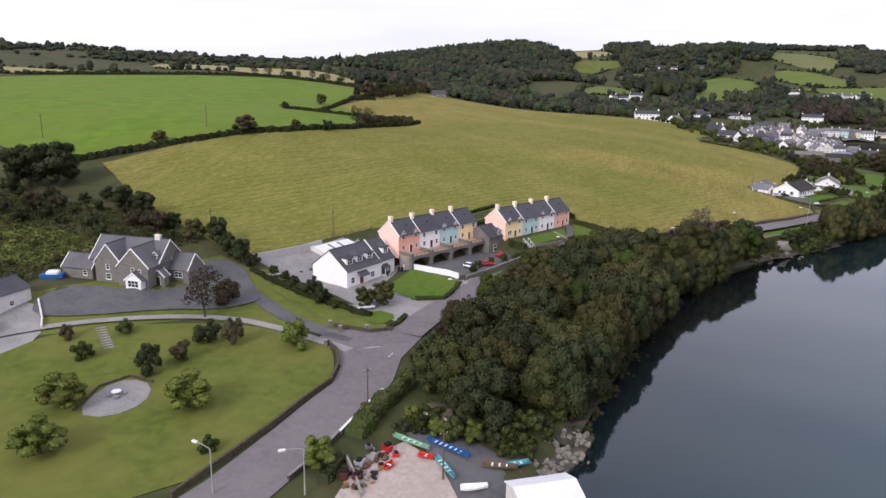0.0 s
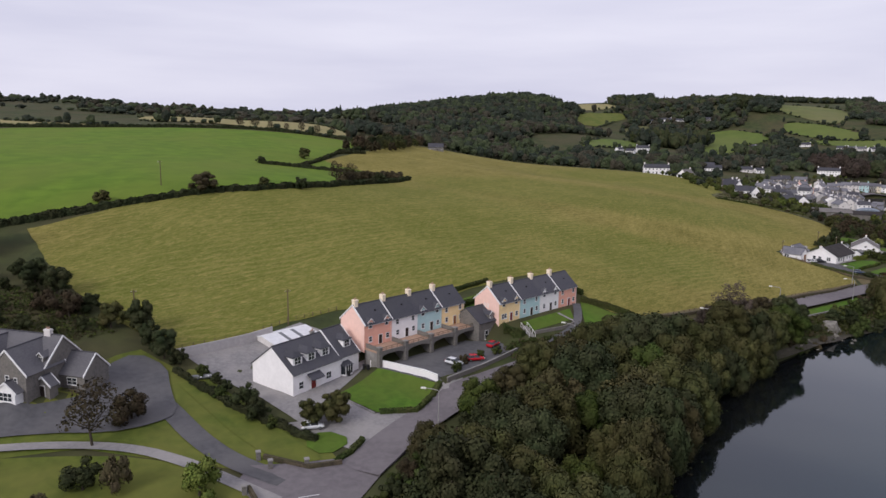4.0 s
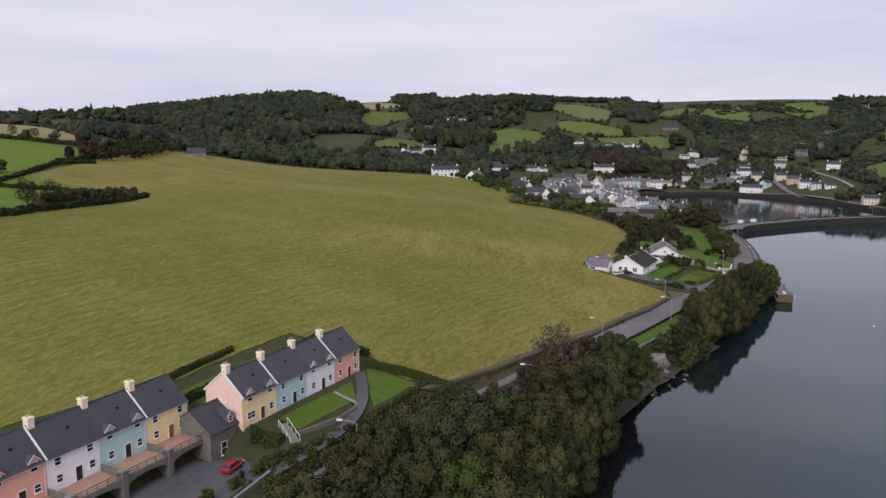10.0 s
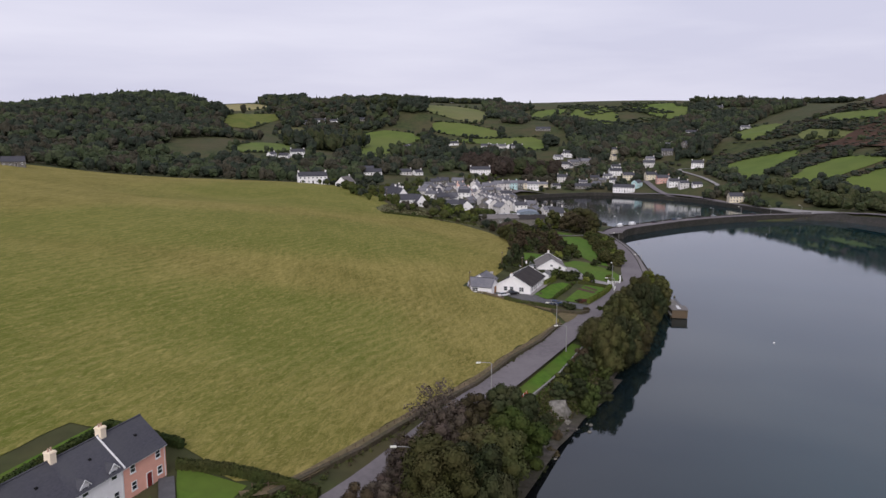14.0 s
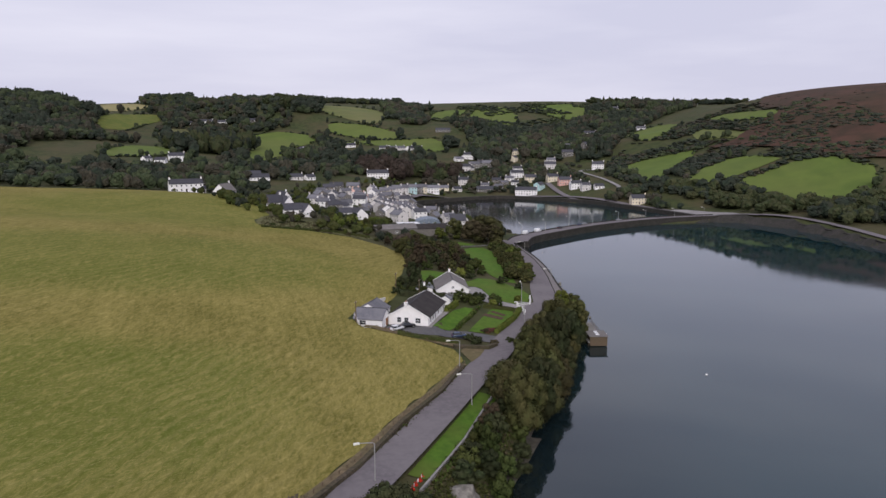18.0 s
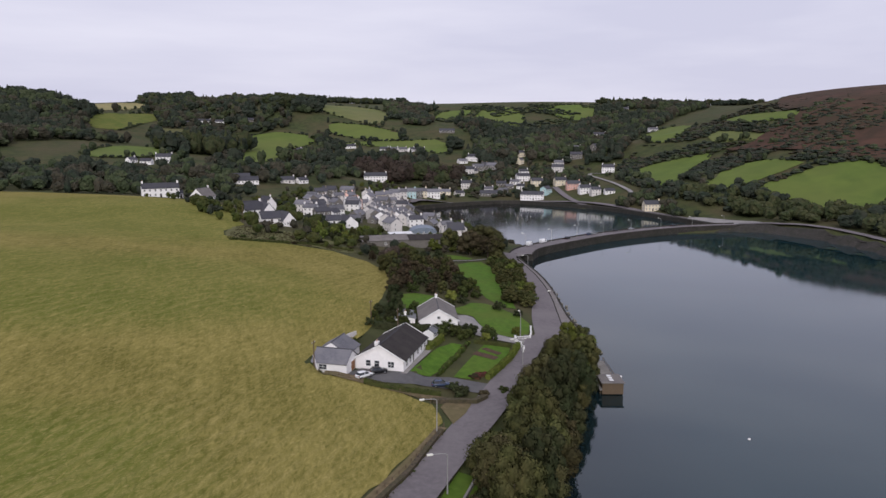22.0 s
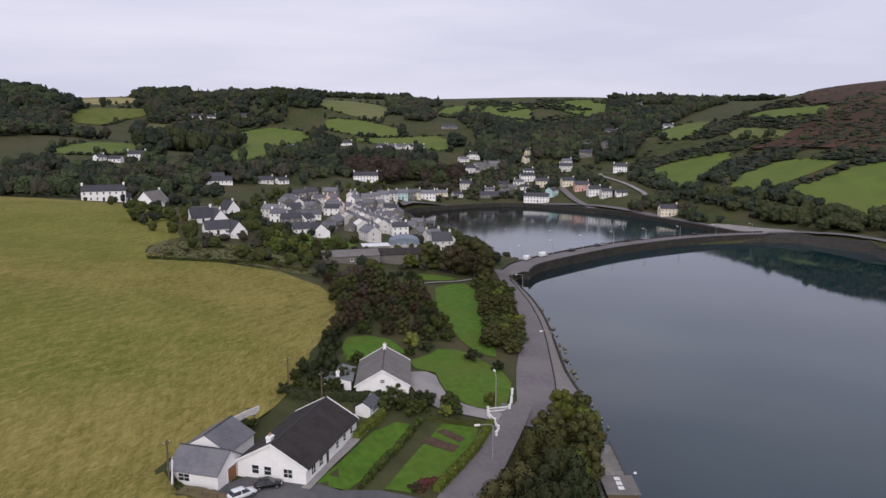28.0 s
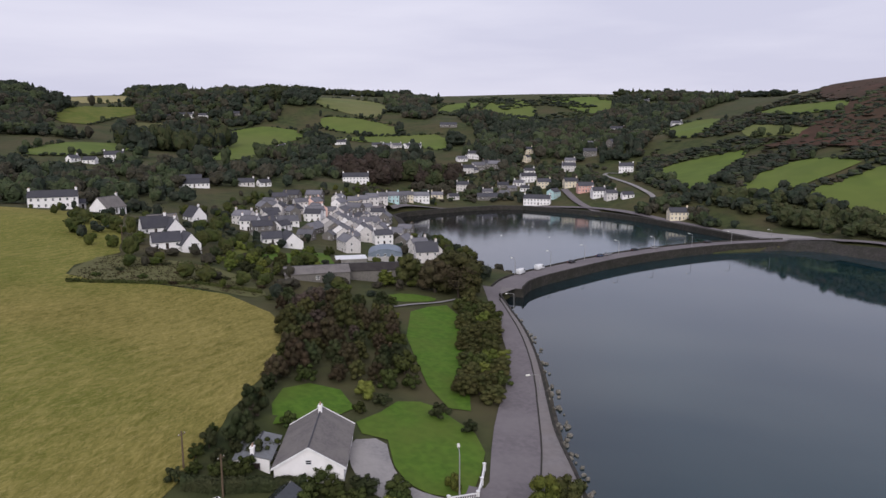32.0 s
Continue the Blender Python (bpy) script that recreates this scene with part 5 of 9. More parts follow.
ribbon("path", [(36.7, 188.5), (36.2, 182), (35, 176), (31.7, 169.6), (26.4, 164), (20.5, 158.8), (14.5, 154.5)], 2.2, M["tarmac"], 0.26, "grey tarmac lane up to the terrace doors", "path")
ribbon("path", [(30.4, 180), (33, 177.4), (35, 175.8)], 0.9, M["gravel"], 0.24, "grey concrete garden path", "path")
hedge([(38.5, 191), (46, 188), (53, 183.5), (57, 180)], 1.6, 1.5)
hedge([(35.2, 171.0), (41.8, 176.6), (50.6, 185.0)], 0.8, 1.0)
hedge([(14.5, 165.6), (17, 165.5), (19.2, 163.8)], 3.4, 1.4, rough=0.35)
hedge([(-28, 160), (-20, 167.5), (-8, 176.5), (2, 186), (12, 196)], 1.2, 1.0, label="dark hedge along the edge of the hay field")
hedge([(4, 177), (18, 191), (30, 203), (40, 196)], 1.3, 1.3, label="dark hedge along the edge of the hay field")

# ---------------- white dormer house ----------------
wh = house("dormer_house", "white rendered dormer house with dark slate roof and red door", (-31.1, 136.9, 7.3), 55, 13.5, 12.0, 4.5, 4.5, M["white"], M["slate"],
           [("front", "window", -4.6, 1.0, 1.3, 1.5), ("front", "red_door", -1.2, 0.1, 1.3, 2.2), ("front", "window", 3.2, 1.0, 1.5, 1.5), ("left", "window", 0.7, 4.7, 0.8, 1.5), ("left", "window", -0.9, 4.7, 0.8, 1.5)],
           [(5.4, 1.0)], [(-4.2, 5.6), (-0.4, 5.6), (3.6, 5.6)], M["concrete"], "house", verge=0.15, dormer_size=(2.5, 1.75, 1.0, True))
house("", "", (-25.3, 144.8, 7.3), 55, 6.0, 11.0, 4.6, 4.8, M["white"], M["slate"], [("front", "window", 0.6, 0.7, 2.2, 1.7)], [], [(0.6, 5.8)], None, root=wh, verge=0.1, dormer_size=(2.3, 1.7, 1.0, True), boards=True)
porch = pose(-31.1, 136.9, 7.3, 0, 0, 55)
part("porch_roof", mesh_of("porch_roof", *join(([(-2.9, -7.6, 2.5), (0.6, -7.6, 2.5), (0.6, -6, 3.4), (-2.9, -6, 3.4), (-2.9, -7.6, 2.65), (0.6, -7.6, 2.65), (0.6, -6, 3.6), (-2.9, -6, 3.6)], BOX_FACES)), M["slate"]), wh)
part("bay_roof", mesh_of("bay_roof", [(6.9, -5.7, 2.6), (10.4, -5.7, 2.6), (9.9, -7.0, 2.55), (7.4, -7.0, 2.55), (7.9, -5.5, 3.6), (9.4, -5.5, 3.6)], [(0, 1, 2, 3)[::-1], (3, 2, 5, 4), (2, 1, 5), (0, 3, 4), (0, 4, 5, 1)], M["slate"]), wh)
part("bay_window", mesh_multi("bay_window", [(([(7.1, -5.6, -0.4), (10.2, -5.6, -0.4), (9.7, -6.8, -0.4), (7.6, -6.8, -0.4), (7.1, -5.6, 0.7), (10.2, -5.6, 0.7), (9.7, -6.8, 0.7), (7.6, -6.8, 0.7)], [(3, 2, 6, 7), (2, 1, 5, 6), (0, 3, 7, 4)]), M["white"]),
                                             (([(7.1, -5.6, 0.7), (10.2, -5.6, 0.7), (9.7, -6.8, 0.7), (7.6, -6.8, 0.7), (7.1, -5.6, 2.6), (10.2, -5.6, 2.6), (9.7, -6.8, 2.6), (7.6, -6.8, 2.6)], [(3, 2, 6, 7), (2, 1, 5, 6), (0, 3, 7, 4)]), M["glass"]),
                                             (join(*[box(x - 0.06, x + 0.06, y - 0.06, y + 0.06, 0.6, 2.7) for x, y in ((7.6, -6.8), (9.7, -6.8), (8.3, -6.82), (9.0, -6.82), (7.2, -5.75), (10.1, -5.75))]), M["trim"])]), wh)
for o in wh.children[-3:]:
    o.matrix_local = Matrix()
shed = house("outbuilding", "long white shed with pale corrugated sheet roof", (-38.3, 157.3, 7.6), 52, 13, 9.5, 3.4, 1.2, M["offwhite"], M["white_tin"], [("left", "dark_door", 0, 0, 2.4, 2.4)], [], [], None, "shed", verge=0.2, ridge=False)
for k in range(2):
    part("rooflight", mesh_of("rooflight", *[([(x0, y, z) for y, z in ((-4.6, 3.47), (-0.4, 4.53)) for x0 in (-2.3 + k * 3.6, -1.3 + k * 3.6)] + [(x0, y, z + 0.14) for y, z in ((-4.6, 3.47), (-0.4, 4.53)) for x0 in (-2.3 + k * 3.6, -1.3 + k * 3.6)]),
                                                [(4, 5, 7, 6), (0, 2, 3, 1), (0, 1, 5, 4), (2, 6, 7, 3), (0, 4, 6, 2), (1, 3, 7, 5)]][:2], M["tin"]), shed, "grey translucent strip")
patch("yard", [(-58, 143), (-47, 152), (-36, 164), (-28, 160), (-17.5, 147), (-19, 140), (-22, 131), (-14, 123), (-9, 121), (-6.5, 118), (-12, 113), (-18, 113), (-27, 118), (-36, 127), (-45, 133)], M["gravel"], 0.12,
      "pale gravel yard round the white house", "yard", 0)
patch("lawn", [(-21.5, 129.5), (-14.6, 142), (-2, 135.2), (-6, 125.2), (-13, 123.2)], M["lawn"], 0.36, "neat green front lawn", "lawn", 0)
hedge([(-1.2, 135.2), (-5.5, 125.4), (-12.5, 123.4)], 1.0, 0.9)
patch("lawn", [(-16, 112.5), (-22, 115.5), (-25, 110), (-20, 106)], M["lawn"], 0.2, "small corner lawn by the entrance", "lawn", 1)
hedge([(-18, 104.5), (-16, 108), (-14.5, 112.5)], 1.0, 0.8)


def wall_along(name, line, base, top, thick, mat, label, category="wall", cap=None, follow=True):
    """A wall along a line of corners that follows the ground."""
    pts = [Vector(p) for p in line]
    fine = [pts[0]]
    for a, b in zip(pts, pts[1:]):
        n = max(1, int((b - a).length / 3))
        fine += [a.lerp(b, k / n) for k in range(1, n + 1)]
    vs, fs, cv = [], [], []
    for i, p in enumerate(fine):
        d = (fine[min(i + 1, len(fine) - 1)] - fine[max(i - 1, 0)]).normalized()
        s = Vector((d.y, -d.x)) * thick / 2
        z = z_at(p.x, p.y) if follow else 0
        vs += [(*(p + s), z + base), (*(p + s), z + top), (*(p - s), z + top), (*(p - s), z + base)]
        s *= 1.2
        cv += [(*(p + s), z + top), (*(p + s), z + top + 0.12), (*(p - s), z + top + 0.12), (*(p - s), z + top)]
        if i:
            k = i * 4 - 4
            fs += [(k + j, k + (j + 1) % 4, k + 4 + (j + 1) % 4, k + 4 + j) for j in range(4)]
    fs += [(3, 2, 1, 0), tuple(range(len(vs) - 4, len(vs)))]
    ob = tagged(new(name, mesh_of(name, vs, fs, mat)), label, category)
    if cap:
        part("coping", mesh_of("coping", cv, fs, cap), ob, "concrete coping")
    return ob


wall_along("white_wall", [(-16.5, 145), (-1.5, 136)], -0.5, 1.5, 0.3, M["white"], "white rendered wall between lawn and car park", cap=M["trim"])
wall_along("yard_wall", [(-57.5, 140), (-45.2, 151.8), (-41, 156.5)], -0.5, 2.3, 0.3, M["grey_wash"], "pale rendered wall at the back of the yard")
wall_along("kerb_wall", [(-21.6, 129.3), (-13.4, 123)], -0.3, 0.35, 0.3, M["concrete"], "low concrete kerb along the lawn")
wall_along("car_park_wall", [(0.5, 136.5), (9, 146), (17, 156)], -0.4, 0.9, 0.35, M["stone"], "low stone wall between car park and road", cap=M["concrete"])

# ---------------- grey stone house ----------------
GH = -14
gh = house("stone_house", "large grey stone house with slate roof and white bargeboards", (-81.5, 125.3, 10.8), GH, 19, 9.5, 5.0, 4.6, M["stone"], M["grey_slate"],
           [("front", "window", -5.8, 3.3, 1.1, 1.3), ("front", "window", 0.3, 3.3, 1.1, 1.3), ("front", "window", -5.8, 0.9, 1.3, 1.4), ("right", "window", 1.5, 3.2, 1, 1.3)], [(6.4, 0)], [(8.2, 5.6)], M["offwhite"], "house",
           verge=0.15, boards=True, chimney_size=(1.4, 0.8, 1.2))


def wing(root, base, u, v, turn, L, D, eave, rise, wall, roof, op, boards=True):
    m = base @ pose(u, v, 0, 0, 0, turn)
    t = m.translation
    house("", "", (t.x, t.y, t.z), math.degrees(m.to_euler().z), L, D, eave, rise, wall, roof, op, [], [], None, root=root, boards=boards, verge=0.12)


gb = gh.matrix_world.copy()
wing(gh, gb, 5.4, -4.5, -90, 9.0, 8.0, 5.0, 4.1, M["stone"], M["grey_slate"], [("right", "window", 0, 3.3, 0.9, 1.3), ("right", "window", 1.8, 3.1, 0.8, 1.2)])
wing(gh, gb, -2.6, -3.4, -90, 8.0, 7.0, 5.0, 4.2, M["stone"], M["grey_slate"], [("right", "window", 0, 3.2, 1.0, 1.3), ("right", "window", 0, 0.8, 1.4, 1.4)])
wing(gh, gb, -12.2, -3.4, 0, 8.5, 6.0, 2.8, 2.6, M["stone"], M["grey_slate"], [("front", "window", 2.2, 0.9, 1.2, 1.3), ("left", "dark_door", 0, 0, 1.2, 2.1)])
wing(gh, gb, 11.6, 2.0, 0, 6.5, 6.5, 2.9, 3.2, M["stone"], M["grey_slate"], [("front", "window", 0.5, 0.8, 2.2, 1.4)])
wing(gh, gb, 6.6, -9.6, -90, 2.4, 4.0, 2.2, 1.6, M["trim"], M["grey_slate"], [("right", "window", 0, 0.5, 2.8, 1.6)])
wing(gh, gb, 9.9, -5.0, -90, 2.0, 3.0, 2.2, 1.4, M["stone"], M["grey_slate"], [("right", "dark_door", 0, 0, 1.0, 2.0)])
patch("forecourt", [(-99, 111), (-95, 101), (-84, 102), (-68, 107.5), (-58, 109), (-52, 113), (-49, 118), (-54, 127), (-58, 136), (-66, 140), (-70, 133), (-66, 122), (-76, 112), (-90, 116)], M["tarmac"], 0.36,
      "dark tarmac forecourt of the stone house", "yard", 1)
ribbon("drive", [(-56, 124), (-50, 118), (-43, 110), (-35, 103), (-25, 98)], 4.2, M["tarmac"], 0.18, "dark tarmac drive to the stone house", "drive")
ribbon("lane", [(-100, 90), (-90, 96.5), (-78, 101), (-64, 104.5), (-52, 105.3), (-42, 102), (-34, 97.5), (-25, 92)], 2.6, M["gravel"], 0.22, "pale gravel lane across the lawn", "lane")
patch("farmyard", [(-118, 70), (-108, 106), (-97, 108), (-93, 101), (-88, 92), (-92, 84), (-100, 72)], M["gravel"], 0.12, "pale concrete farmyard", "yard", 1)
patch("verge", [(-66, 106), (-50, 110), (-41, 105.5), (-36, 101), (-44, 103.5), (-54, 107), (-66, 105.8)], M["dry_lawn"], 0.16, "strip of mossy grass between the drives", "verge", 0)
patch("verge", [(-55, 131), (-47, 123), (-38, 113), (-30, 105.5), (-23, 103.5), (-20, 105.5), (-25, 110), (-36, 122), (-47, 132), (-53, 138)], M["dry_lawn"], 0.16, "sloping strip of rough grass by the drive", "verge", 1)
house("farm_shed", "grey farm shed with dark roof beside the yard", (-106, 103, 8.2), 70, 16, 9, 4.2, 2.2, M["offwhite"], M["slate"], [("right", "dark_door", 0, 0, 2.5, 2.6), ("front", "window", 3, 1.2, 1.2, 1.1)], category="shed")
house("farm_shed", "white farm shed beside the concrete yard", (-103, 90, 6.2), 75, 9, 7, 3.2, 1.6, M["white"], M["slate"], [("front", "dark_door", 1, 0, 2.2, 2.4), ("front", "window", -2.5, 1.0, 1.2, 1.1)], category="shed")
wall_along("garden_wall", [(-43.5, 42), (-34, 60.5), (-30.4, 68.8), (-26.6, 77), (-26.2, 84), (-27.4, 90.5), (-29.8, 94.5)], -0.4, 1.1, 0.5, M["drystone"], "rough stone retaining wall along the road")
wall_along("garden_wall", [(-30, 104.5), (-22, 102), (-17, 104)], -0.4, 0.9, 0.5, M["drystone"], "rough stone wall at the junction")
wall_along("road_wall", [(-28.2, 46.4), (-25, 52.6), (-22.6, 58.5)], -1.5, 0.9, 0.4, M["drystone"], "stone wall beside the coast road", cap=M["concrete"])
wall_along("yard_wall", [(-97, 108), (-92, 100), (-90, 96)], -0.3, 0.9, 0.35, M["offwhite"], "low pale wall between yard and forecourt")
patch("patio", [(-67.5, 64), (-67.3, 73), (-63.5, 77), (-58.5, 74.5), (-57.3, 68), (-61.5, 63)], M["gravel"], 0.2, "grey gravel patio in the lawn", "patio", 1)
wall_along("patio_wall", [(-68.2, 65), (-67.8, 73.5), (-64, 77.6), (-59, 75.5)], -0.2, 0.5, 0.35, M["drystone"], "low curved stone patio wall")

# ---------------- bungalows ----------------
bg = house("bungalow", "white bungalow with brown tiled roof and gravel yard", (161.5, 287.2, 9.2), 42, 20, 11.6, 2.5, 3.2, M["white"], M["brown_tile"],
           [("left", "window", 2.8, 0.7, 1.6, 1.5), ("left", "window", -0.6, 0.7, 1.3, 1.5), ("left", "window", -2.7, 0.7, 1.3, 1.5), ("front", "window", -7.5, 0.6, 1.5, 1.5), ("front", "window", -4.8, 0.6, 1.5, 1.5), ("front", "dark_door", -2.4, 0, 1.0, 2.0),
            ("front", "window", 1.5, 0.7, 1.2, 1.3), ("front", "window", 4.5, 0.7, 1.2, 1.3), ("front", "window", 7.5, 0.7, 1.2, 1.3)], [(-7.6, 1.4)], [], M["white"], "bungalow", verge=0.25, boards=True, chimney_size=(1.1, 0.8, 1.1))
house("", "", (149.8, 293.5, 9.4), 42, 8, 8, 2.5, 2.3, M["white"], M["pale_slate"], [], [], [], None, root=bg, verge=0.05)
house("", "", (146.0, 287.0, 9.2), -48, 8.5, 7.0, 2.5, 2.2, M["white"], M["pale_slate"], [("front", "window", -1.5, 0.8, 2.0, 1.3), ("right", "oak_door", 0.3, 0, 2.3, 2.2)], [], [], None, root=bg, verge=0.15)
patch("yard", [(140, 281), (151, 274.5), (158, 271.5), (167, 266), (171.5, 262.3), (176, 266.8), (168.6, 273), (160, 276.0), (152, 284)], M["tarmac"], 0.14, "dark tarmac yard with parked cars", "yard", 0)
patch("lawn", [(159.2, 276.4), (164.9, 280.4), (171.4, 286.0), (176.4, 289.8), (182.1, 292.1), (184.2, 290.4), (181.5, 287.8), (175.9, 283.0), (169.4, 277.7), (164.0, 274.6)], M["lawn"], 0.14, "bungalow front lawn", "lawn", 0)
patch("lawn", [(169.6, 273.0), (176.9, 278.8), (185.3, 285.1), (191.2, 289.4), (196.4, 285.4), (193.1, 281.5), (185.3, 275.9), (178.6, 271.6), (173.0, 270.6)], M["lawn"], 0.14, "vegetable garden lawn with dug beds", "lawn", 0)
M["soil"] = material("dug_garden_soil", (0.105, 0.066, 0.046), (0.065, 0.043, 0.032), 0.95, 1.6, 9, 0.3, None, 0.8, depth=0.08)
M["heather"] = leaf("red_heather_foliage", (0.120, 0.040, 0.036), (0.070, 0.034, 0.026), (0.090, 0.060, 0.030))
patch("dug_bed", [(182.7, 283.8), (185.4, 285.3), (188.8, 280.4), (186.4, 279.1)], M["soil"], 0.22, "dug brown earth bed", "garden bed", 0)
patch("dug_bed", [(187.5, 286.4), (189.6, 286.9), (191.5, 282.5), (189.5, 281.6)], M["soil"], 0.22, "dug brown earth bed", "garden bed", 0)
hedge([(174.0, 271.0), (176.5, 272.4), (179.0, 272.0)], 2.2, 0.5, "heather", "low mound of red heather at the lawn corner", "heather_bed", 0.14, 40, 0.3, "plants")
hedge([(177.0, 269.6), (183.8, 273.8), (191.4, 278.8), (199.6, 285.6)], 1.5, 1.5, "clipped", size=0.16)
hedge([(188.6, 291.0), (192.4, 288.4), (197.2, 285.6)], 0.9, 1.0, size=0.16)
hedge([(147.2, 274.8), (150.6, 271.6), (155.2, 268.0), (160.6, 264.8)], 1.3, 1.1, label="dark clipped hedge along the yard", size=0.16)
hedge([(171.6, 287.4), (176.0, 291.2), (181.0, 295.2)], 1.5, 1.6, "clipped", size=0.16)
hedge([(167.0, 275.2), (173.4, 280.4), (180.3, 285.7), (187.0, 291.4)], 1.1, 0.8, "leaf_green", rough=0.5, label="mixed flower border with low shrubs", size=0.16)
hedge([(167.2, 307.0), (172.4, 304.6), (178.2, 303.0), (184.0, 301.6)], 2.2, 1.8, "leaf_dark", "dark untrimmed hedge between the bungalows")
ribbon("path", [(157.4, 275.2), (163.4, 280.4), (170.6, 286.3), (174.6, 290.0)], 1.5, M["path"], 0.2, "pale concrete path along the bungalow", "path", 0)
for x, y, h, r in ((182.2, 297.4, 2.6, 2.0), (186.0, 296.4, 3.0, 2.3), (189.4, 294.2, 2.6, 2.0), (184.0, 299.6, 2.4, 1.9), (195.4, 291.6, 3.2, 1.7), (186.6, 301.6, 3.4, 2.0), (165.0, 266.6, 2.2, 2.0), (164.8, 263.0, 2.2, 2.0), (166.2, 264.8, 2.0, 1.7)):
    tree("shrub" if x > 170 else "dark_shrub", x, y, h, r, group="garden shrubs of the bungalows")
for k in range(14):
    u = k / 13
    tree(("shrub", "green_shrub", "brown_shrub")[k % 3], 166.2 + 20 * u + (k % 2) * 0.6, 274.6 + 16 * u, 0.7 + 0.5 * ((k * 5) % 4) / 3, 0.55, group="border plants")


def balustrade(line, words):
    """A low white garden wall: plinth, balusters and rail between square posts."""
    x0, y0 = line[0]
    z0 = z_at(x0, y0)
    root = thing("balustrade", pose(x0, y0, z0), words, "balustrade")
    for x, y in line:
        part("post", shared("balpost", lambda: mesh_multi("post", [(rounded_box(-0.2, 0.2, -0.2, 0.2, -0.4, 1.25, 0.03), M["trim"]), (rounded_box(-0.26, 0.26, -0.26, 0.26, 1.25, 1.36, 0.03), M["trim"])])), root, "", pose(x - x0, y - y0, z_at(x, y) - z0))
    for (ax, ay), (bx, by) in zip(line, line[1:]):
        d = math.hypot(bx - ax, by - ay)
        turn, az, bz = math.degrees(math.atan2(by - ay, bx - ax)), z_at(ax, ay), z_at(bx, by)
        slope = -math.degrees(math.atan2(bz - az, d))
        m = pose(ax - x0, ay - y0, az - z0, 0, 0, turn) @ pose(0, 0, 0, 0, slope, 0)
        part("plinth", mesh_of("plinth", *rounded_box(0.2, d - 0.2, -0.13, 0.13, -0.4, 0.3, 0.02), M["trim"]), root, "", m)
        part("rail", mesh_of("rail", *rounded_box(0.2, d - 0.2, -0.14, 0.14, 0.88, 1.02, 0.03), M["trim"]), root, "", m)
        for k in range(int(d / 0.42)):
            part("baluster", shared("baluster", lambda: mesh_of("baluster", *tube([(0, 0, 0.28), (0, 0, 0.42), (0, 0, 0.6), (0, 0, 0.9)], [0.06, 0.09, 0.05, 0.07], 6), M["trim"])), root, "", m @ pose(0.4 + k * 0.42, 0, 0))
    return root


balustrade([(213.8, 297.0), (210.6, 293.2), (207.6, 290.0), (202.4, 290.4)], "white balustrade wall round the lawn corner")
balustrade([(201.4, 289.0), (200.6, 285.8), (199.4, 283.0), (197.6, 281.2)], "white curved balustrade beside the drive")
house("greenhouse", "small glasshouse against the hedge", (179, 297.5, 8.9), 42, 5, 3, 1.8, 0.9, M["trim"], M["glass"], [("front", "window", 0, 0.4, 3.0, 1.2)], category="greenhouse", verge=0.05, ridge=False)
b2 = house("bungalow", "white gabled bungalow with weathered grey tiled roof", (188.8, 309.3, 8.9), 60, 16, 10.6, 2.5, 3.1, M["white"], M["grey_tile"],
           [("left", "window", 0, 3.0, 1.0, 0.8), ("front", "window", -4.5, 0.8, 1.6, 1.2), ("front", "dark_door", 0, 0, 1, 2.0), ("front", "window", 4, 0.8, 1.6, 1.2)], [(6.3, 0)], [], M["white"], "bungalow", verge=0.25, boards=True)
house("", "", (180.5, 313.5, 8.9), 60, 9, 5.5, 2.4, 0.7, M["white"], M["tin"], [("left", "dark_door", 0.6, 0, 1.4, 2.0)], [(-3.6, 0)], [], M["white"], root=b2, verge=0.05)
patch("lawn", [(200.4, 318.7), (207.1, 321.9), (213, 326.0), (217.6, 325.0), (219.9, 321.6), (219.8, 316.1), (220.4, 309.2), (217.6, 302.0), (212.4, 296.0), (207.6, 291.4), (203.6, 291.4), (200.8, 293.4), (199.0, 297.2), (199.6, 302.6), (202.8, 310.8), (199.4, 314.1)], M["lawn"], 0.2, "bright green bungalow lawn", "lawn", 0)
patch("lawn", [(253.3, 391.2), (262, 395.5), (269.7, 396.5), (265, 379), (257.6, 365.6), (242.6, 345.6), (230.4, 325.5), (225.9, 318.6), (222.0, 320.9), (224.3, 332.8), (230.5, 348.4), (238.6, 367.8)], M["lawn"], 0.16, "long narrow green lawn among trees", "lawn", 0)
patch("lawn", [(186.3, 323.0), (188.4, 329.9), (193.1, 336.8), (199.4, 338.6), (204.2, 334.1), (203.0, 324.7), (196, 321)], M["lawn"], 0.16, "green back lawn behind the bungalow", "lawn", 0)
patch("lawn", [(253, 403), (268, 401.5), (272, 406), (264, 414), (254, 411)], M["lawn"], 0.16, "small green lawn by the stone barn", "lawn", 1)
ribbon("path", [(250, 396.5), (258, 399), (268, 399.4), (278, 403)], 1.4, M["gravel"], 0.3, "pale gravel path across the lawn", "path")
patch("drive", [(195.4, 312.6), (202.6, 311.2), (199.2, 302.8), (198.4, 297.0), (200.4, 293.2), (204.4, 290.0), (206.2, 286.6), (203.6, 284.2), (200.6, 287.4), (196.4, 291.0), (192.6, 295.0), (191.4, 300.6)], M["gravel"], 0.26, "grey paved drive beside the bungalow", "drive", 1)
wall_along("patio_wall", [(184.2, 309.6), (181.4, 312.2)], -0.3, 0.5, 0.2, M["offwhite"], "low pale wall of the bungalow patio")
wall_along("back_wall", [(160, 304), (152, 298.5), (141.5, 289), (140.3, 284)], -0.3, 1.2, 0.25, M["offwhite"], "pale wall behind the bungalow")
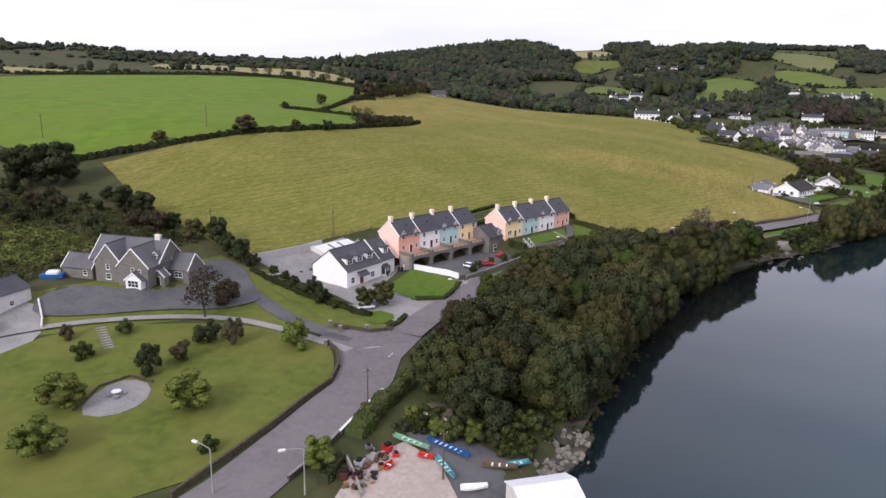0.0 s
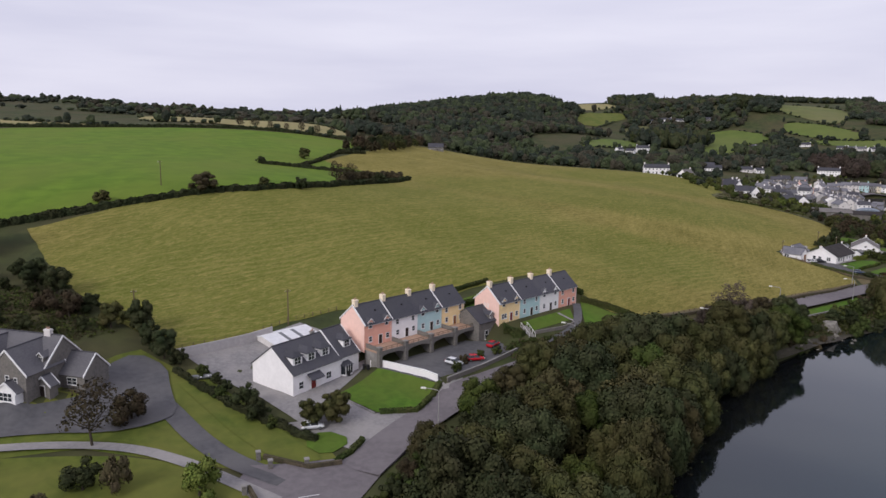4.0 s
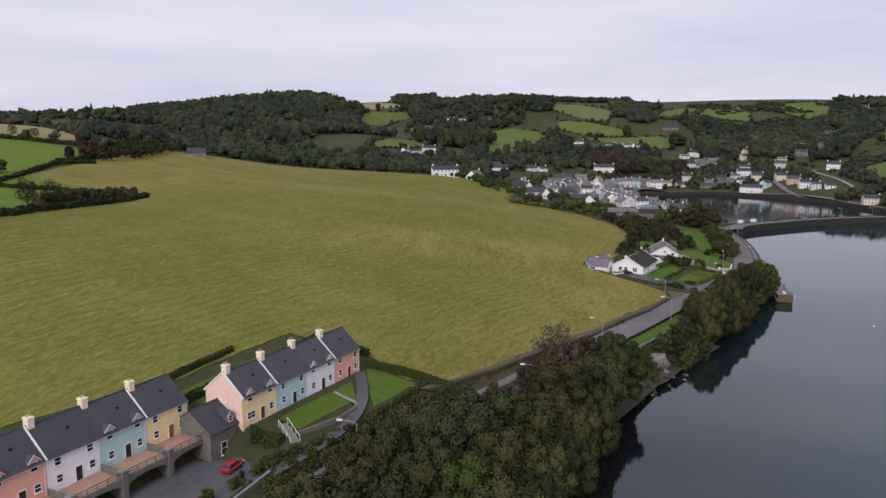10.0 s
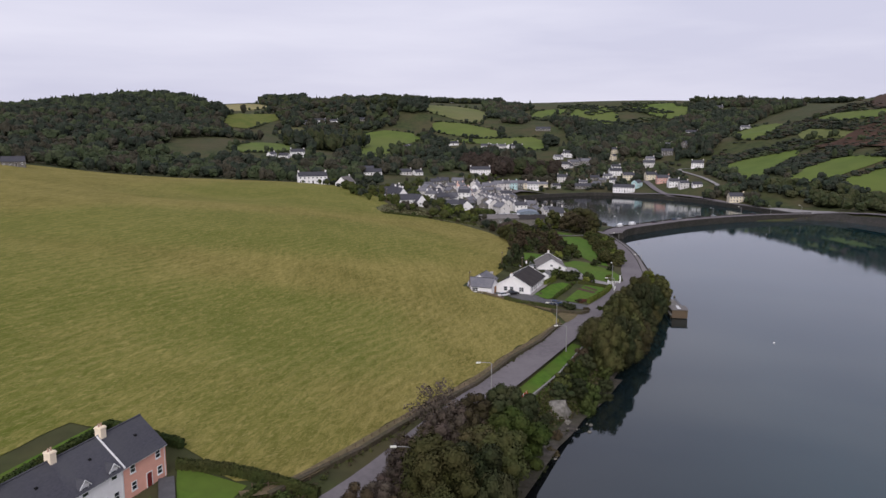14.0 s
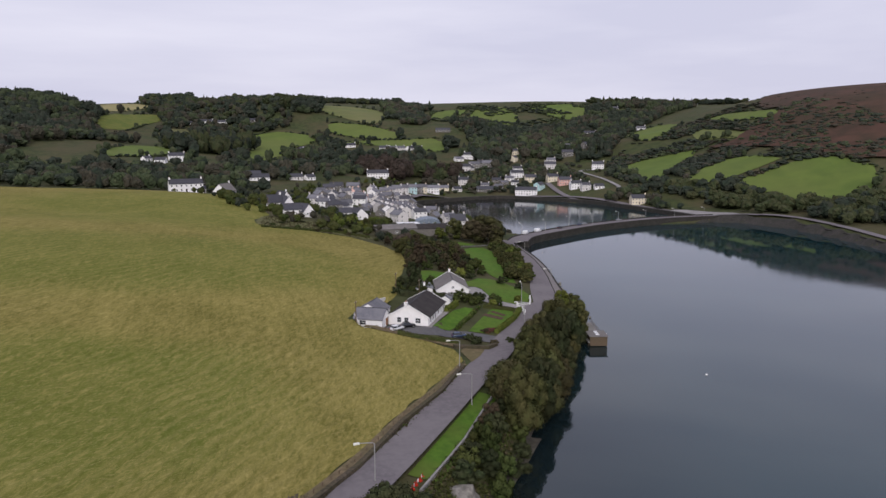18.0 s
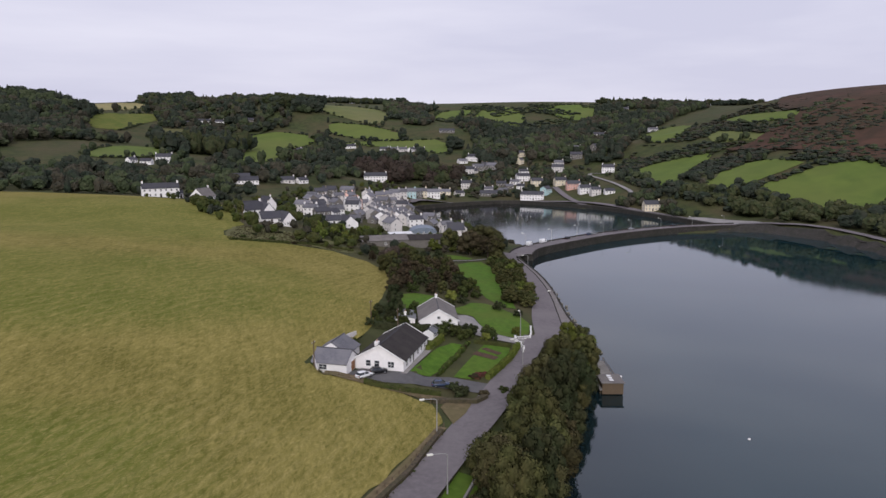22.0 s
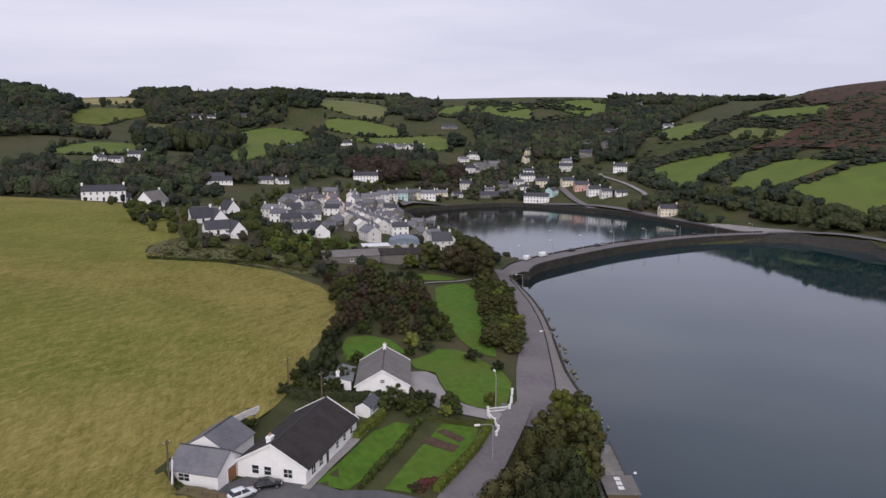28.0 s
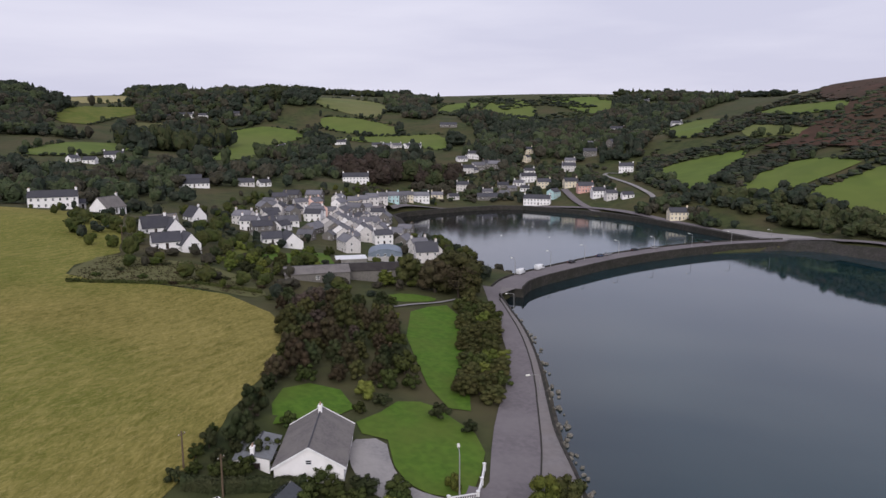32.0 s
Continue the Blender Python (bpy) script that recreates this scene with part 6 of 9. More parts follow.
wall_along("retaining_wall", [(22.4, 166.4), (26.5, 168.9), (30.3, 171.2), (33.6, 174.4)], -0.4, 0.8, 0.4, M["stone"], "low stone retaining wall under the terrace lawn")
steps = thing("garden_steps", pose(21.7, 164.6, z_at(21.7, 164.6), 0, 0, 20), "grey concrete garden steps with white handrails", "steps")
for k in range(9):
    part("step", shared("garden step", lambda: mesh_of("step", *rounded_box(-0.8, 0.8, -0.02, 0.62, -0.6, 0.17, 0.02), M["concrete"])), steps, "", pose(0, k * 0.55, k * 0.17))
for sx in (-0.85, 0.85):
    part("handrail", mesh_of("handrail", *join(tube([(sx, 0, 0.9), (sx, 4.9, 2.5)], [0.05, 0.05], 6), *[box(sx - 0.04, sx + 0.04, y - 0.04, y + 0.04, y * 0.3 - 0.2, y * 0.32 + 0.95) for y in (0.05, 1.6, 3.2, 4.8)]), M["trim"]), steps, "white painted handrail")
wall_along("road_edge_wall", [(-22.6, 58.5), (-19.6, 66.2), (-16.8, 73.4)], -0.6, 0.75, 0.4, M["stone"], "roadside wall with a whitewashed coping", cap=M["trim"])
# ---------------- village ----------------
M["ivory"] = render_paint("ivory_render", (226, 214, 190))
M["rose"] = render_paint("faded_rose_render", (214, 168, 156))
vil = random.Random(11)


def cottage(x, y, az, turn, L, wall, roof="slate", storeys=2, D=None, chim=2, label="", rise=None, group="village houses", dz=0.0, name="cottage"):
    """A village house turned to face the camera, then by some more degrees."""
    D = D or min(7.5, max(5.5, L * 0.62))
    eave = 2.6 * storeys + 0.1
    rise = rise or D * 0.36
    op = []
    n = max(2, int(L / 2.6))
    for s in range(storeys):
        for k in range(n):
            u = -L / 2 + L * (k + 0.5) / n
            if s == 0 and k == n // 2:
                op.append(("front", "dark_door", round(u, 2), 0.05, 1.0, 2.1))
            else:
                op.append(("front", "window", round(u, 2), 0.9 + 2.6 * s, 1.0, 1.2))
        op += [("left", "window", 0.9, 0.9 + 2.6 * s, 0.9, 1.2), ("right", "window", -0.9, 0.9 + 2.6 * s, 0.9, 1.2)]
    ch = {0: [], 1: [L / 2 - 0.7], 2: [-L / 2 + 0.6, L / 2 - 0.6]}[chim]
    words = {"grey_wash": "grey-washed", "white": "white", "offwhite": "weathered shade-greyed white", "cream": "cream", "ivory": "ivory", "rose": "faded rose", "pink": "salmon pink", "coral": "coral pink", "blue": "pale blue", "yellow": "pale yellow", "stone": "grey stone", "palepink": "pale pink"}
    lab = label or f"{words[wall]} {'two-storey' if storeys > 1 else 'single-storey'} village house with {'slate' if 'slate' in roof else 'grey tiled'} roof"
    return house(name, lab, (x, y, z_at(x, y) + dz), -az + turn, round(L, 1), round(D, 1), eave, round(rise, 2), M[wall], M[roof], op, ch, [], None, "house", group, verge=0.12)


# upper lane: farmhouse, gabled house, twin houses
cottage(170, 570, 3, -4, 20, "white", "slate", 2, 7, 2, "long white farmhouse with two end chimneys")
cottage(181, 575, 5, 0, 5, "offwhite", "slate", 1, 4, 0)
cottage(191, 560, 7, 50, 13, "white", "grey_tile", 1, 9, 1, "white gabled house with steep grey roof", 4.5)
cottage(199.5, 500, 10, 12, 10, "white", "slate", 1, 7, 1, "white house with dormers and steep slate roof", 3.8)
cottage(206, 498, 10, -72, 8, "white", "slate", 1, 7.4, 1, "white gabled house with steep slate roof", 4.4)
cottage(198, 470, 11, 8, 10, "white", "slate", 1, 6.4, 0, "", 2.8)
cottage(205, 468, 11, -72, 8, "white", "slate", 1, 6.8, 0, "white gabled house above the rough slope", 3.9)
cottage(229, 560, 13, -60, 9, "white", "slate", 1, 7.5, 1, "white gabled house with a tall chimney", 4.4)
cottage(207, 523, 10, 10, 12, "offwhite", "grey_tile", 1, 7, 0)
# chapel and street
cottage(259, 512, 20, -75, 13, "white", "slate", 1, 9, 0, "white chapel hall with pointed gable window", 4.0)
cottage(252, 516, 20, 10, 9, "white", "slate", 1, 7, 0)
for i, (x, y, L, wall, st) in enumerate([(266, 566, 11, "offwhite", 1), (288, 556, 15, "stone", 1), (262, 576, 9, "offwhite", 1), (272, 558, 9, "white", 1), (290, 537, 9, "stone", 1), (292, 516, 8, "offwhite", 2),
                                         (311, 648, 11, "stone", 2), (328, 651, 11, "stone", 2), (343, 646, 10, "offwhite", 2), (299, 616, 12, "offwhite", 1), (314, 613, 12, "palepink", 2), (330, 611, 13, "offwhite", 2),
                                         (304, 594, 10, "white", 2), (292, 626, 9, "stone", 1), (320, 632, 10, "palepink", 2), (280, 600, 10, "offwhite", 1), (276, 535, 8, "stone", 1)]):
    cottage(x, y, 22, vil.choice([-35, -20, 25, 55, 65, -60]), L, wall, "pale_slate" if i % 3 else "slate", st, None, i % 3)
for i, (x, y) in enumerate([(292, 636), (300, 640), (338, 634), (283, 620), (309, 628), (289, 609), (324, 620), (344, 624), (353, 626), (276, 589), (292, 596), (308, 603), (347, 614), (357, 615), (254, 563), (281, 575),
                            (325, 594), (336, 598), (345, 602), (355, 602), (252, 547), (261, 552), (326, 577), (335, 580), (344, 582), (253, 533), (326, 553), (335, 555), (344, 556), (312, 523), (325, 524), (284, 503), (316, 494)]):
    cottage(x, y, 22, [-30, 12, 60, -70, 20, 75, -15][i % 7], 8.5 + (i * 5) % 4, ["offwhite", "stone", "white", "stone", "offwhite", "offwhite", "white", "stone", "grey_wash"][i % 9], "slate" if i % 4 == 1 else "pale_slate", 2 if i % 3 else 1, None, (i * 7) % 3)
CHAPEL_GREEN = [(228, 470), (243.4, 482.6), (254, 490), (271, 497), (263, 473.5), (258, 458), (238, 458)]
patch("garden_lawn", CHAPEL_GREEN, M["lawn"], 0.3, "green lawn below the chapel hall", "lawn", 1)
patch("garden_lawn", [(220, 470), (233, 492), (236, 486), (228, 450), (219, 446)], M["dry_lawn"], 0.3, "narrow rough garden behind the street", "lawn", 1)
# street rows towards the quay
for k in range(7):
    cottage(316 - k * 1.2, 588 - k * 9.2, 26, 78, 9.1, ["grey_wash", "offwhite", "white", "offwhite", "grey_wash", "white", "offwhite"][k], "pale_slate", 2, 7.0, 1, "", 2.9, group="quay street row")
for k in range(6):
    cottage(301 - k * 1.6, 566 - k * 9.3, 26, 80, 9.2, ["offwhite", "grey_wash", "stone", "white", "offwhite", "stone"][k], "pale_slate", 2, 7, 1, group="back street row")
cottage(306, 470, 31, 10, 10, "offwhite", "slate", 2, 7.5, 1, "grey-white quay house with steep slate roof", 3.6)
cottage(312, 474, 31, -75, 8, "offwhite", "slate", 2, 6.5, 0, "", 3.4)
# barrel-roofed shed, flat roof, stone barn
barrel = thing("boat_shed", pose(291, 480, z_at(291, 480), 0, 0, -28), "shed with a pale blue curved sheet roof", "shed")
bv, bf = [], []
for k in range(13):
    a = math.pi * k / 12
    for yy in (-7.5, 7.5):
        bv.append((-7.5 * math.cos(a), yy, 2.6 + 3.0 * math.sin(a)))
bf = [(2 * k, 2 * k + 2, 2 * k + 3, 2 * k + 1) for k in range(12)]
M["blue_tin"] = material("pale_blue_sheet", (0.20, 0.24, 0.29), (0.16, 0.195, 0.24), 0.5, 1, 5, 0.3, None, 0.05)
part("roof", mesh_of("roof", bv, bf, M["blue_tin"], True), barrel, "pale blue curved roof")
part("wall", mesh_of("wall", *join(box(-7.4, 7.4, -7.4, 7.4, -1, 2.7)), M["grey_wash"]), barrel)
part("gable_wall", mesh_of("gable_wall", [(-7.3, -7.45, 2.5), (7.3, -7.45, 2.5)] + [(7.3 * math.cos(math.pi * k / 12), -7.45, 2.6 + 2.9 * math.sin(math.pi * k / 12)) for k in range(1, 12)], [tuple(range(13))], M["blue_tin"]), barrel)
for u in (-3, 0, 3):
    window(barrel, pose(u, -7.46, 2.6), 1.0, 1.0)
flat = thing("flat_shed", pose(268, 466, z_at(268, 466), 0, 0, -20), "low shed with a flat white roof", "shed")
part("wall", mesh_of("wall", *box(-6, 6, -4, 4, -1, 2.8), M["concrete"]), flat)
part("roof", mesh_of("roof", *rounded_box(-6.3, 6.3, -4.3, 4.3, 2.8, 3.1, 0.05), M["white_tin"]), flat)
house("stone_barn", "long stone barn with dark sheet roof", (262, 436, z_at(262, 436)), -24, 21, 9, 4.2, 1.8, M["stone"], M["brown_tile"], [("front", "window", 4.0, 2.6, 1.3, 1.1), ("front", "window", 6.5, 2.6, 1.3, 1.1), ("front", "dark_door", 4.8, 0, 2.2, 2.2)], category="barn")
house("stone_barn", "low barn with brownish roof", (240, 434, z_at(240, 434)), -16, 22, 10, 3.0, 1.8, M["stone"], M["grey_tile"], [("front", "window", 0, 1.0, 1.3, 1.1)], category="barn")
# quay across the pond
QUAY = [(430, 686, 14, "white", 2, 2), (415, 679, 8, "ivory", 2, 1), (405, 671, 8, "stone", 2, 0), (395, 665, 8, "blue", 2, 1), (383, 660, 8, "offwhite", 2, 1), (371, 652, 9, "offwhite", 2, 1), (360, 645, 9, "offwhite", 2, 0), (351, 640, 8, "ivory", 2, 1)]
for x, y, L, wall, st, ch in QUAY:
    cottage(x, y, 29, 2, L, wall, "pale_slate", st, 7, ch, group="quay houses")
cottage(396, 731, 25, 0, 21, "white", "slate", 2, 8, 2, "large white house above the quay trees")
for x, y, az, turn, L, wall, st, ch in ([(513.3, 643.5, 40, -8, 21, "white", 2, 2), (534.7, 648.6, 41, 60, 11, "blue", 2, 0), (557.4, 687.9, 41, 10, 12, "ivory", 2, 1), (564.5, 718.7, 39, 15, 14, "white", 2, 1), (569.8, 667.2, 43, 20, 12, "ivory", 2, 1),
                                        (557.7, 636.2, 44, 15, 13, "rose", 2, 1), (548.8, 611.9, 45, 20, 11, "white", 2, 2), (547.6, 597.4, 46, 25, 9, "offwhite", 2, 1), (555.8, 588.2, 47, 20, 9, "white", 1, 0), (641.1, 670.9, 47, 0, 13, "white", 2, 2),
                                        (653.4, 678.7, 47, 70, 8, "white", 1, 0), (618.1, 723.1, 43, 5, 13, "offwhite", 2, 2)] + ([ (671.4, 750.1, 44, 0, 14, "stone", 2, 1), (618.9, 788.3, 39, 60, 9, "ivory", 2, 1), (654, 994, 35, 0, 22, "stone", 1, 0),
                                        (543.2, 779.8, 35, 50, 13, "offwhite", 1, 1), (570.7, 786.1, 36, 0, 16, "stone", 2, 2), (547, 914, 33, 60, 11, "white", 1, 1), (556, 908, 34, 0, 11, "white", 1, 1), (496.7, 687.7, 36, 5, 18, "stone", 1, 1),
                                        (495.9, 724.4, 34, 0, 11, "offwhite", 2, 2), (531.3, 519.7, 51, 20, 13, "ivory", 2, 1), (539.5, 692, 39, 0, 8, "white", 1, 1), (386, 1262, 13, 0, 20, "white", 2, 1)] + ([ (366, 1270, 14, 20, 14, "white", 1, 1), (404, 1240, 14, -10, 13, "white", 2, 1),
                                        (448, 1226, 17, 0, 40, "stone", 1, 0), (232, 838, 8, 0, 15, "white", 2, 2), (201, 823, 5, 40, 9, "white", 1, 1), (212, 815, 5, -30, 10, "white", 1, 0), (845, 882, 43, 0, 18, "offwhite", 2, 1), (1066, 1036, 45, 0, 13, "white", 2, 1), (715.7, 763.5, 46, 60, 12, "stone", 2, 1),
                                        (262, 711, 13, 0, 15, "offwhite", 1, 0), (437, 1016, 20, 30, 10, "white", 1, 1), (445, 1022, 20, -20, 10, "white", 1, 1), (506, 1004, 24, 0, 14, "white", 1, 1), (260, 692, 12, 0, 19, "white", 1, 0),
                                        (296, 696, 17, 0, 11, "offwhite", 1, 1)] + [ (308, 695, 18, 30, 9, "white", 1, 1), (-8, 560, 0, 0, 12, "stone", 1, 0)]))):
    cottage(x, y, az, turn, L, wall, "slate", st, None, ch, group="village houses")

# houses up the slope behind the quay
for i, (x, y, L, wall, st) in enumerate([(524, 944, 11, "offwhite", 1), (530, 930, 11, "white", 1), (538, 922, 11, "offwhite", 1), (538, 779, 12, "offwhite", 2), (555, 785, 13, "stone", 2),
                                         (572, 782, 13, "stone", 2), (652, 827, 10, "ivory", 2), (714, 797, 15, "offwhite", 2), (886, 820, 13, "white", 1), (584, 834, 13, "white", 2), (564, 828, 11, "white", 1), (501, 694, 9, "offwhite", 2), (580, 736, 10, "white", 2), (549, 712, 10, "white", 1),
                                         (531, 700, 9, "stone", 1), (533, 715, 10, "stone", 1), (634, 739, 10, "offwhite", 2), (516, 690, 9, "stone", 1), (470, 700, 9, "offwhite", 1), (458, 706, 10, "ivory", 1)]):
    cottage(x, y, 40, [10, -15, 30, 5][i % 4], L, wall, "pale_slate" if i % 3 else "slate", st, None, 1 + i % 2)

# ---------------- causeway, sea walls, pier ----------------
rock_rng = np.random.default_rng(4)


def rock_mesh(seed, mat):
    rng = np.random.default_rng(seed)
    v = ICO2_V * (1 + rng.uniform(-0.28, 0.28, (len(ICO2_V), 1)))
    return mesh_of("rock", v.tolist(), ICO2_F, mat)


M["pale_rock"] = material("pale_shore_rock", (0.26, 0.24, 0.21), (0.15, 0.14, 0.125), 0.9, 1.4, 8, 0.3, (0.11, 0.105, 0.08), 0.7, depth=0.1)

CAUSE = [(308, 414), (320, 424), (345, 431), (396, 441.5), (453, 440.5), (485, 432), (505, 424)]


def extruded(name, line, left, right, z0, z1, mat, label, category, kind="structure", soft=2):
    pts = [Vector(p) for p in line]
    for _ in range(soft):
        q = [pts[0]]
        for a, b in zip(pts, pts[1:]):
            q += [a * .75 + b * .25, a * .25 + b * .75]
        pts = q + [pts[-1]]
    vs, fs = [], []
    for i, p in enumerate(pts):
        d = (pts[min(i + 1, len(pts) - 1)] - pts[max(i - 1, 0)]).normalized()
        s = Vector((d.y, -d.x))
        for o, z in ((left, z0), (left, z1), (right, z1), (right, z0)):
            vs.append((*(p + s * o), z))
        if i:
            k = i * 4 - 4
            fs += [(k + j, k + 4 + j, k + 4 + (j + 1) % 4, k + (j + 1) % 4) for j in range(4)]
    fs += [(0, 1, 2, 3), tuple(range(len(vs) - 1, len(vs) - 5, -1))]
    return tagged(new(name, mesh_of(name, vs, fs, mat)), label, category, kind=kind)


extruded("causeway", CAUSE, -6.2, 6.2, -2.2, 3.3, M["quay"], "dark stone road causeway between inlet and pond", "causeway")
extruded("road_causeway", CAUSE, -5.6, 5.6, 3.2, 3.42, M["asphalt"], "grey asphalt road along the causeway", "road")
extruded("parapet_near", CAUSE, 5.7, 6.3, 3.2, 4.2, M["quay"], "low dark stone parapet towards the inlet", "parapet")
extruded("parapet_far", CAUSE, -6.3, -5.8, 3.2, 4.0, M["quay"], "low dark stone parapet towards the pond", "parapet")
ROAD_IN = [(202.5, 286.5), (212.2, 293.3), (219.3, 302.5), (226.1, 310.9), (233.0, 318.7), (241.4, 327.4), (250.3, 338.2), (259.9, 351.6), (271.8, 370.5), (282.7, 389.5), (301, 420)]
KERB = [(210, 279), (216.7, 286.1), (221.9, 291.8), (229.4, 300.5), (238.5, 312.4), (250.8, 328.4), (261.6, 343.7), (273.9, 363.4), (283.9, 381.9), (292.5, 398.0), (306, 415)]
ROAD_N = [(217, 275), (223.9, 283.3), (229.0, 292.1), (235.5, 303.7), (243.5, 315.0), (255.2, 331.2), (266.3, 347.5), (277.8, 366.7), (286.3, 383.8), (297.0, 404.0), (310, 411)]


def paving(name, inner, outer, level, mat, label, category, cuts=4):
    """Paving between two lines, level with the sea wall on its outer side, easing down to the causeway."""
    vs, fs, rows = [], [], []
    for k, (a, b) in enumerate(zip(zip(inner, inner[1:]), zip(outer, outer[1:]))):
        for j in range(4 + (k == len(inner) - 2)):
            rows.append((k + j / 4, Vector(a[0]).lerp(Vector(a[1]), j / 4), Vector(b[0]).lerp(Vector(b[1]), j / 4)))
    for u, p, q in rows:
        low = 0.95 * max(0.0, u - (len(inner) - 2.5)) / 1.5
        for c in range(cuts + 1):
            w = p.lerp(q, c / cuts)
            z = level - low
            if cuts > 1:
                z = max(z, (z_at(p.x, p.y) + 0.2) * (1 - c / cuts) + z * c / cuts, min(z_at(w.x, w.y) + 0.15, z + 1.6 * (1 - c / cuts)))
            vs.append((w.x, w.y, z))
    n = cuts + 1
    for i in range(len(rows) - 1):
        fs += [(i * n + c, i * n + c + 1, i * n + n + c + 1, i * n + n + c) for c in range(cuts)]
    return tagged(new(name, mesh_of(name, vs, fs, mat, True)), label, category, kind="structure")


paving("sea_road", ROAD_IN, KERB, 4.4, M["asphalt"], "wide grey asphalt road along the sea wall", "road")
M["pavement"] = material("worn_concrete_pavement", (0.205, 0.190, 0.188), (0.165, 0.152, 0.150), 0.85, 0.8, 9, 0.2, (0.185, 0.165, 0.155), 0.15, depth=0.01)
paving("footway", KERB, ROAD_N, 4.5, M["pavement"], "worn concrete footway along the sea wall", "footway", 1)
# dark quay colour draws the kerb's shadow line as well as its stone
extruded("kerb", KERB[:-1], -0.14, 0.14, 3.0, 4.56, M["quay"], "low stone kerb darkened for its shadow between road and footway", "kerb", soft=1)
extruded("sea_wall", ROAD_N[:-1], -0.25, 0.3, -1.0, 4.72, M["quay"], "dark stone sea wall beside the road", "sea wall")
for k in range(110):
    u = rock_rng.uniform(1, 8.9)
    q = int(u)
    a, b = Vector(ROAD_N[q]), Vector(ROAD_N[q + 1])
    d = (b - a).normalized()
    p = a.lerp(b, u - q) + Vector((d.y, -d.x)) * (1.0 + 3.2 * rock_rng.uniform() ** 1.3)
    r0 = rock_rng.uniform(0.25, 0.75)
    ob = tagged(new("boulder", shared(("rk", k % 5), lambda: rock_mesh(30 + k % 5, M["pale_rock"]))), "brown-grey stone below the sea wall", "rock", "stones below the sea wall")
    ob.matrix_world = pose(p.x, p.y, 0.1, rock_rng.uniform(0, 360), rock_rng.uniform(0, 360), 0) @ Matrix.Diagonal((r0, r0 * 0.8, r0 * 0.6, 1))
extruded("promenade", ROAD_N[:-1], 0.3, 2.2, -1.5, 0.25, M["shingle"], "dark stony apron below the sea wall", "apron")
extruded("quay_wall_north", [(345, 560), (372, 612), (384, 653), (441, 660), (494, 654), (512, 606), (523, 559), (511, 487), (500, 440)], -1.5, 2.5, -2.2, 3.2, M["quay"], "dark quay wall round the tidal pond", "quay", soft=1)
ribbon("quay_road", [(340, 600), (360, 634), (385, 657), (441, 666), (496, 661), (519, 612), (531, 560), (519, 487), (508, 430)], 7, M["asphalt"], 0.3, "grey quay road round the pond", "road")
ribbon("hill_lane", [(540, 552), (562.3, 566.2), (576.2, 591.2), (597.1, 626.8), (612.9, 656.7), (621.8, 680), (629, 683), (632, 672), (636, 663)], 4, M["gravel"], 0.35, "pale concrete lane up to a villa", "lane")
ribbon("hill_road", [(519, 582), (524.8, 601.3), (534.5, 623.1), (550.8, 650.1), (560, 664)], 6, M["asphalt"], 0.35, "grey road climbing from the quay", "road")
extruded("east_wall", [(505, 424), (512, 400), (511, 375), (493, 334), (468, 295)], -1.0, 0.6, -2, 3.4, M["quay"], "stone shore wall across the inlet", "sea wall")
patch("foreshore", [(505.5, 424), (512.5, 400), (511.5, 375), (493.5, 334), (468.5, 295), (455, 240), (436, 240), (446, 302), (471, 345), (489, 379), (490, 396), (478, 412), (478, 424)], M["quay"], 0.45, "dark weedy foreshore below the wall", "shore", 0)
patch("bridge_parking", [(503, 429), (506, 446), (514, 474), (524, 478), (531, 464), (528, 442), (518, 414), (510, 412)], M["gravel"], 0.42, "pale gravel parking at the end of the causeway", "parking", 1)
ribbon("east_road", [(508, 426), (517, 400), (517, 374), (499, 332), (474, 292)], 6, M["asphalt"], 0.5, "road along the far shore", "road")

# ---------------- vehicles ----------------
def paint(name, rgb):
    c = srgb(*rgb)
    return material(name, c, tuple(v * 0.92 for v in c), 0.25, 2, 3, 0.3, None, 0.0, specular=0.5)


M["car_white"], M["car_red"], M["car_black"], M["car_blue"], M["car_silver"] = (paint("white_car_paint", (225, 226, 228)), paint("red_car_paint", (178, 26, 38)), paint("black_car_paint", (22, 23, 26)),
                                                                                  paint("dark_blue_car_paint", (52, 66, 92)), paint("silver_car_paint", (150, 152, 156)))
M["tyre"] = material("black_rubber", (0.02, 0.02, 0.02), (0.028, 0.028, 0.028), 0.9, 4, 3, 0.3, None, 0.0)
M["tail"] = paint("red_lamp_glass", (150, 20, 22))


def loft(rows):
    """A skin through closed rings of equal count."""
    vs, fs = [], []
    for ring in rows:
        vs += ring
    n = len(rows[0])
    for i in range(len(rows) - 1):
        k = i * n
        fs += [(k + j, k + (j + 1) % n, k + n + (j + 1) % n, k + n + j) for j in range(n)]
    fs += [tuple(range(n - 1, -1, -1)), tuple(range(len(vs) - n, len(vs)))]
    return vs, fs


def car_ring(x, w, z0, z1, r=0.16):
    w /= 2
    return [(x, -w + r, z0), (x, w - r, z0), (x, w, z0 + r), (x, w, z1 - r), (x, w - r * 1.3, z1), (x, -w + r * 1.3, z1), (x, -w, z1 - r), (x, -w, z0 + r)]


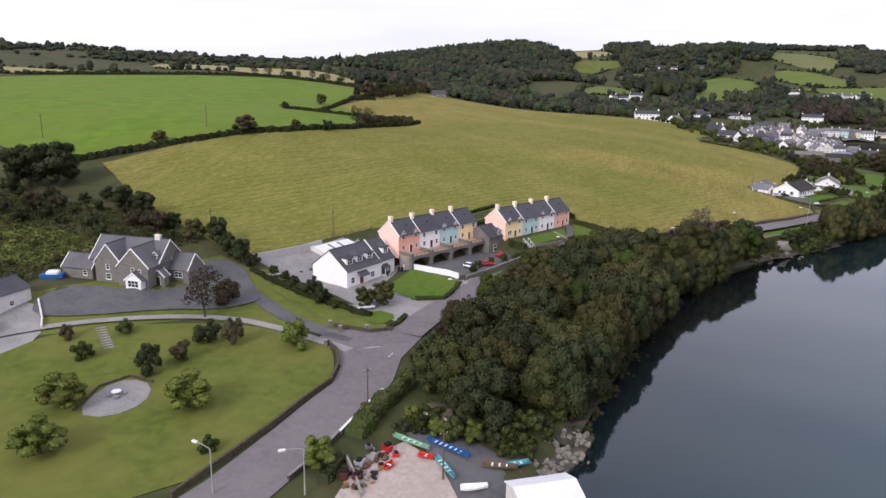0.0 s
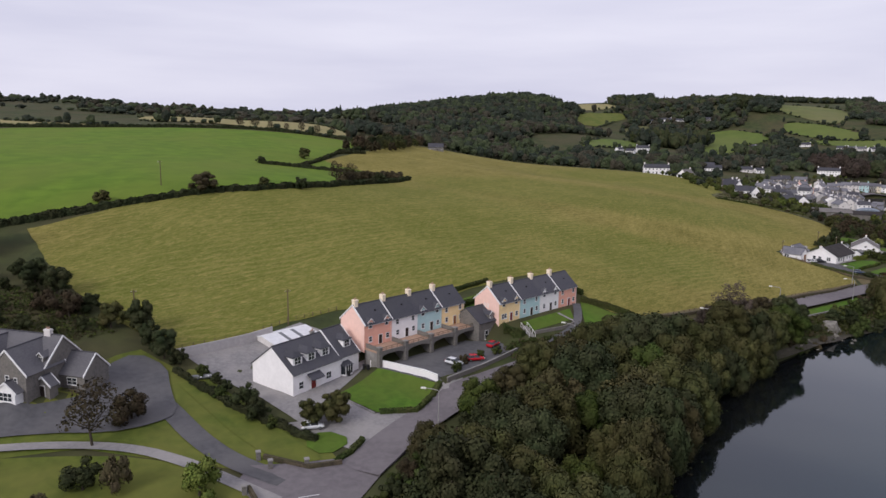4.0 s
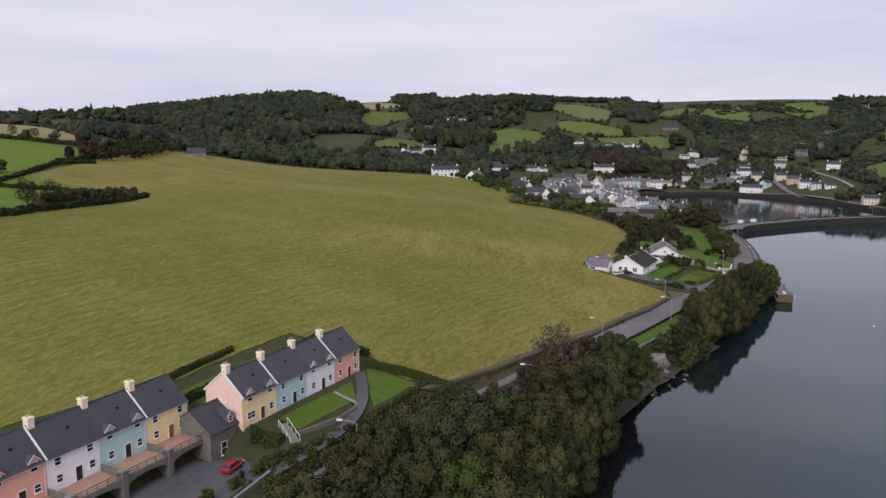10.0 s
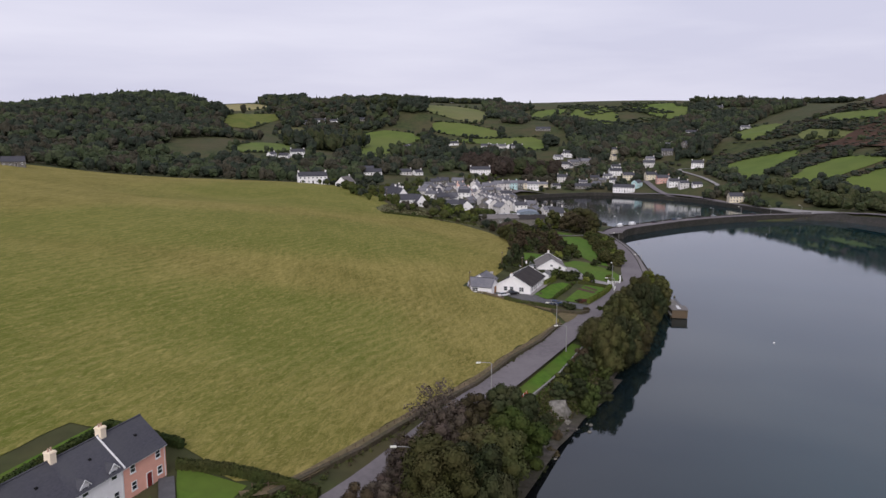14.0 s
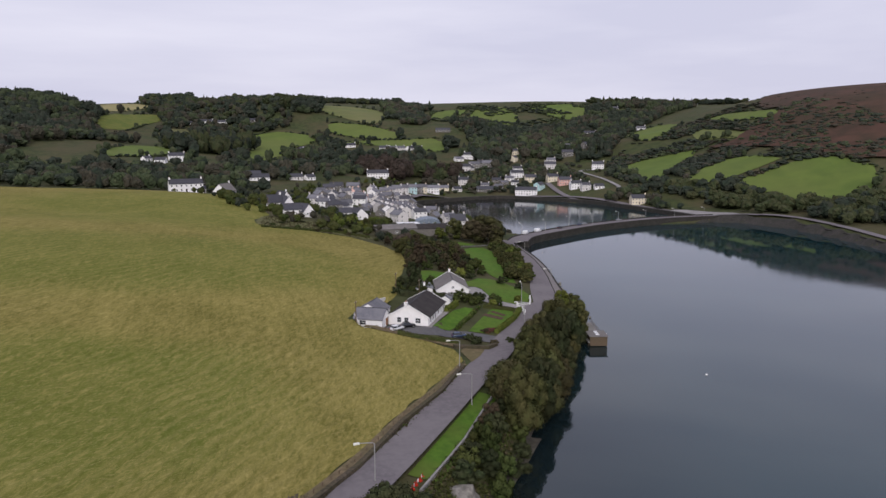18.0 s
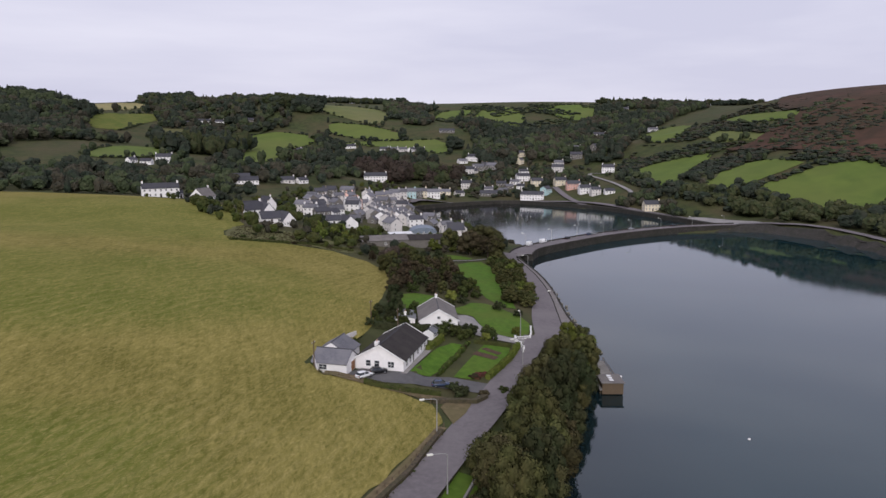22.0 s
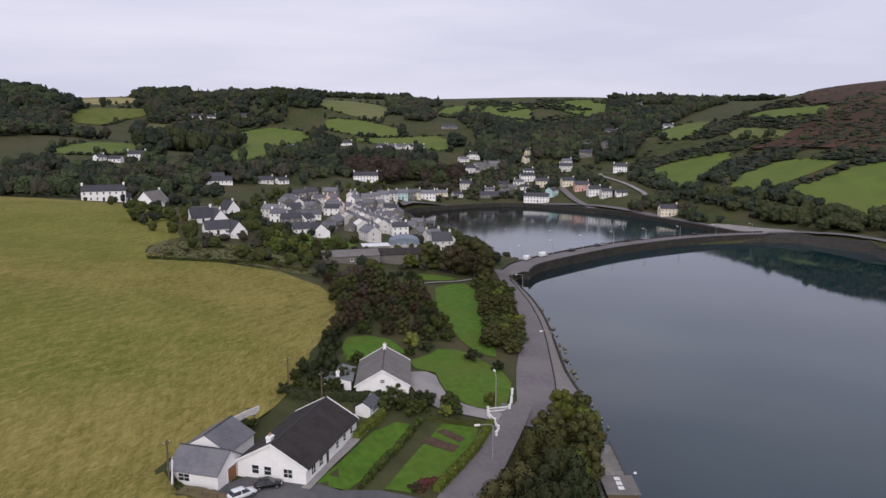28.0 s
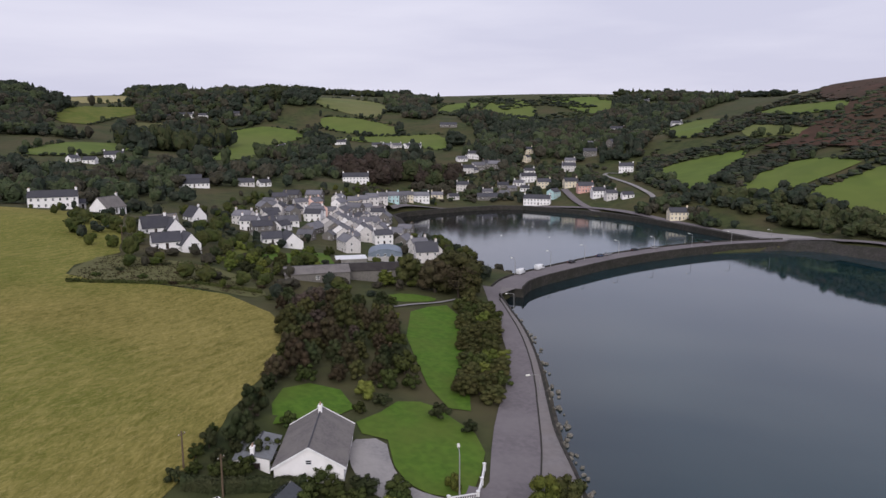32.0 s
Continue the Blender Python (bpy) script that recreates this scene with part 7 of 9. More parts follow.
def car_body(mat):
    prof = [(-2.05, 1.45, 0.38, 0.80), (-1.98, 1.66, 0.28, 0.92), (-1.3, 1.74, 0.25, 0.97), (0.0, 1.76, 0.25, 0.96), (0.9, 1.75, 0.25, 0.95), (1.6, 1.70, 0.26, 0.84), (1.98, 1.56, 0.32, 0.72), (2.08, 1.3, 0.40, 0.62)]
    return mesh_of("body", *loft([car_ring(*q) for q in prof]), mat, True)


def cabin(mat, x0=-1.85, x1=1.05, top0=-1.35, top1=0.25, h=1.46):
    lo, hi, w0, w1 = 0.9, h, 0.80, 0.60
    vs = [(x0, -w0, lo), (x0, w0, lo), (x1, w0, lo), (x1, -w0, lo), (top0, -w1, hi - 0.06), (top0, w1, hi - 0.06), (top1, w1, hi - 0.04), (top1, -w1, hi - 0.04)]
    return mesh_of("window_band", vs, [(0, 1, 5, 4), (1, 2, 6, 5), (2, 3, 7, 6), (3, 0, 4, 7), (4, 5, 6, 7)], mat)


def wheel_parts(root, x, y):
    w = part("wheel", shared("tyre", lambda: mesh_of("tyre", *tube([(0, -0.1, 0), (0, -0.08, 0), (0, 0.08, 0), (0, 0.1, 0)], [0.26, 0.31, 0.31, 0.26], 14), M["tyre"])), root, "", pose(x, y, 0.31))
    part("rim", shared("rim", lambda: mesh_of("rim", *tube([(0, -0.112, 0), (0, 0.112, 0)], [0.19, 0.19], 10), M["metal"])), w)


def car(x, y, turn, colour, words, z=None):
    root = thing("car", pose(x, y, (z_at(x, y) if z is None else z) + 0.16, 0, 0, turn), words, "car", "parked cars")
    part("body", shared(("cb", colour), lambda: car_body(M[colour])), root)
    part("window_band", shared("cw", lambda: cabin(M["glass"])), root, "dark car windows")
    part("roof", shared(("cr", colour), lambda: mesh_of("roof", *loft([car_ring(-1.45, 1.14, 1.37, 1.43, 0.02), car_ring(-1.2, 1.2, 1.38, 1.5, 0.03), car_ring(0.1, 1.18, 1.38, 1.49, 0.03), car_ring(0.32, 1.12, 1.36, 1.42, 0.02)]), M[colour], True)), root)
    for s in (-1, 1):
        part("headlight", shared(("hl", s), lambda s=s: mesh_of("headlight", *box(1.9, 2.04, s * 0.62 - 0.14, s * 0.62 + 0.14, 0.56, 0.72), M["lamp_lens"])), root)
        part("tail_light", shared(("tl", s), lambda s=s: mesh_of("tail_light", *box(-2.05, -1.94, s * 0.66 - 0.1, s * 0.66 + 0.1, 0.62, 0.86), M["tail"])), root)
        part("pillar", shared(("pl", colour, s), lambda s=s: mesh_of("pillar", *tube([(-0.35, s * 0.82, 0.9), (-0.42, s * 0.62, 1.42)], [0.05, 0.05], 5), M[colour])), root)
        for wx in (-1.28, 1.28):
            wheel_parts(root, wx, s * 0.78)
    return root


def van(x, y, turn, z, words):
    root = thing("van", pose(x, y, z, 0, 0, turn), words, "van", "parked vehicles on the causeway")
    part("body", shared("vb", lambda: mesh_of("body", *loft([car_ring(-2.6, 1.8, 0.4, 2.2), car_ring(-2.5, 1.95, 0.32, 2.38), car_ring(0.9, 1.95, 0.32, 2.38), car_ring(1.3, 1.93, 0.32, 2.2), car_ring(2.0, 1.9, 0.32, 1.25), car_ring(2.55, 1.8, 0.35, 1.05), car_ring(2.65, 1.6, 0.45, 0.9)]), M["car_white"], True)), root)
    part("windscreen", shared("vw", lambda: mesh_of("windscreen", [(1.42, -0.8, 2.1), (1.42, 0.8, 2.1), (2.0, 0.82, 1.32), (2.0, -0.82, 1.32)], [(0, 3, 2, 1)], M["glass"])), root)
    for s in (-1, 1):
        part("side_window", shared(("vs", s), lambda s=s: mesh_of("side_window", *box(0.75, 1.5, s * 0.965 - 0.012, s * 0.965 + 0.012, 1.3, 1.95), M["glass"])), root)
        for wx in (-1.7, 1.65):
            wheel_parts(root, wx, s * 0.85)
    return root


car(2.0, 145.6, -35, "car_white", "small white hatchback parked in the car park")
car(6.9, 148.6, 12, "car_red", "red hatchback parked by the low wall")
car(11.6, 159.6, 55, "car_red", "red car parked below the terrace")
car(-24.0, 115.6, 15, "car_white", "white car parked under a small tree")
car(148.6, 277.6, 10, "car_white", "white car parked in front of the bungalow")
car(152.8, 278.6, -15, "car_black", "black car parked in front of the bungalow")
car(163.5, 269.2, -25, "car_blue", "dark blue car behind the hedge")
van(328.5, 431.5, 25, 3.42, "white delivery van on the causeway")
van(341.0, 434.6, 14, 3.42, "white panel van on the causeway")
for x, y, c, w in [(363, 438.5, "car_black", "dark car parked on the causeway"), (385, 443.2, "car_blue", "dark blue car parked on the causeway"), (391, 444.3, "car_silver", "silver car parked on the causeway"),
                   (411, 446.1, "car_black", "dark car parked along the parapet"), (425, 446.0, "car_silver", "grey car parked along the parapet"), (462, 442.6, "car_black", "dark car near the end of the causeway")]:
    car(x, y, 10 if x < 400 else -6, c, w, 3.28)


# ---------------- lamps, poles, fences ----------------
M["lamp_grey"] = material("pale_grey_lamp_paint", (0.33, 0.32, 0.31), (0.25, 0.245, 0.24), 0.6, 3, 4, 0.3, None, 0.05)

def street_lamp(x, y, turn, h=7.0, arm=2.6, z=None):
    root = thing("street_lamp", pose(x, y, z_at(x, y) if z is None else z, 0, 0, turn), "grey steel street lamp with a pale lantern", "street lamp", "street lamps")
    part("pole", shared(("lp", h), lambda: mesh_of("pole", *tube([(0, 0, -0.5), (0, 0, 1.2), (0, 0, 1.25), (0, 0, h)], [0.15, 0.15, 0.11, 0.09], 8), M["lamp_grey"])), root)
    part("arm", shared(("la", h, arm), lambda: mesh_of("arm", *tube([(0, 0, h - 0.15), (0.25, 0, h + 0.15), (arm * 0.5, 0, h + 0.32), (arm, 0, h + 0.4)], [0.08, 0.075, 0.07, 0.06], 6), M["lamp_grey"])), root)
    part("lantern", shared(("ll", h, arm), lambda: mesh_of("lantern", *rounded_box(arm - 0.15, arm + 0.85, -0.22, 0.22, h + 0.28, h + 0.54, 0.06), M["lamp_lens"])), root)
    return root


for x, y, turn in ((-1.2, 120.2, 170), (-38, 43, 150), (-25.3, 43.4, 200), (104.4, 210.2, 165), (149.6, 249.6, 165), (139.6, 231.2, 165), (191.2, 273.8, 165), (204.8, 291.0, 60), (298.0, 397.0, 170), (31, 158.5, 150), (72, 179.5, 160), (246, 321, 165)):
    street_lamp(x, y, turn)
for k in range(8):
    i = k / 7
    street_lamp(325 + i * 165, 434 + 14 * math.sin(math.pi * i) - 6 * i - 3, 100, 6.5, 1.6, 3.42)


def pole(x, y, h=8.5, words="brown wooden telegraph pole with insulators"):
    root = thing("telegraph_pole", pose(x, y, z_at(x, y), 0, 0, 30), words, "telegraph pole", "telegraph poles")
    part("post", shared(("tp", h), lambda: mesh_of("post", *tube([(0, 0, -1), (0, 0, h)], [0.17, 0.12], 8), M["wood"])), root)
    part("crossarm", shared(("ta", h), lambda: mesh_of("crossarm", *box(-0.7, 0.7, -0.05, 0.05, h - 0.6, h - 0.48), M["wood"])), root)
    for u in (-0.55, 0.55):
        part("insulator", shared("tins", lambda: mesh_of("insulator", *tube([(0, 0, 0), (0, 0, 0.16)], [0.04, 0.05], 6), M["trim"])), root, "", pose(u, 0, h - 0.48))
    return root


for x, y, h in ((-38.5, 162.5, 9.0), (-72, 153.5, 8.0), (-18.8, 66.5, 8.0), (-101, 245, 9), (-157, 226, 9), (140.2, 285.5, 7), (172, 303, 6.5), (168.6, 311.9, 6), (183, 464, 8), (-6, 48, 8)):
    pole(x, y, h)


def fence(line, words, gap=2.4, h=1.15):
    pts = [Vector(p) for p in line]
    x0, y0 = pts[0]
    z0 = z_at(x0, y0)
    root = thing("field_fence", pose(x0, y0, z0), words, "fence")
    rows = []
    for a, b in zip(pts, pts[1:]):
        n = max(1, round((b - a).length / gap))
        rows += [a.lerp(b, k / n) for k in range(n)]
    rows.append(pts[-1])
    for p in rows:
        part("post", shared(("fp", h), lambda: mesh_of("post", *box(-0.06, 0.06, -0.06, 0.06, -0.4, h), M["wood"])), root, "", pose(p.x - x0, p.y - y0, z_at(p.x, p.y) - z0, 0, 0, 40))
    for hz in (0.45, 0.95):
        part("wire_rail", mesh_of("wire_rail", *tube([(p.x - x0, p.y - y0, z_at(p.x, p.y) - z0 + hz) for p in rows], [0.025] * len(rows), 4), M["wood"]), root)
    return root


for x, y in ((232, 470), (238, 478), (246, 470), (243, 485), (252, 478), (258, 486), (236, 490), (228, 482), (262, 494), (268, 488)):
    tree(vil.choice(["shrub", "green_shrub", "dark_shrub", "sycamore"]), x, y, vil.uniform(2.5, 4.5), vil.uniform(2.0, 3.0), group="village gardens")
fence([(48, 183.6), (55, 183.2), (69, 193.4), (85, 204.2), (104, 216.6), (120, 229), (137, 240), (152.5, 251.5)], "weathered wooden post and wire fence along the field")
fence([(-60, 143.2), (-46.6, 154.4), (-39, 164), (-28, 171.5)], "wooden post fence behind the white house")
fence([(4, 178.5), (16, 190.5), (27, 200.5), (36, 197)], "wooden fence behind the terrace gardens")
fence([(140.2, 283), (150, 272.8), (156.2, 262)], "wooden post fence beside the bungalow yard")
wall_along("earth_bank", [(50, 181.6), (68, 191.5), (85, 203.0), (104, 215.5), (120, 228), (137, 239), (151, 250.2)], -0.6, 0.75, 0.9, M["drystone"], "earth and stone bank between road and field", "bank")
wall_along("shore_wall", [(110, 205.3), (128, 218), (146, 232.5)], -0.6, 0.8, 0.4, M["concrete"], "low pale wall above the shore")
wall_along("bank", [(157, 262.5), (166, 259.5), (170, 261)], -0.3, 1.0, 1.2, M["drystone"], "stony bank at the field gateway", "bank")

# ---------------- rocks, pier, boats ----------------
for cx, cy, sx, sy, n, big in ((117, 200.5, 4.0, 2.6, 26, 0.55), (106, 190, 5, 3, 14, 0.45), (10.5, 54.5, 2.6, 2.6, 40, 0.55), (14, 59.5, 2.2, 2.6, 45, 0.6), (17, 64.5, 1.8, 2.2, 35, 0.6)):
    for k in range(n):
        x, y, s = cx + rock_rng.normal() * sx * 0.6, cy + rock_rng.normal() * sy * 0.6, big * rock_rng.uniform(0.35, 1.3)
        v = int(rock_rng.integers(0, 5))
        ob = tagged(new("boulder", shared(("rk", v), lambda v=v: rock_mesh(30 + v, M["pale_rock"]))), "pale grey boulder on the shore", "rock", "boulders on the shore")
        ob.matrix_world = pose(x, y, max(z_at(x, y), 0.35 if x < 30 else -0.3) + s * 0.25, rock_rng.uniform(0, 360), rock_rng.uniform(0, 360), 0) @ Matrix.Diagonal((s, s * 0.8, s * 0.65, 1))
cliff = ICO2_V * (1 + np.random.default_rng(8).uniform(-0.2, 0.2, (len(ICO2_V), 1))) * np.array([4.5, 2.6, 2.6])
ob = tagged(new("cliff_rock", mesh_of("cliff_rock", cliff.tolist(), ICO2_F, M["pale_rock"])), "pale exposed rock face above the beach", "rock")
ob.matrix_world = pose(117.5, 204, 2.4, 0, 15, 35)

pier = thing("pier", pose(211, 266, 0, 0, 0, 56), "small timber and concrete jetty with a brown hut", "pier")
part("deck", mesh_of("deck", *rounded_box(-11, 11, -3, 2.6, 1.1, 1.5, 0.05), M["concrete"]), pier)
for k in range(5):
    for yy in (-2.6, 2.2):
        part("pile", shared("pile", lambda: mesh_of("pile", *tube([(0, 0, -3), (0, 0, 1.15)], [0.2, 0.18], 8), M["wood"])), pier, "", pose(-10 + k * 5, yy, 0))
part("hut_wall", mesh_of("hut_wall", *box(-11.2, -5.2, -3.1, 2.0, 0.2, 3.0), M["wood"]), pier, "brown timber hut wall")
part("hut_roof", mesh_of("hut_roof", *rounded_box(-11.5, -4.9, -3.4, 2.3, 3.0, 3.2, 0.04), M["grey_tile"]), pier, "flat felt hut roof")
for k in range(3):
    part("skylight", shared("pskl", lambda: mesh_of("skylight", *rounded_box(-0.5, 0.5, -0.5, 0.5, 0, 0.12, 0.03), M["white_tin"])), pier, "", pose(-9.5 + k * 1.6, -0.5, 3.2))
for k in range(8):
    part("rail_post", shared("prp", lambda: mesh_of("rail_post", *box(-0.05, 0.05, -0.05, 0.05, 0, 1.0), M["wood"])), pier, "", pose(-4 + k * 2.1, -2.8, 1.5))
part("hand_rail", mesh_of("hand_rail", *box(-4.1, 10.8, -2.85, -2.75, 2.4, 2.5), M["wood"]), pier)


def boat_mesh(L, W, H, mat, inner):
    rows, top = [], []
    n = 12
    for i in range(n + 1):
        t = i / n
        w = W / 2 * max(0.04, math.sin(math.pi * min(1, t * 0.62 + 0.30)) ** 0.8 if t > 0.12 else (0.55 + t * 3))
        sheer = H * (1 + 0.35 * (2 * t - 0.9) ** 2)
        x = L * (t - 0.5)
        rows.append([(x, -w, sheer), (x, -w * 0.85, H * 0.45), (x, -w * 0.35, 0.05), (x, w * 0.35, 0.05), (x, w * 0.85, H * 0.45), (x, w, sheer), (x, w * 0.8, sheer), (x, w * 0.6, H * 0.35), (x, -w * 0.6, H * 0.35), (x, -w * 0.8, sheer)])
    return mesh_multi("hull", [(loft(rows), mat)], False)


def boat(x, y, turn, L, W, mat, words, thwarts=3, z=None):
    root = thing("rowing_boat", pose(x, y, (z_at(x, y) if z is None else z) + 0.12, 0, 0, turn), words, "boat", "boats in the yard")
    part("hull", shared(("bh", L, W, mat), lambda: boat_mesh(L, W, 0.55, M[mat], None)), root)
    for k in range(thwarts):
        u = L * ((k + 1) / (thwarts + 1) - 0.5) * 0.8
        part("seat", shared(("bs", W), lambda: mesh_of("seat", *box(-0.13, 0.13, -W * 0.36, W * 0.36, 0.38, 0.43), M["trim"])), root, "white boat seat", pose(u, 0, 0))
    return root


M["boat_blue"], M["boat_teal"], M["boat_red"], M["boat_green"] = paint("blue_boat_paint", (36, 92, 160)), paint("teal_boat_paint", (90, 160, 170)), paint("red_boat_paint", (196, 44, 36)), paint("green_boat_paint", (120, 170, 140))
M["net_red"], M["rust"] = material("dark_red_net", (0.115, 0.032, 0.028), (0.060, 0.026, 0.024), 0.9, 4, 8, 0.3, None, 0.8, depth=0.05), material("rusty_iron", (0.150, 0.062, 0.034), (0.070, 0.040, 0.030), 0.85, 5, 8, 0.3, None, 0.6, depth=0.02)
patch("boatyard", [(-23, 30), (-21, 43), (-18.5, 52), (-12, 57.5), (-6.5, 52), (-4, 44), (-6, 30)], M["pale_sand"], 0.14, "pale gravel boat yard by the shore", "yard", 0)
patch("slipway", [(-12, 60), (-7, 62), (0, 58), (6, 52), (4, 40), (-5, 43), (-7, 53)], M["tarmac"], 0.1, "dark tarmac slipway to the water", "slipway", 0)
boat(-5.2, 56.0, -38, 8.5, 1.3, "boat_blue", "long blue racing rowing boat with white seats", 6)
boat(-11.0, 57.0, -35, 7.0, 1.2, "boat_green", "pale green and white rowing boat", 4)
boat(-5.8, 50.8, -65, 6.5, 1.1, "boat_teal", "slim teal and white rowing boat", 4)
boat(2.6, 51.8, -8, 5.5, 1.7, "wood", "old brown wooden open boat", 3)
boat(5.6, 53.0, 20, 3.6, 1.4, "boat_teal", "small teal dinghy on the slip", 2)
boat(-1.5, 46.0, 10, 4.0, 1.6, "trim", "white dinghy lying in the yard", 2)
boat(-8.6, 53.2, -20, 2.6, 1.3, "boat_red", "small red dinghy in the yard", 1)
boat(-14.0, 50.4, 60, 2.2, 1.2, "boat_red", "small red tender upside by the wall", 1)
for x, y, s, mat, words in ((-14.6, 54.8, 1.3, "car_red", "rusty red winch machine in the yard"), (-13.2, 53.2, 0.9, "boat_red", "red engine housing in the yard"), (-16.5, 52.2, 1.1, "concrete", "grey crate among the yard clutter"), (-15.2, 50.0, 0.9, "oak_door", "orange fish box stack"),
                            (-17.5, 55.0, 0.9, "metal", "grey metal drum in the yard"), (-18.5, 50.5, 1.2, "car_silver", "pale storage box in the yard"), (-20.3, 47.5, 1.4, "net_red", "pile of red fishing gear"), (-18.4, 47.2, 1.2, "net_red", "pile of red fishing gear")):
    root = thing("yard_box", pose(x, y, z_at(x, y) + 0.14, 0, 0, x * 40), words, "box", "boat yard clutter")
    part("body", shared(("yb", s, mat), lambda: mesh_of("body", *rounded_box(-s * 0.6, s * 0.6, -s * 0.4, s * 0.4, 0, s * 0.7, 0.06), M[mat])), root)
    part("lid", shared(("yl", s, mat), lambda: mesh_of("lid", *rounded_box(-s * 0.35, s * 0.3, -s * 0.42, s * 0.42, s * 0.7, s * 1.0, 0.08), M["dark"] if mat != "concrete" else M["concrete"])), root)
wall_along("yard_wall", [(-20.6, 52), (-18.6, 47), (-17.4, 43)], -0.4, 0.9, 0.3, M["concrete"], "grey block wall in the boat yard")
house("yard_store", "small pale block store with mossy flat roof", (-6.5, 64.5, z_at(-6.5, 64.5)), -30, 4.5, 3.2, 2.2, 0.4, M["cream"], M["drystone"], [("front", "dark_door", 0, 0, 0.9, 1.9)], category="shed", verge=0.1, ridge=False)
house("slip_shed", "shed with a white sheet roof on the slip", (8, 42.5, 2.2), 15, 9, 6, 2.6, 1.0, M["offwhite"], M["white_tin"], [("front", "dark_door", 0, 0, 2.0, 2.2)], category="shed", ridge=False)
# heaps of gear along the yard wall
gear_rng = random.Random(8)
for k in range(46):
    gx, gy = -20.6 + gear_rng.uniform(0, 4.2) + k * 0.06, 44.5 + k * 0.22 + gear_rng.uniform(-0.6, 0.6)
    gs = gear_rng.uniform(0.35, 0.85)
    kind_mat, kind_word = gear_rng.choice((("net_red", "dark red fishing net heap"), ("tyre", "black tyre and rope heap"), ("metal", "grey steel scrap"), ("wood", "broken timber"), ("concrete", "pale plastic tub"), ("rust", "rusty engine part"), ("oak_door", "orange rope coil")))
    heap = ICO2_V * (1 + np.random.default_rng(300 + k % 7).uniform(-0.35, 0.35, (len(ICO2_V), 1))) * np.array([0.7, 0.5, 0.42])
    ob = tagged(new("scrap", shared(("scrap", kind_mat, k % 7), lambda: mesh_of("scrap", heap.tolist(), ICO2_F, M[kind_mat]))), kind_word + " in the boat yard", "scrap", "boat yard clutter")
    ob.matrix_world = pose(gx, gy, z_at(gx, gy) + 0.14 + gs * 0.22, 0, 0, gear_rng.uniform(0, 360)) @ Matrix.Diagonal((gs * 1.3, gs, gs, 1))
# mooring buoys
for x, y in ((209.7, 222.8), (217, 264.5), (420, 520), (440, 560), (400, 540)):
    root = thing("buoy", pose(x, y, 0), "small white round mooring buoy", "buoy", "mooring buoys")
    part("float", shared("buoyf", lambda: mesh_of("float", (ICO2_V * 0.32).tolist(), ICO2_F, M["trim"], True)), root)
    part("ring", shared("buoyr", lambda: mesh_of("ring", *tube([(0, 0, 0.25), (0, 0, 0.5)], [0.05, 0.03], 6), M["metal"])), root)
# garden furniture, steps, bins
tb = thing("garden_table", pose(-63.4, 70.6, z_at(-63.4, 70.6) + 0.2), "round pale stone garden table on the patio", "table")
part("top", mesh_of("top", *tube([(0, 0, 0.72), (0, 0, 0.82)], [0.85, 0.85], 16), M["trim"]), tb)
part("pedestal", mesh_of("pedestal", *tube([(0, 0, 0), (0, 0, 0.1), (0, 0, 0.72)], [0.4, 0.18, 0.16], 10), M["concrete"]), tb)
for k in range(4):
    a = k * math.pi / 2 + 0.4
    st = thing("garden_stool", pose(-63.4 + 1.4 * math.cos(a), 70.6 + 1.4 * math.sin(a), z_at(-63.4, 70.6) + 0.2, 0, 0, math.degrees(a)), "low curved stone stool beside the table", "stool", "stools round the patio table")
    part("seat", shared("stool", lambda: mesh_of("seat", *rounded_box(-0.22, 0.22, -0.5, 0.5, 0.3, 0.45, 0.04), M["concrete"])), st)
    part("foot", shared("stoolf", lambda: mesh_of("foot", *box(-0.15, 0.15, -0.3, 0.3, 0, 0.3), M["concrete"])), st)
sp = thing("garden_steps", pose(-75.5, 93, 0, 0, 0, -57), "flight of pale stone steps down the lawn", "steps")
for k in range(9):
    u = -5 + k * 1.25
    q = sp.matrix_world @ Vector((u, 0, 0))
    part("step", shared("gstep", lambda: mesh_of("step", *rounded_box(-0.32, 0.32, -1.0, 1.0, -0.3, 0.14, 0.03), M["concrete"])), sp, "", pose(u, 0, z_at(q.x, q.y) + 0.14))
for x, y in ((-17.8, 143.2), (-16.8, 142.3), (-20.6, 139.5), (12.9, 156.5)):
    wb = thing("wheelie_bin", pose(x, y, z_at(x, y) + 0.13, 0, 0, x * 30), "dark plastic wheelie bin by the wall", "bin", "wheelie bins")
    part("body", shared("binb", lambda: mesh_of("body", *loft([[(-0.24, -0.28, 0.05), (0.24, -0.28, 0.05), (0.24, 0.28, 0.05), (-0.24, 0.28, 0.05)], [(-0.29, -0.36, 1.0), (0.29, -0.36, 1.0), (0.29, 0.36, 1.0), (-0.29, 0.36, 1.0)]]), M["tyre"])), wb)
    part("lid", shared("binl", lambda: mesh_of("lid", *rounded_box(-0.31, 0.31, -0.4, 0.38, 1.0, 1.1, 0.04), M["tyre"])), wb)
bt = thing("skip_trailer", pose(-100.5, 121, 10.6, 0, 0, 10), "blue covered trailer beside the stone house", "trailer")
part("bed", mesh_of("bed", *rounded_box(-2.6, 2.6, -1.1, 1.1, 0.5, 1.5, 0.08), M["boat_blue"]), bt)
part("cover", mesh_of("cover", *rounded_box(-1.2, 1.8, -1.0, 1.0, 1.5, 2.3, 0.3), M["white_tin"]), bt)
for u in (-1, 1):
    wheel_parts(bt, u, -1.05)
    wheel_parts(bt, u, 1.05)
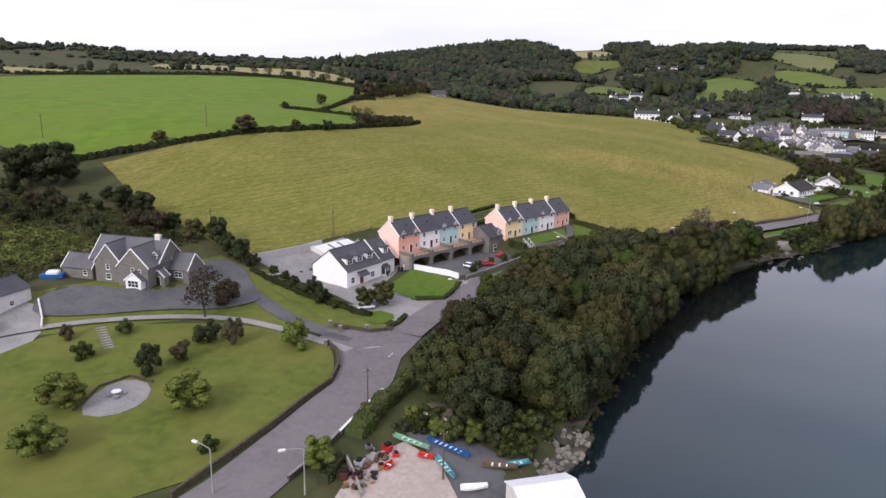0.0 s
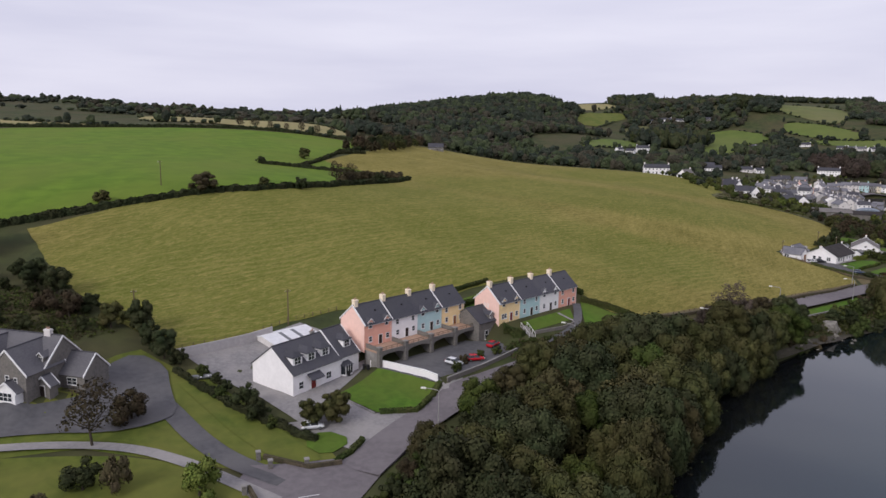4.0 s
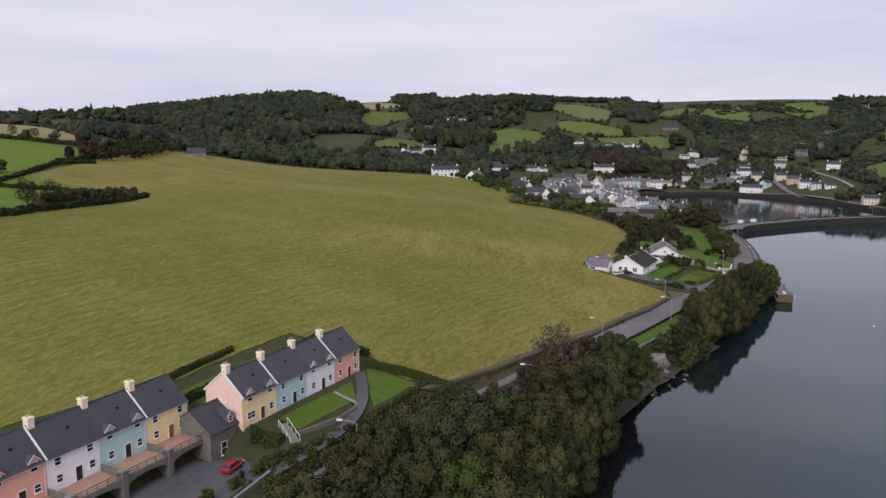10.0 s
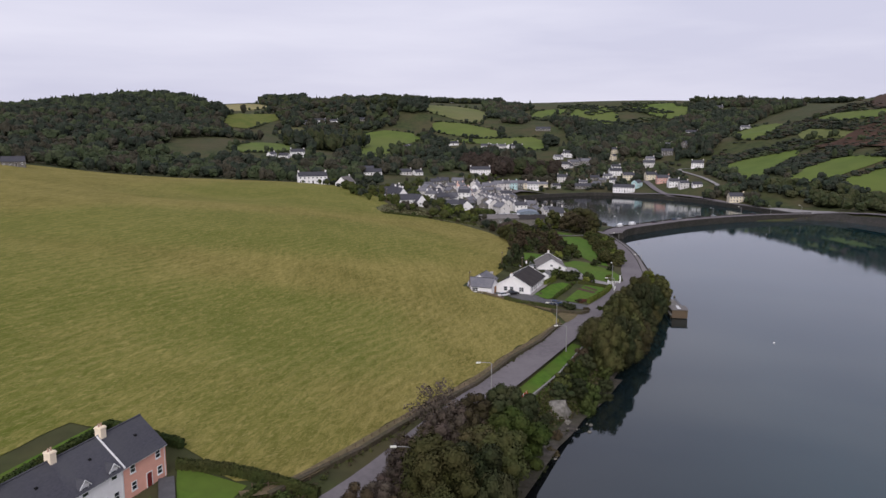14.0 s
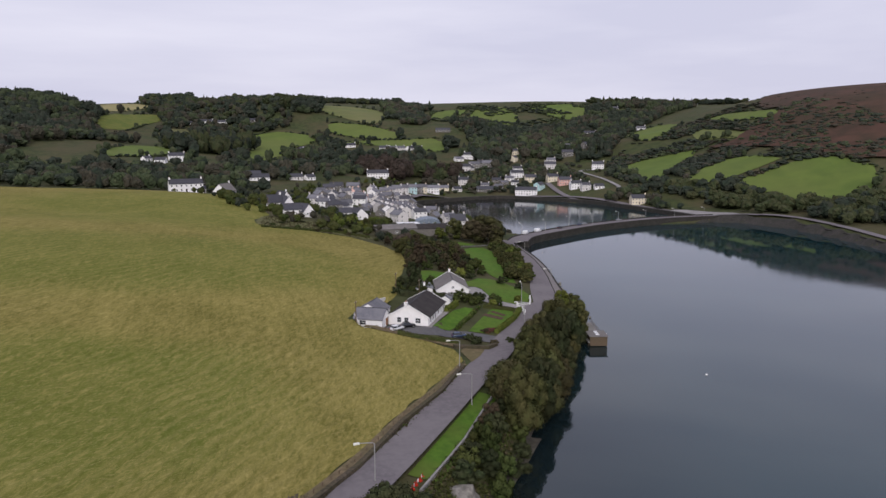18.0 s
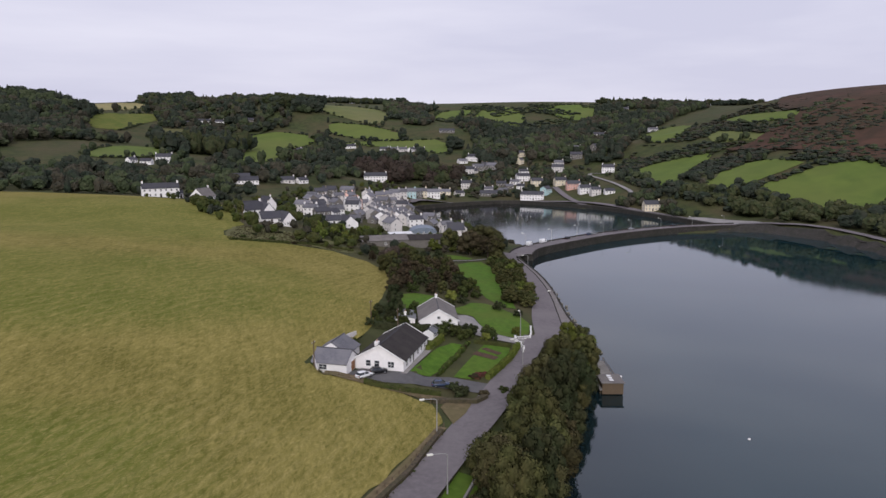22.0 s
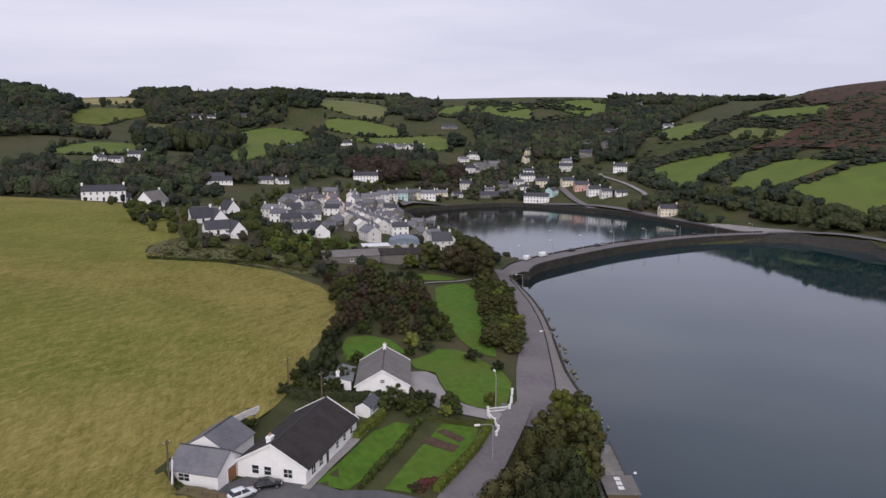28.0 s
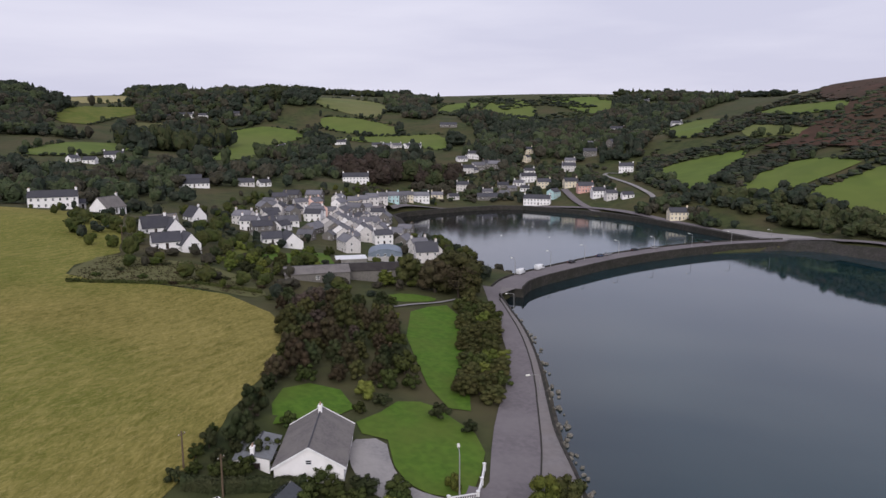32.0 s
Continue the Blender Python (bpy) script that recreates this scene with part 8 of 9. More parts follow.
for x, y in ((-30.2, 93.5), (-28.2, 101.5), (-22.5, 102.5), (-30.8, 104.0)):
    gp = thing("gate_pier", pose(x, y, z_at(x, y), 0, 0, 20), "square grey stone gate pier", "gate pier", "gate piers at the junction")
    part("shaft", shared("gps", lambda: mesh_of("shaft", *rounded_box(-0.35, 0.35, -0.35, 0.35, -0.4, 1.5, 0.03), M["stone"])), gp)
    part("cap", shared("gpc", lambda: mesh_of("cap", *rounded_box(-0.43, 0.43, -0.43, 0.43, 1.5, 1.68, 0.05), M["concrete"])), gp)
for (x, y), L, turn in (((-20.5, 93.5), 3.2, 20), ((-16.5, 90), 2.4, 70), ((10.5, 141.2), 3.0, 40)):
    tagged(new("road_marking", mesh_of("road_marking", *box(-L / 2, L / 2, -0.06, 0.06, 0, 0.03), M["trim"])), "worn white road line on the asphalt", "road marking", kind="structure").matrix_world = pose(x, y, z_at(x, y) + 0.32, 0, 0, turn)
M["signal_red"] = paint("signal_red_plastic", (205, 60, 45))
for k in range(4):
    bx, by = 108.6 + k * 1.35, 206.2 + k * 0.98
    wb = thing("road_barrier", pose(bx, by, z_at(bx, by), 0, 0, 36 + (k % 2) * 9), "red and white plastic road barrier on the verge", "barrier", "road barriers")
    for i in range(3):
        part("board", shared(("barrier board", i % 2), lambda i=i: mesh_of("board", *rounded_box(-0.28, 0.28, -0.03, 0.03, 0.35, 0.85, 0.02), M["signal_red"] if i % 2 == 0 else M["trim"])), wb, "", pose(-0.56 + i * 0.565, 0, 0))
    for u in (-0.7, 0.7):
        part("foot", shared("barrier foot", lambda: mesh_of("foot", *rounded_box(-0.05, 0.05, -0.3, 0.3, 0.0, 0.36, 0.02), M["signal_red"])), wb, "", pose(u, 0, 0))
boat(-49.3, 133.2, 20, 5.6, 2.0, "metal", "grey motor boat parked in the yard", 2)
extruded("rock_spit", [(6, 49.5), (10.5, 54.5), (14, 59.5), (18, 67)], -2.6, 2.6, -3.0, 0.45, M["shingle"], "stony spit of pale rubble by the slipway", "shore")
M["dry_bank"] = material("dry_bank_grass", (0.185, 0.140, 0.085), (0.105, 0.082, 0.048), 0.95, 0.8, 10, 0.15, (0.12, 0.105, 0.05), 0.6, depth=0.15)
ribbon("bank_top", [(46, 182.2), (52, 182.6), (68, 192.7), (85, 204.2), (104, 216.7), (120, 229.2), (137, 240.2), (152, 251.4)], 2.0, M["dry_bank"], 0.34, "strip of dry brown grass on top of the road bank", "bank")
patch("gateway", [(155.2, 252.2), (160.6, 255.6), (164.6, 259.0), (161, 262.6), (157, 259.5)], M["dry_bank"], 0.24, "bare earthy field gateway", "gateway", 0)
ribbon("hedge_bank", [(141, 282.4), (150, 273.4), (157.2, 265.0), (161, 261.6)], 3.0, M["dry_bank"], 0.26, "strip of dry grass below the yard hedge", "bank")
# ---------------- far fields ----------------
FIELD_RINGS = []
FAR_FIELDS = [
    ([(168, 884), (194, 938), (226, 982), (279, 1018), (260, 935), (207, 851), (171, 856)], "pasture", "far level playing field of mown grass"),
    ([(227, 1255), (259, 1319), (342, 1393), (331, 1309), (287, 1240), (252, 1175), (214, 1164)], "dry_lawn", "far dull green hill field"),
    ([(278, 1137), (292, 1184), (324, 1231), (352, 1229), (329, 1151), (287, 1097)], "far_dull", "far tawny field below the houses"),
    ([(321, 904), (362, 1012), (401, 1137), (449, 1164), (490, 1125), (490, 1070), (448, 1052), (414, 1016), (367, 932)], "pasture", "far green sloping field round a copse"),
    ([(544, 1162), (592, 1126), (611, 1055), (590, 1013), (556, 1034), (522, 1103)], "pasture", "far bright green field below the plantation"),
    ([(499, 1041), (547, 1036), (583, 1006), (638, 967), (580, 877), (547, 926), (534, 1009)], "pasture", "far green strip field above the village wood"),
    ([(580, 1280), (663, 1338), (698, 1236), (608, 1102), (585, 1168), (563, 1220)], "far_pale", "far pale green hilltop field"),
    ([(258, 1620), (300, 1640), (360, 1640), (367, 1511), (318, 1482), (246, 1324)], "pale_field", "far pale stubble field on the ridge")]
HILL_FIELDS = [
    ([(815, 1150), (877, 1212), (952, 1222), (919, 1142), (840, 1039), (809, 1067), (808, 1110)], "pasture", "rough bright green hill pasture"),
    ([(730, 1152), (790, 1213), (863, 1218), (830, 1179), (752, 1136)], "pasture", "rough green hill pasture"),
    ([(976, 1187), (1071, 1174), (1082, 1121), (955, 999), (941, 1024), (951, 1087)], "pasture", "rough bright green hill pasture"),
    ([(834, 806), (883, 812), (903, 794), (869, 734), (780, 684), (739, 675), (736, 700)], "pasture", "narrow green hillside field"),
    ([(858, 696), (871, 667), (840, 617), (802, 551), (775, 537), (787, 579), (797, 619)], "pasture", "narrow green field near the hilltop"),
    ([(756, 638), (777, 636), (757, 582), (734, 537), (714, 531), (740, 578), (738, 613)], "far_pale", "rough tawny green hillside field"),
    ([(652, 644), (676, 639), (696, 618), (713, 596), (684, 586), (632, 567), (586, 539), (578, 551), (627, 616)], "pasture", "green hillside field"),
    ([(574, 510), (631, 525), (664, 522), (667, 469), (645, 472), (618, 480), (585, 487)], "pasture", "green hillside field above the bridge"),
    ([(594, 474), (625, 464), (656, 456), (676, 434), (660, 385), (610, 368), (575, 383), (563, 409), (590, 435), (592, 459)], "pasture", "large green field above the bridge"),
    ([(-303, 710), (-220, 764), (-72, 554), (-70, 508), (-140, 510), (-258, 600)], "pale_field", "pale stubble field on the hilltop"),
    ([(-430, 560), (-296, 524), (-231, 497), (-310, 465), (-420, 470)], "pale_field", "pale stubble field behind a hedge")]
HEATH = [(700, 325), (672, 395), (680, 440), (690, 505), (715, 591), (716, 556), (763, 566), (798, 549), (846, 610), (915, 656), (980, 690), (1300, 720), (1500, 500), (1300, 250), (900, 200)]
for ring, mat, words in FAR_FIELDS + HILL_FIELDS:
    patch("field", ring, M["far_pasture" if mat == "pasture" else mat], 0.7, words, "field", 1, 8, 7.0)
    FIELD_RINGS.append(ring)
patch("heath", HEATH, M["heath"], 2.2, "brown bracken and heather hillside", "heath", 1, 8, 7.0)

# ---------------- trees near the path ----------------
wood_rng = random.Random(21)


def scatter(ring, gap, kinds, h, name="tree", group="", r=None, avoid=()):
    xs, ys = [p[0] for p in ring], [p[1] for p in ring]
    done = []
    for _ in range(6000):
        x, y = wood_rng.uniform(min(xs), max(xs)), wood_rng.uniform(min(ys), max(ys))
        if not bool(inside(x, y, ring)) or any((x - a) ** 2 + (y - b) ** 2 < gap * gap for a, b in done):
            continue
        done.append((x, y))
        tree(wood_rng.choice(kinds), x, y, wood_rng.uniform(*h), r, group=group)
    return done


WOOD = [(-5.5, 78), (-0.5, 95), (7, 109), (14.5, 122), (24, 134), (38, 147), (50, 157), (62, 166), (76, 177), (86, 185), (86, 178), (70, 165), (52, 144), (36, 116), (22, 91), (11, 70), (4, 62), (-4, 64)]
scatter(WOOD, 7.4, ["big_oak", "big_oak", "big_oak", "big_green", "big_brown", "big_dark"], (8.5, 14.0), group="shore wood below the road")
for kind, x, y, h, r in [("big_green", 6, 123, 9.0, 5.0), ("big_oak", 20, 138.5, 10.5, 6.0), ("big_brown", 27, 145, 9.5, 5.2), ("big_oak", 33.5, 151, 11.0, 5.8), ("big_oak", 41, 156.5, 11.5, 6.0), ("big_dark", 48, 161.5, 10.0, 5.2), ("big_brown", 13, 131, 8.0, 4.6), ("big_brown", -3, 108, 7.0, 4.2)]:
    tree(kind, x, y, h, r, group="tall trees beside the road")
scatter([(-11, 84), (-8, 98), (0, 114), (9, 126.5), (21.5, 139.5), (36, 152), (44, 158), (35, 148), (22, 135.5), (10, 121), (2.5, 107), (-4, 92)], 2.8, ["shrub", "brown_shrub", "dark_shrub"], (2.2, 4.2), group="scrub along the road edge")
scatter([(56, 168), (70, 181), (86, 193), (96, 200), (99, 194), (90, 186), (76, 178), (62, 167)], 3.3, ["twiggy", "sparse", "brown", "twiggy", "oak"], (5.0, 8.0), r=3.0, group="thin brown scrub beside the road")
for kind, x, y, h, r in [("bare", 82, 192, 12.5, 4.8), ("bare", 72, 183, 7.5, 3.4), ("twiggy", 69, 177.5, 7.5, 3.4), ("twiggy", 74, 182, 7.5, 3.4), ("twiggy", 79, 186, 8.0, 3.6), ("twiggy", 85, 190.5, 8.0, 3.6), ("brown", 91, 194.5, 8.0, 3.6), ("big_dark", 99, 196, 9.0, 4.6), ("big_green", 93, 184, 9.5, 5.4), ("big_dark", 98, 191, 9.5, 5.0), ("big_oak", 87, 178, 10.5, 5.6), ("dark", 103, 195, 7.5, 3.6), ("sparse", 78, 187, 6.5, 3.0), ("sparse", 90, 196, 6.0, 3.0)]:
    tree(kind, x, y, h, r, group="shore wood below the road")
scatter([(118, 206), (134, 220), (148, 229), (146, 219), (126, 203)], 4.0, ["shrub", "dark_shrub", "brown", "dark", "shrub"], (3.0, 5.6), r=2.6, group="shore scrub")
scatter([(146, 228), (160, 241), (178, 254), (192, 266), (196, 259), (178, 244), (160, 230), (148, 221)], 6.4, ["big_brown", "big_brown", "big_oak", "big_dark"], (8.5, 10.5), r=5.2, group="shore trees by the road")
scatter([(196, 268), (206, 277), (214, 285), (220, 281), (210, 270), (200, 262)], 4.6, ["sycamore", "oak"], (7.0, 9.0), group="shore trees by the pier")
tree("dark", 222, 280, 5.5, 2.0)
SHORE_LINE = [(17, 68), (26, 84), (36, 104), (45, 119), (54, 135), (64, 150), (74, 160.5), (84, 169)]
for (ax, ay), (bx, by) in list(zip(SHORE_LINE, SHORE_LINE[1:])) + [((146, 219), (172, 240)), ((172, 240), (196, 258))]:
    n = max(2, int(math.hypot(bx - ax, by - ay) / 6.0))
    for k in range(n):
        t = (k + wood_rng.uniform(0.1, 0.9)) / n
        tree(wood_rng.choice(["big_oak", "big_brown", "big_dark", "big_dark"]), ax + (bx - ax) * t - wood_rng.uniform(0.5, 2.5), ay + (by - ay) * t + wood_rng.uniform(0.3, 2.0), wood_rng.uniform(11.5, 15.0), 5.0, group="trees hanging over the water")
scatter([(18, 66), (28, 83), (39, 103), (48, 119), (57, 134), (66, 147), (64, 149), (54, 136), (44, 120), (35, 104), (24, 85), (15, 68)], 2.0, ["shrub", "dark_shrub", "brown_shrub"], (1.4, 2.6), r=1.6, group="scrub on the shore bank")
scatter([(-13, 60.5), (-6, 59.5), (1, 55.5), (7, 55), (12, 61), (15, 68), (4, 66), (-9, 68)], 2.9, ["shrub", "dark_shrub", "green_shrub", "shrub"], (1.8, 4.0), group="scrub behind the boat yard")
# garden of the stone house
for kind, x, y, h, r in ([("green_shrub", -36.6, 92.6, 6.0, 3.4), ("sycamore", -49.5, 66.8, 7.5, 4.8), ("sycamore", -70.0, 65.8, 7.0, 4.2), ("sycamore", -67, 52.5, 6.5, 4.0), ("dark_shrub", -61.0, 79.5, 6.2, 2.9), ("brown_shrub", -57.0, 84.8, 4.4, 2.5),
                         ("dark_shrub", -54.2, 92.8, 4.6, 3.2), ("brown_shrub", -49.0, 92.6, 5.6, 2.7), ("shrub", -75.5, 84.4, 3.6, 2.3), ("shrub", -72.6, 95.7, 3.0, 1.9), ("brown_shrub", -82.7, 92.3, 3.0, 1.8), ("brown_shrub", -56.1, 114.4, 5.6, 3.7),
                         ("sparse", -58.7, 105.0, 11.0, 5.0), ("sycamore", -24.3, 50.0, 5.0, 2.6), ("shrub", -41.8, 53.6, 2.5, 1.6), ("dark", -60, 139.5, 6.5, 3.2), ("dark_shrub", -64, 143.5, 6.5, 2.8), ("dark", -69, 149, 8, 3.4), ("oak", -76, 150, 6, 3.2),
                         ("dark_shrub", -84, 157, 4.5, 3), ("dark", -95, 163, 7.0, 3.6), ("dark", -102, 166, 7.5, 4.0)] + [ ("dark", -128, 180, 14, 8.0), ("dark", -136, 178, 13, 7.5), ("dark_shrub", -56, 137.5, 4.5, 2.2), ("oak", -20, 118.6, 6.5, 3.4),
                         ("dark_shrub", -38, 123, 4.6, 2.6), ("dark_shrub", -43.5, 128.5, 2.8, 1.6), ("dark_shrub", -46.5, 131.5, 2.6, 1.5), ("shrub", -50, 134.5, 2.4, 1.4), ("dark_shrub", -34.5, 119, 2.8, 1.7), ("shrub", -31, 115.5, 2.4, 1.6), ("brown_shrub", 4.2, 146.5, 2.0, 1.2),
                         ("shrub", 8, 150, 2.2, 1.3), ("shrub", 12, 154, 2.0, 1.3), ("shrub", 2.5, 140.5, 2.4, 1.3), ("shrub", 27.5, 163.5, 1.8, 1.1), ("shrub", 24, 161, 1.6, 1.0)]):
    tree(kind, x, y, h, r)
scatter([(-150, 175), (-110, 172), (-95, 160), (-78, 146), (-88, 140), (-110, 150), (-150, 150)], 6.5, ["dark_shrub", "dark_shrub", "brown_shrub", "dark"], (2.6, 6.0), group="scrub behind the stone house")
scatter([(-150, 145), (-112, 142), (-100, 130), (-104, 118), (-130, 118), (-150, 130)], 10.0, ["dark_shrub", "shrub", "brown_shrub"], (1.2, 3.0), group="scrub behind the stone house")
hedge([(-20, 58), (-17, 66), (-13.5, 74), (-12, 80)], 3.0, 2.4, "hedge", "tangled scrub below the road wall", "hedgerow", 0.22, 18, 0.35)
hedge([(-23, 46), (-21.5, 52)], 1.6, 1.5, "leaf_dark", "ivy and bramble below the road wall", "hedgerow", 0.2, 18, 0.35)
hedge([(-56, 134.8), (-50.5, 130.5), (-46.2, 127.4), (-40.3, 122.6), (-30.6, 116), (-22.5, 111)], 1.5, 1.1, "leaf_dark", "untrimmed dark hedge along the yard", "hedge", 0.2, 22, 0.4)
for kind, x, y, h, r in [("dark_shrub", -34.8, 118.2, 4.0, 2.4), ("shrub", -44, 126, 2.2, 1.5), ("oak", -24.5, 116.8, 5.4, 2.8), ("green_shrub", 208, 330, 3.2, 2.6), ("shrub", 223, 341, 5.5, 3.6), ("dark_shrub", 209.5, 325.5, 2.6, 2.2), ("shrub", 215, 334, 4.2, 3.0),
                         ("dark_shrub", 226, 349, 4.4, 3.0), ("shrub", 231, 359, 4.5, 3.0), ("dark_shrub", 237, 374, 4.0, 2.8), ("shrub", 189, 322, 3.0, 1.8), ("dark", 179, 316, 6.0, 2.2), ("dark_shrub", 182, 309, 2.2, 1.8), ("shrub", 220, 333, 3.0, 2.2), ("dark_shrub", 223, 342, 3.2, 2.2),
                         ("shrub", 199, 340, 3.4, 2.4), ("brown_shrub", 206, 339, 4.0, 2.8), ("brown_shrub", 194, 344, 3.6, 2.8), ("shrub", 250, 398, 3.4, 2.4), ("green_shrub", 243, 383, 2.6, 1.9)]:
    tree(kind, x, y, h, r)
scatter([(15, 158), (24, 163), (33, 170.5), (44, 177), (54, 183), (47, 176), (36, 166.5), (24, 156.5), (17, 152)], 2.6, ["brown_shrub", "shrub", "shrub"], (0.7, 1.5), r=1.2, group="scrub on the bank above the road")


def tufts(ring, n, words, mats=("hedge", "leaf_brown", "leaf_green"), h=(0.25, 0.7), seed=1):
    """Rough grass, bramble and dead stalks on a bank, as loose sprays."""
    rng = np.random.default_rng(seed)
    xs, ys = [p[0] for p in ring], [p[1] for p in ring]
    x, y = rng.uniform(min(xs), max(xs), n * 6), rng.uniform(min(ys), max(ys), n * 6)
    ok = inside(x, y, ring)
    x, y = x[ok][:n], y[ok][:n]
    for i, mat in enumerate(mats):
        a, b = x[i::len(mats)], y[i::len(mats)]
        z = np.array([z_at(p, q) for p, q in zip(a, b)])
        vs, fs, total = [], [], 0
        for k in range(5):
            c = np.column_stack([a + rng.normal(0, 0.35, len(a)), b + rng.normal(0, 0.35, len(a)), z + rng.uniform(*h, len(a)) * rng.uniform(0.2, 1.0, len(a))])
            d = rng.normal(size=c.shape) * 0.6 + np.array([0, 0, 1.0])
            v, f = leaf_quads(rng, c, d / np.linalg.norm(d, axis=1)[:, None], 0.26)
            vs.append(v)
            fs += [tuple(q) for q in (f + total).tolist()]
            total += len(v)
        tagged(new("rough_grass", mesh_of("rough_grass", np.concatenate(vs).tolist(), fs, M[mat])), words, "grass", kind="stuff")


tufts([(36, 168), (56, 183), (69, 192.6), (104, 216.4), (137, 239.6), (152, 251), (152.6, 250.4), (137, 238.6), (104, 215.6), (70, 191.6), (56, 181.6), (44, 172)], 2000, "rough brown grass on the roadside bank", ("leaf_brown", "hedge"), (0.2, 0.6), 3)
tufts([(88, 190), (104, 201), (126, 217), (146, 231), (150, 226), (128, 207), (112, 198), (96, 186)], 2600, "bramble and coarse grass above the shore", ("hedge", "leaf_brown", "leaf_green"), (0.2, 0.8), 4)
tufts([(-150, 175), (-95, 163), (-74, 148), (-88, 136), (-100, 128), (-106, 112), (-150, 112)], 6000, "coarse tussocks on the rough hillside", ("hedge", "leaf_green", "leaf_brown"), (0.2, 0.7), 5)
patch("rough_bank", [(163, 421), (166, 436), (176, 452), (188, 450), (205, 446), (216, 430), (214, 406), (201, 414), (184, 420)], M["far_dull"], 0.15, "rough grassy bank between hay field and village", "bank", 1, wobble=1.5)
tufts([(162, 420), (176, 452), (205, 446), (214, 408), (200, 414), (180, 420)], 1300, "coarse grass and bramble on the village slope", ("leaf_olive", "leaf_brown"), (0.05, 0.3), 6)
tufts([(14, 160), (24, 164.5), (34, 172), (52, 184), (56, 181), (38, 168), (24, 157), (16, 152)], 1200, "weedy grass on the terrace bank", ("hedge", "leaf_green", "leaf_brown"), (0.15, 0.5), 7)

scatter([(95, 183.5), (103, 192.5), (112, 199.5), (116, 198), (108, 190.5), (99, 183)], 2.4, ["shrub", "brown_shrub", "dark_shrub"], (1.2, 2.6), r=1.5, group="shore scrub")
# hedgerows of the fields
hedge([(-140, 196), (-122, 209), (-95, 230), (-70, 251), (-48, 279), (-24, 336), (-19, 349)], 2.6, 1.9, "leaf_dark", "thick dark hedgerow between two fields", "hedgerow", 0.42, 8, 0.3)
hedge([(-45, 300), (-40, 330), (-30, 345), (-22, 349)], 4.0, 3.0, "leaf_brown", "tall bushy end of the hedgerow", "hedgerow", 0.4, 10, 0.35)
hedge([(-88, 332), (-72, 338), (-68, 372), (-64, 420), (-50, 435)], 2.0, 1.6, "leaf_dark", "dark uncut hedgerow between fields", "hedgerow", 0.4, 8, 0.3)
hedge([(-72, 338), (-50, 346), (-30, 350)], 2.0, 1.6, "leaf_dark", "dark uncut hedgerow between fields", "hedgerow", 0.4, 8, 0.3)
hedge([(-64, 420), (-48, 480), (-70, 508), (-140, 508), (-205, 492), (-300, 460)], 2.4, 2.0, "leaf_dark", "dark uncut hedgerow on the hilltop", "hedgerow", 0.5, 6, 0.35)
hedge([(162, 417), (176, 418), (198, 421), (214, 413)], 1.4, 0.8, "hedge", "bramble edge of the rough bank", "hedgerow", 0.35, 10, 0.3)
for kind, x, y, h, r in [("oak", -112, 224, 4.5, 3.2), ("brown", -84, 240, 7.5, 5.2), ("oak", -67.5, 256, 4.6, 2.6), ("dark_shrub", -55, 265, 5, 3.2), ("sparse", -46, 292, 9, 4.4), ("sparse", -42, 302, 9.5, 4.4), ("brown_shrub", -37, 316, 5, 3.4), ("dark_shrub", -32, 328, 4.5, 3.0),
                         ("oak", -76, 377, 6, 4.2), ("dark_shrub", -88, 333, 3.5, 2.6)]:
    tree(kind, x, y, h, r)
for k in range(9):
    x = -60 - k * 11
    tree("sparse", x, 511 + wood_rng.uniform(-3, 3), wood_rng.uniform(6, 9), wood_rng.uniform(2.6, 4), group="thin trees along the hilltop hedge")
scatter([(-66, 440), (-40, 560), (-20, 575), (-35, 480), (-45, 450)], 8, ["oak", "brown", "dark"], (6, 9))
# wood between hay field and village lawn
scatter([(181, 324), (187, 327), (195, 345), (203, 347), (213, 335), (222, 345), (236, 370), (244, 392), (238, 402), (215, 402), (211, 385), (201, 356)], 4.4, ["twiggy", "brown", "oak", "dark", "brown", "oak"], (3.8, 6.8), group="brown wood behind the bungalow")
scatter([(166, 308), (175, 321), (180, 321), (184, 315), (175, 306)], 3.2, ["shrub", "dark_shrub", "shrub"], (1.6, 3.4), group="garden shrubs behind the bungalow")
scatter([(228.5, 326), (237, 337), (250, 356), (264, 378), (274, 395), (282, 391), (270.5, 371), (257, 350.5), (243, 331), (233, 320.5)], 3.9, ["oak", "oak", "shrub", "oak", "green_shrub"], (3.2, 5.4), r=2.9, group="bushes along the sea road")
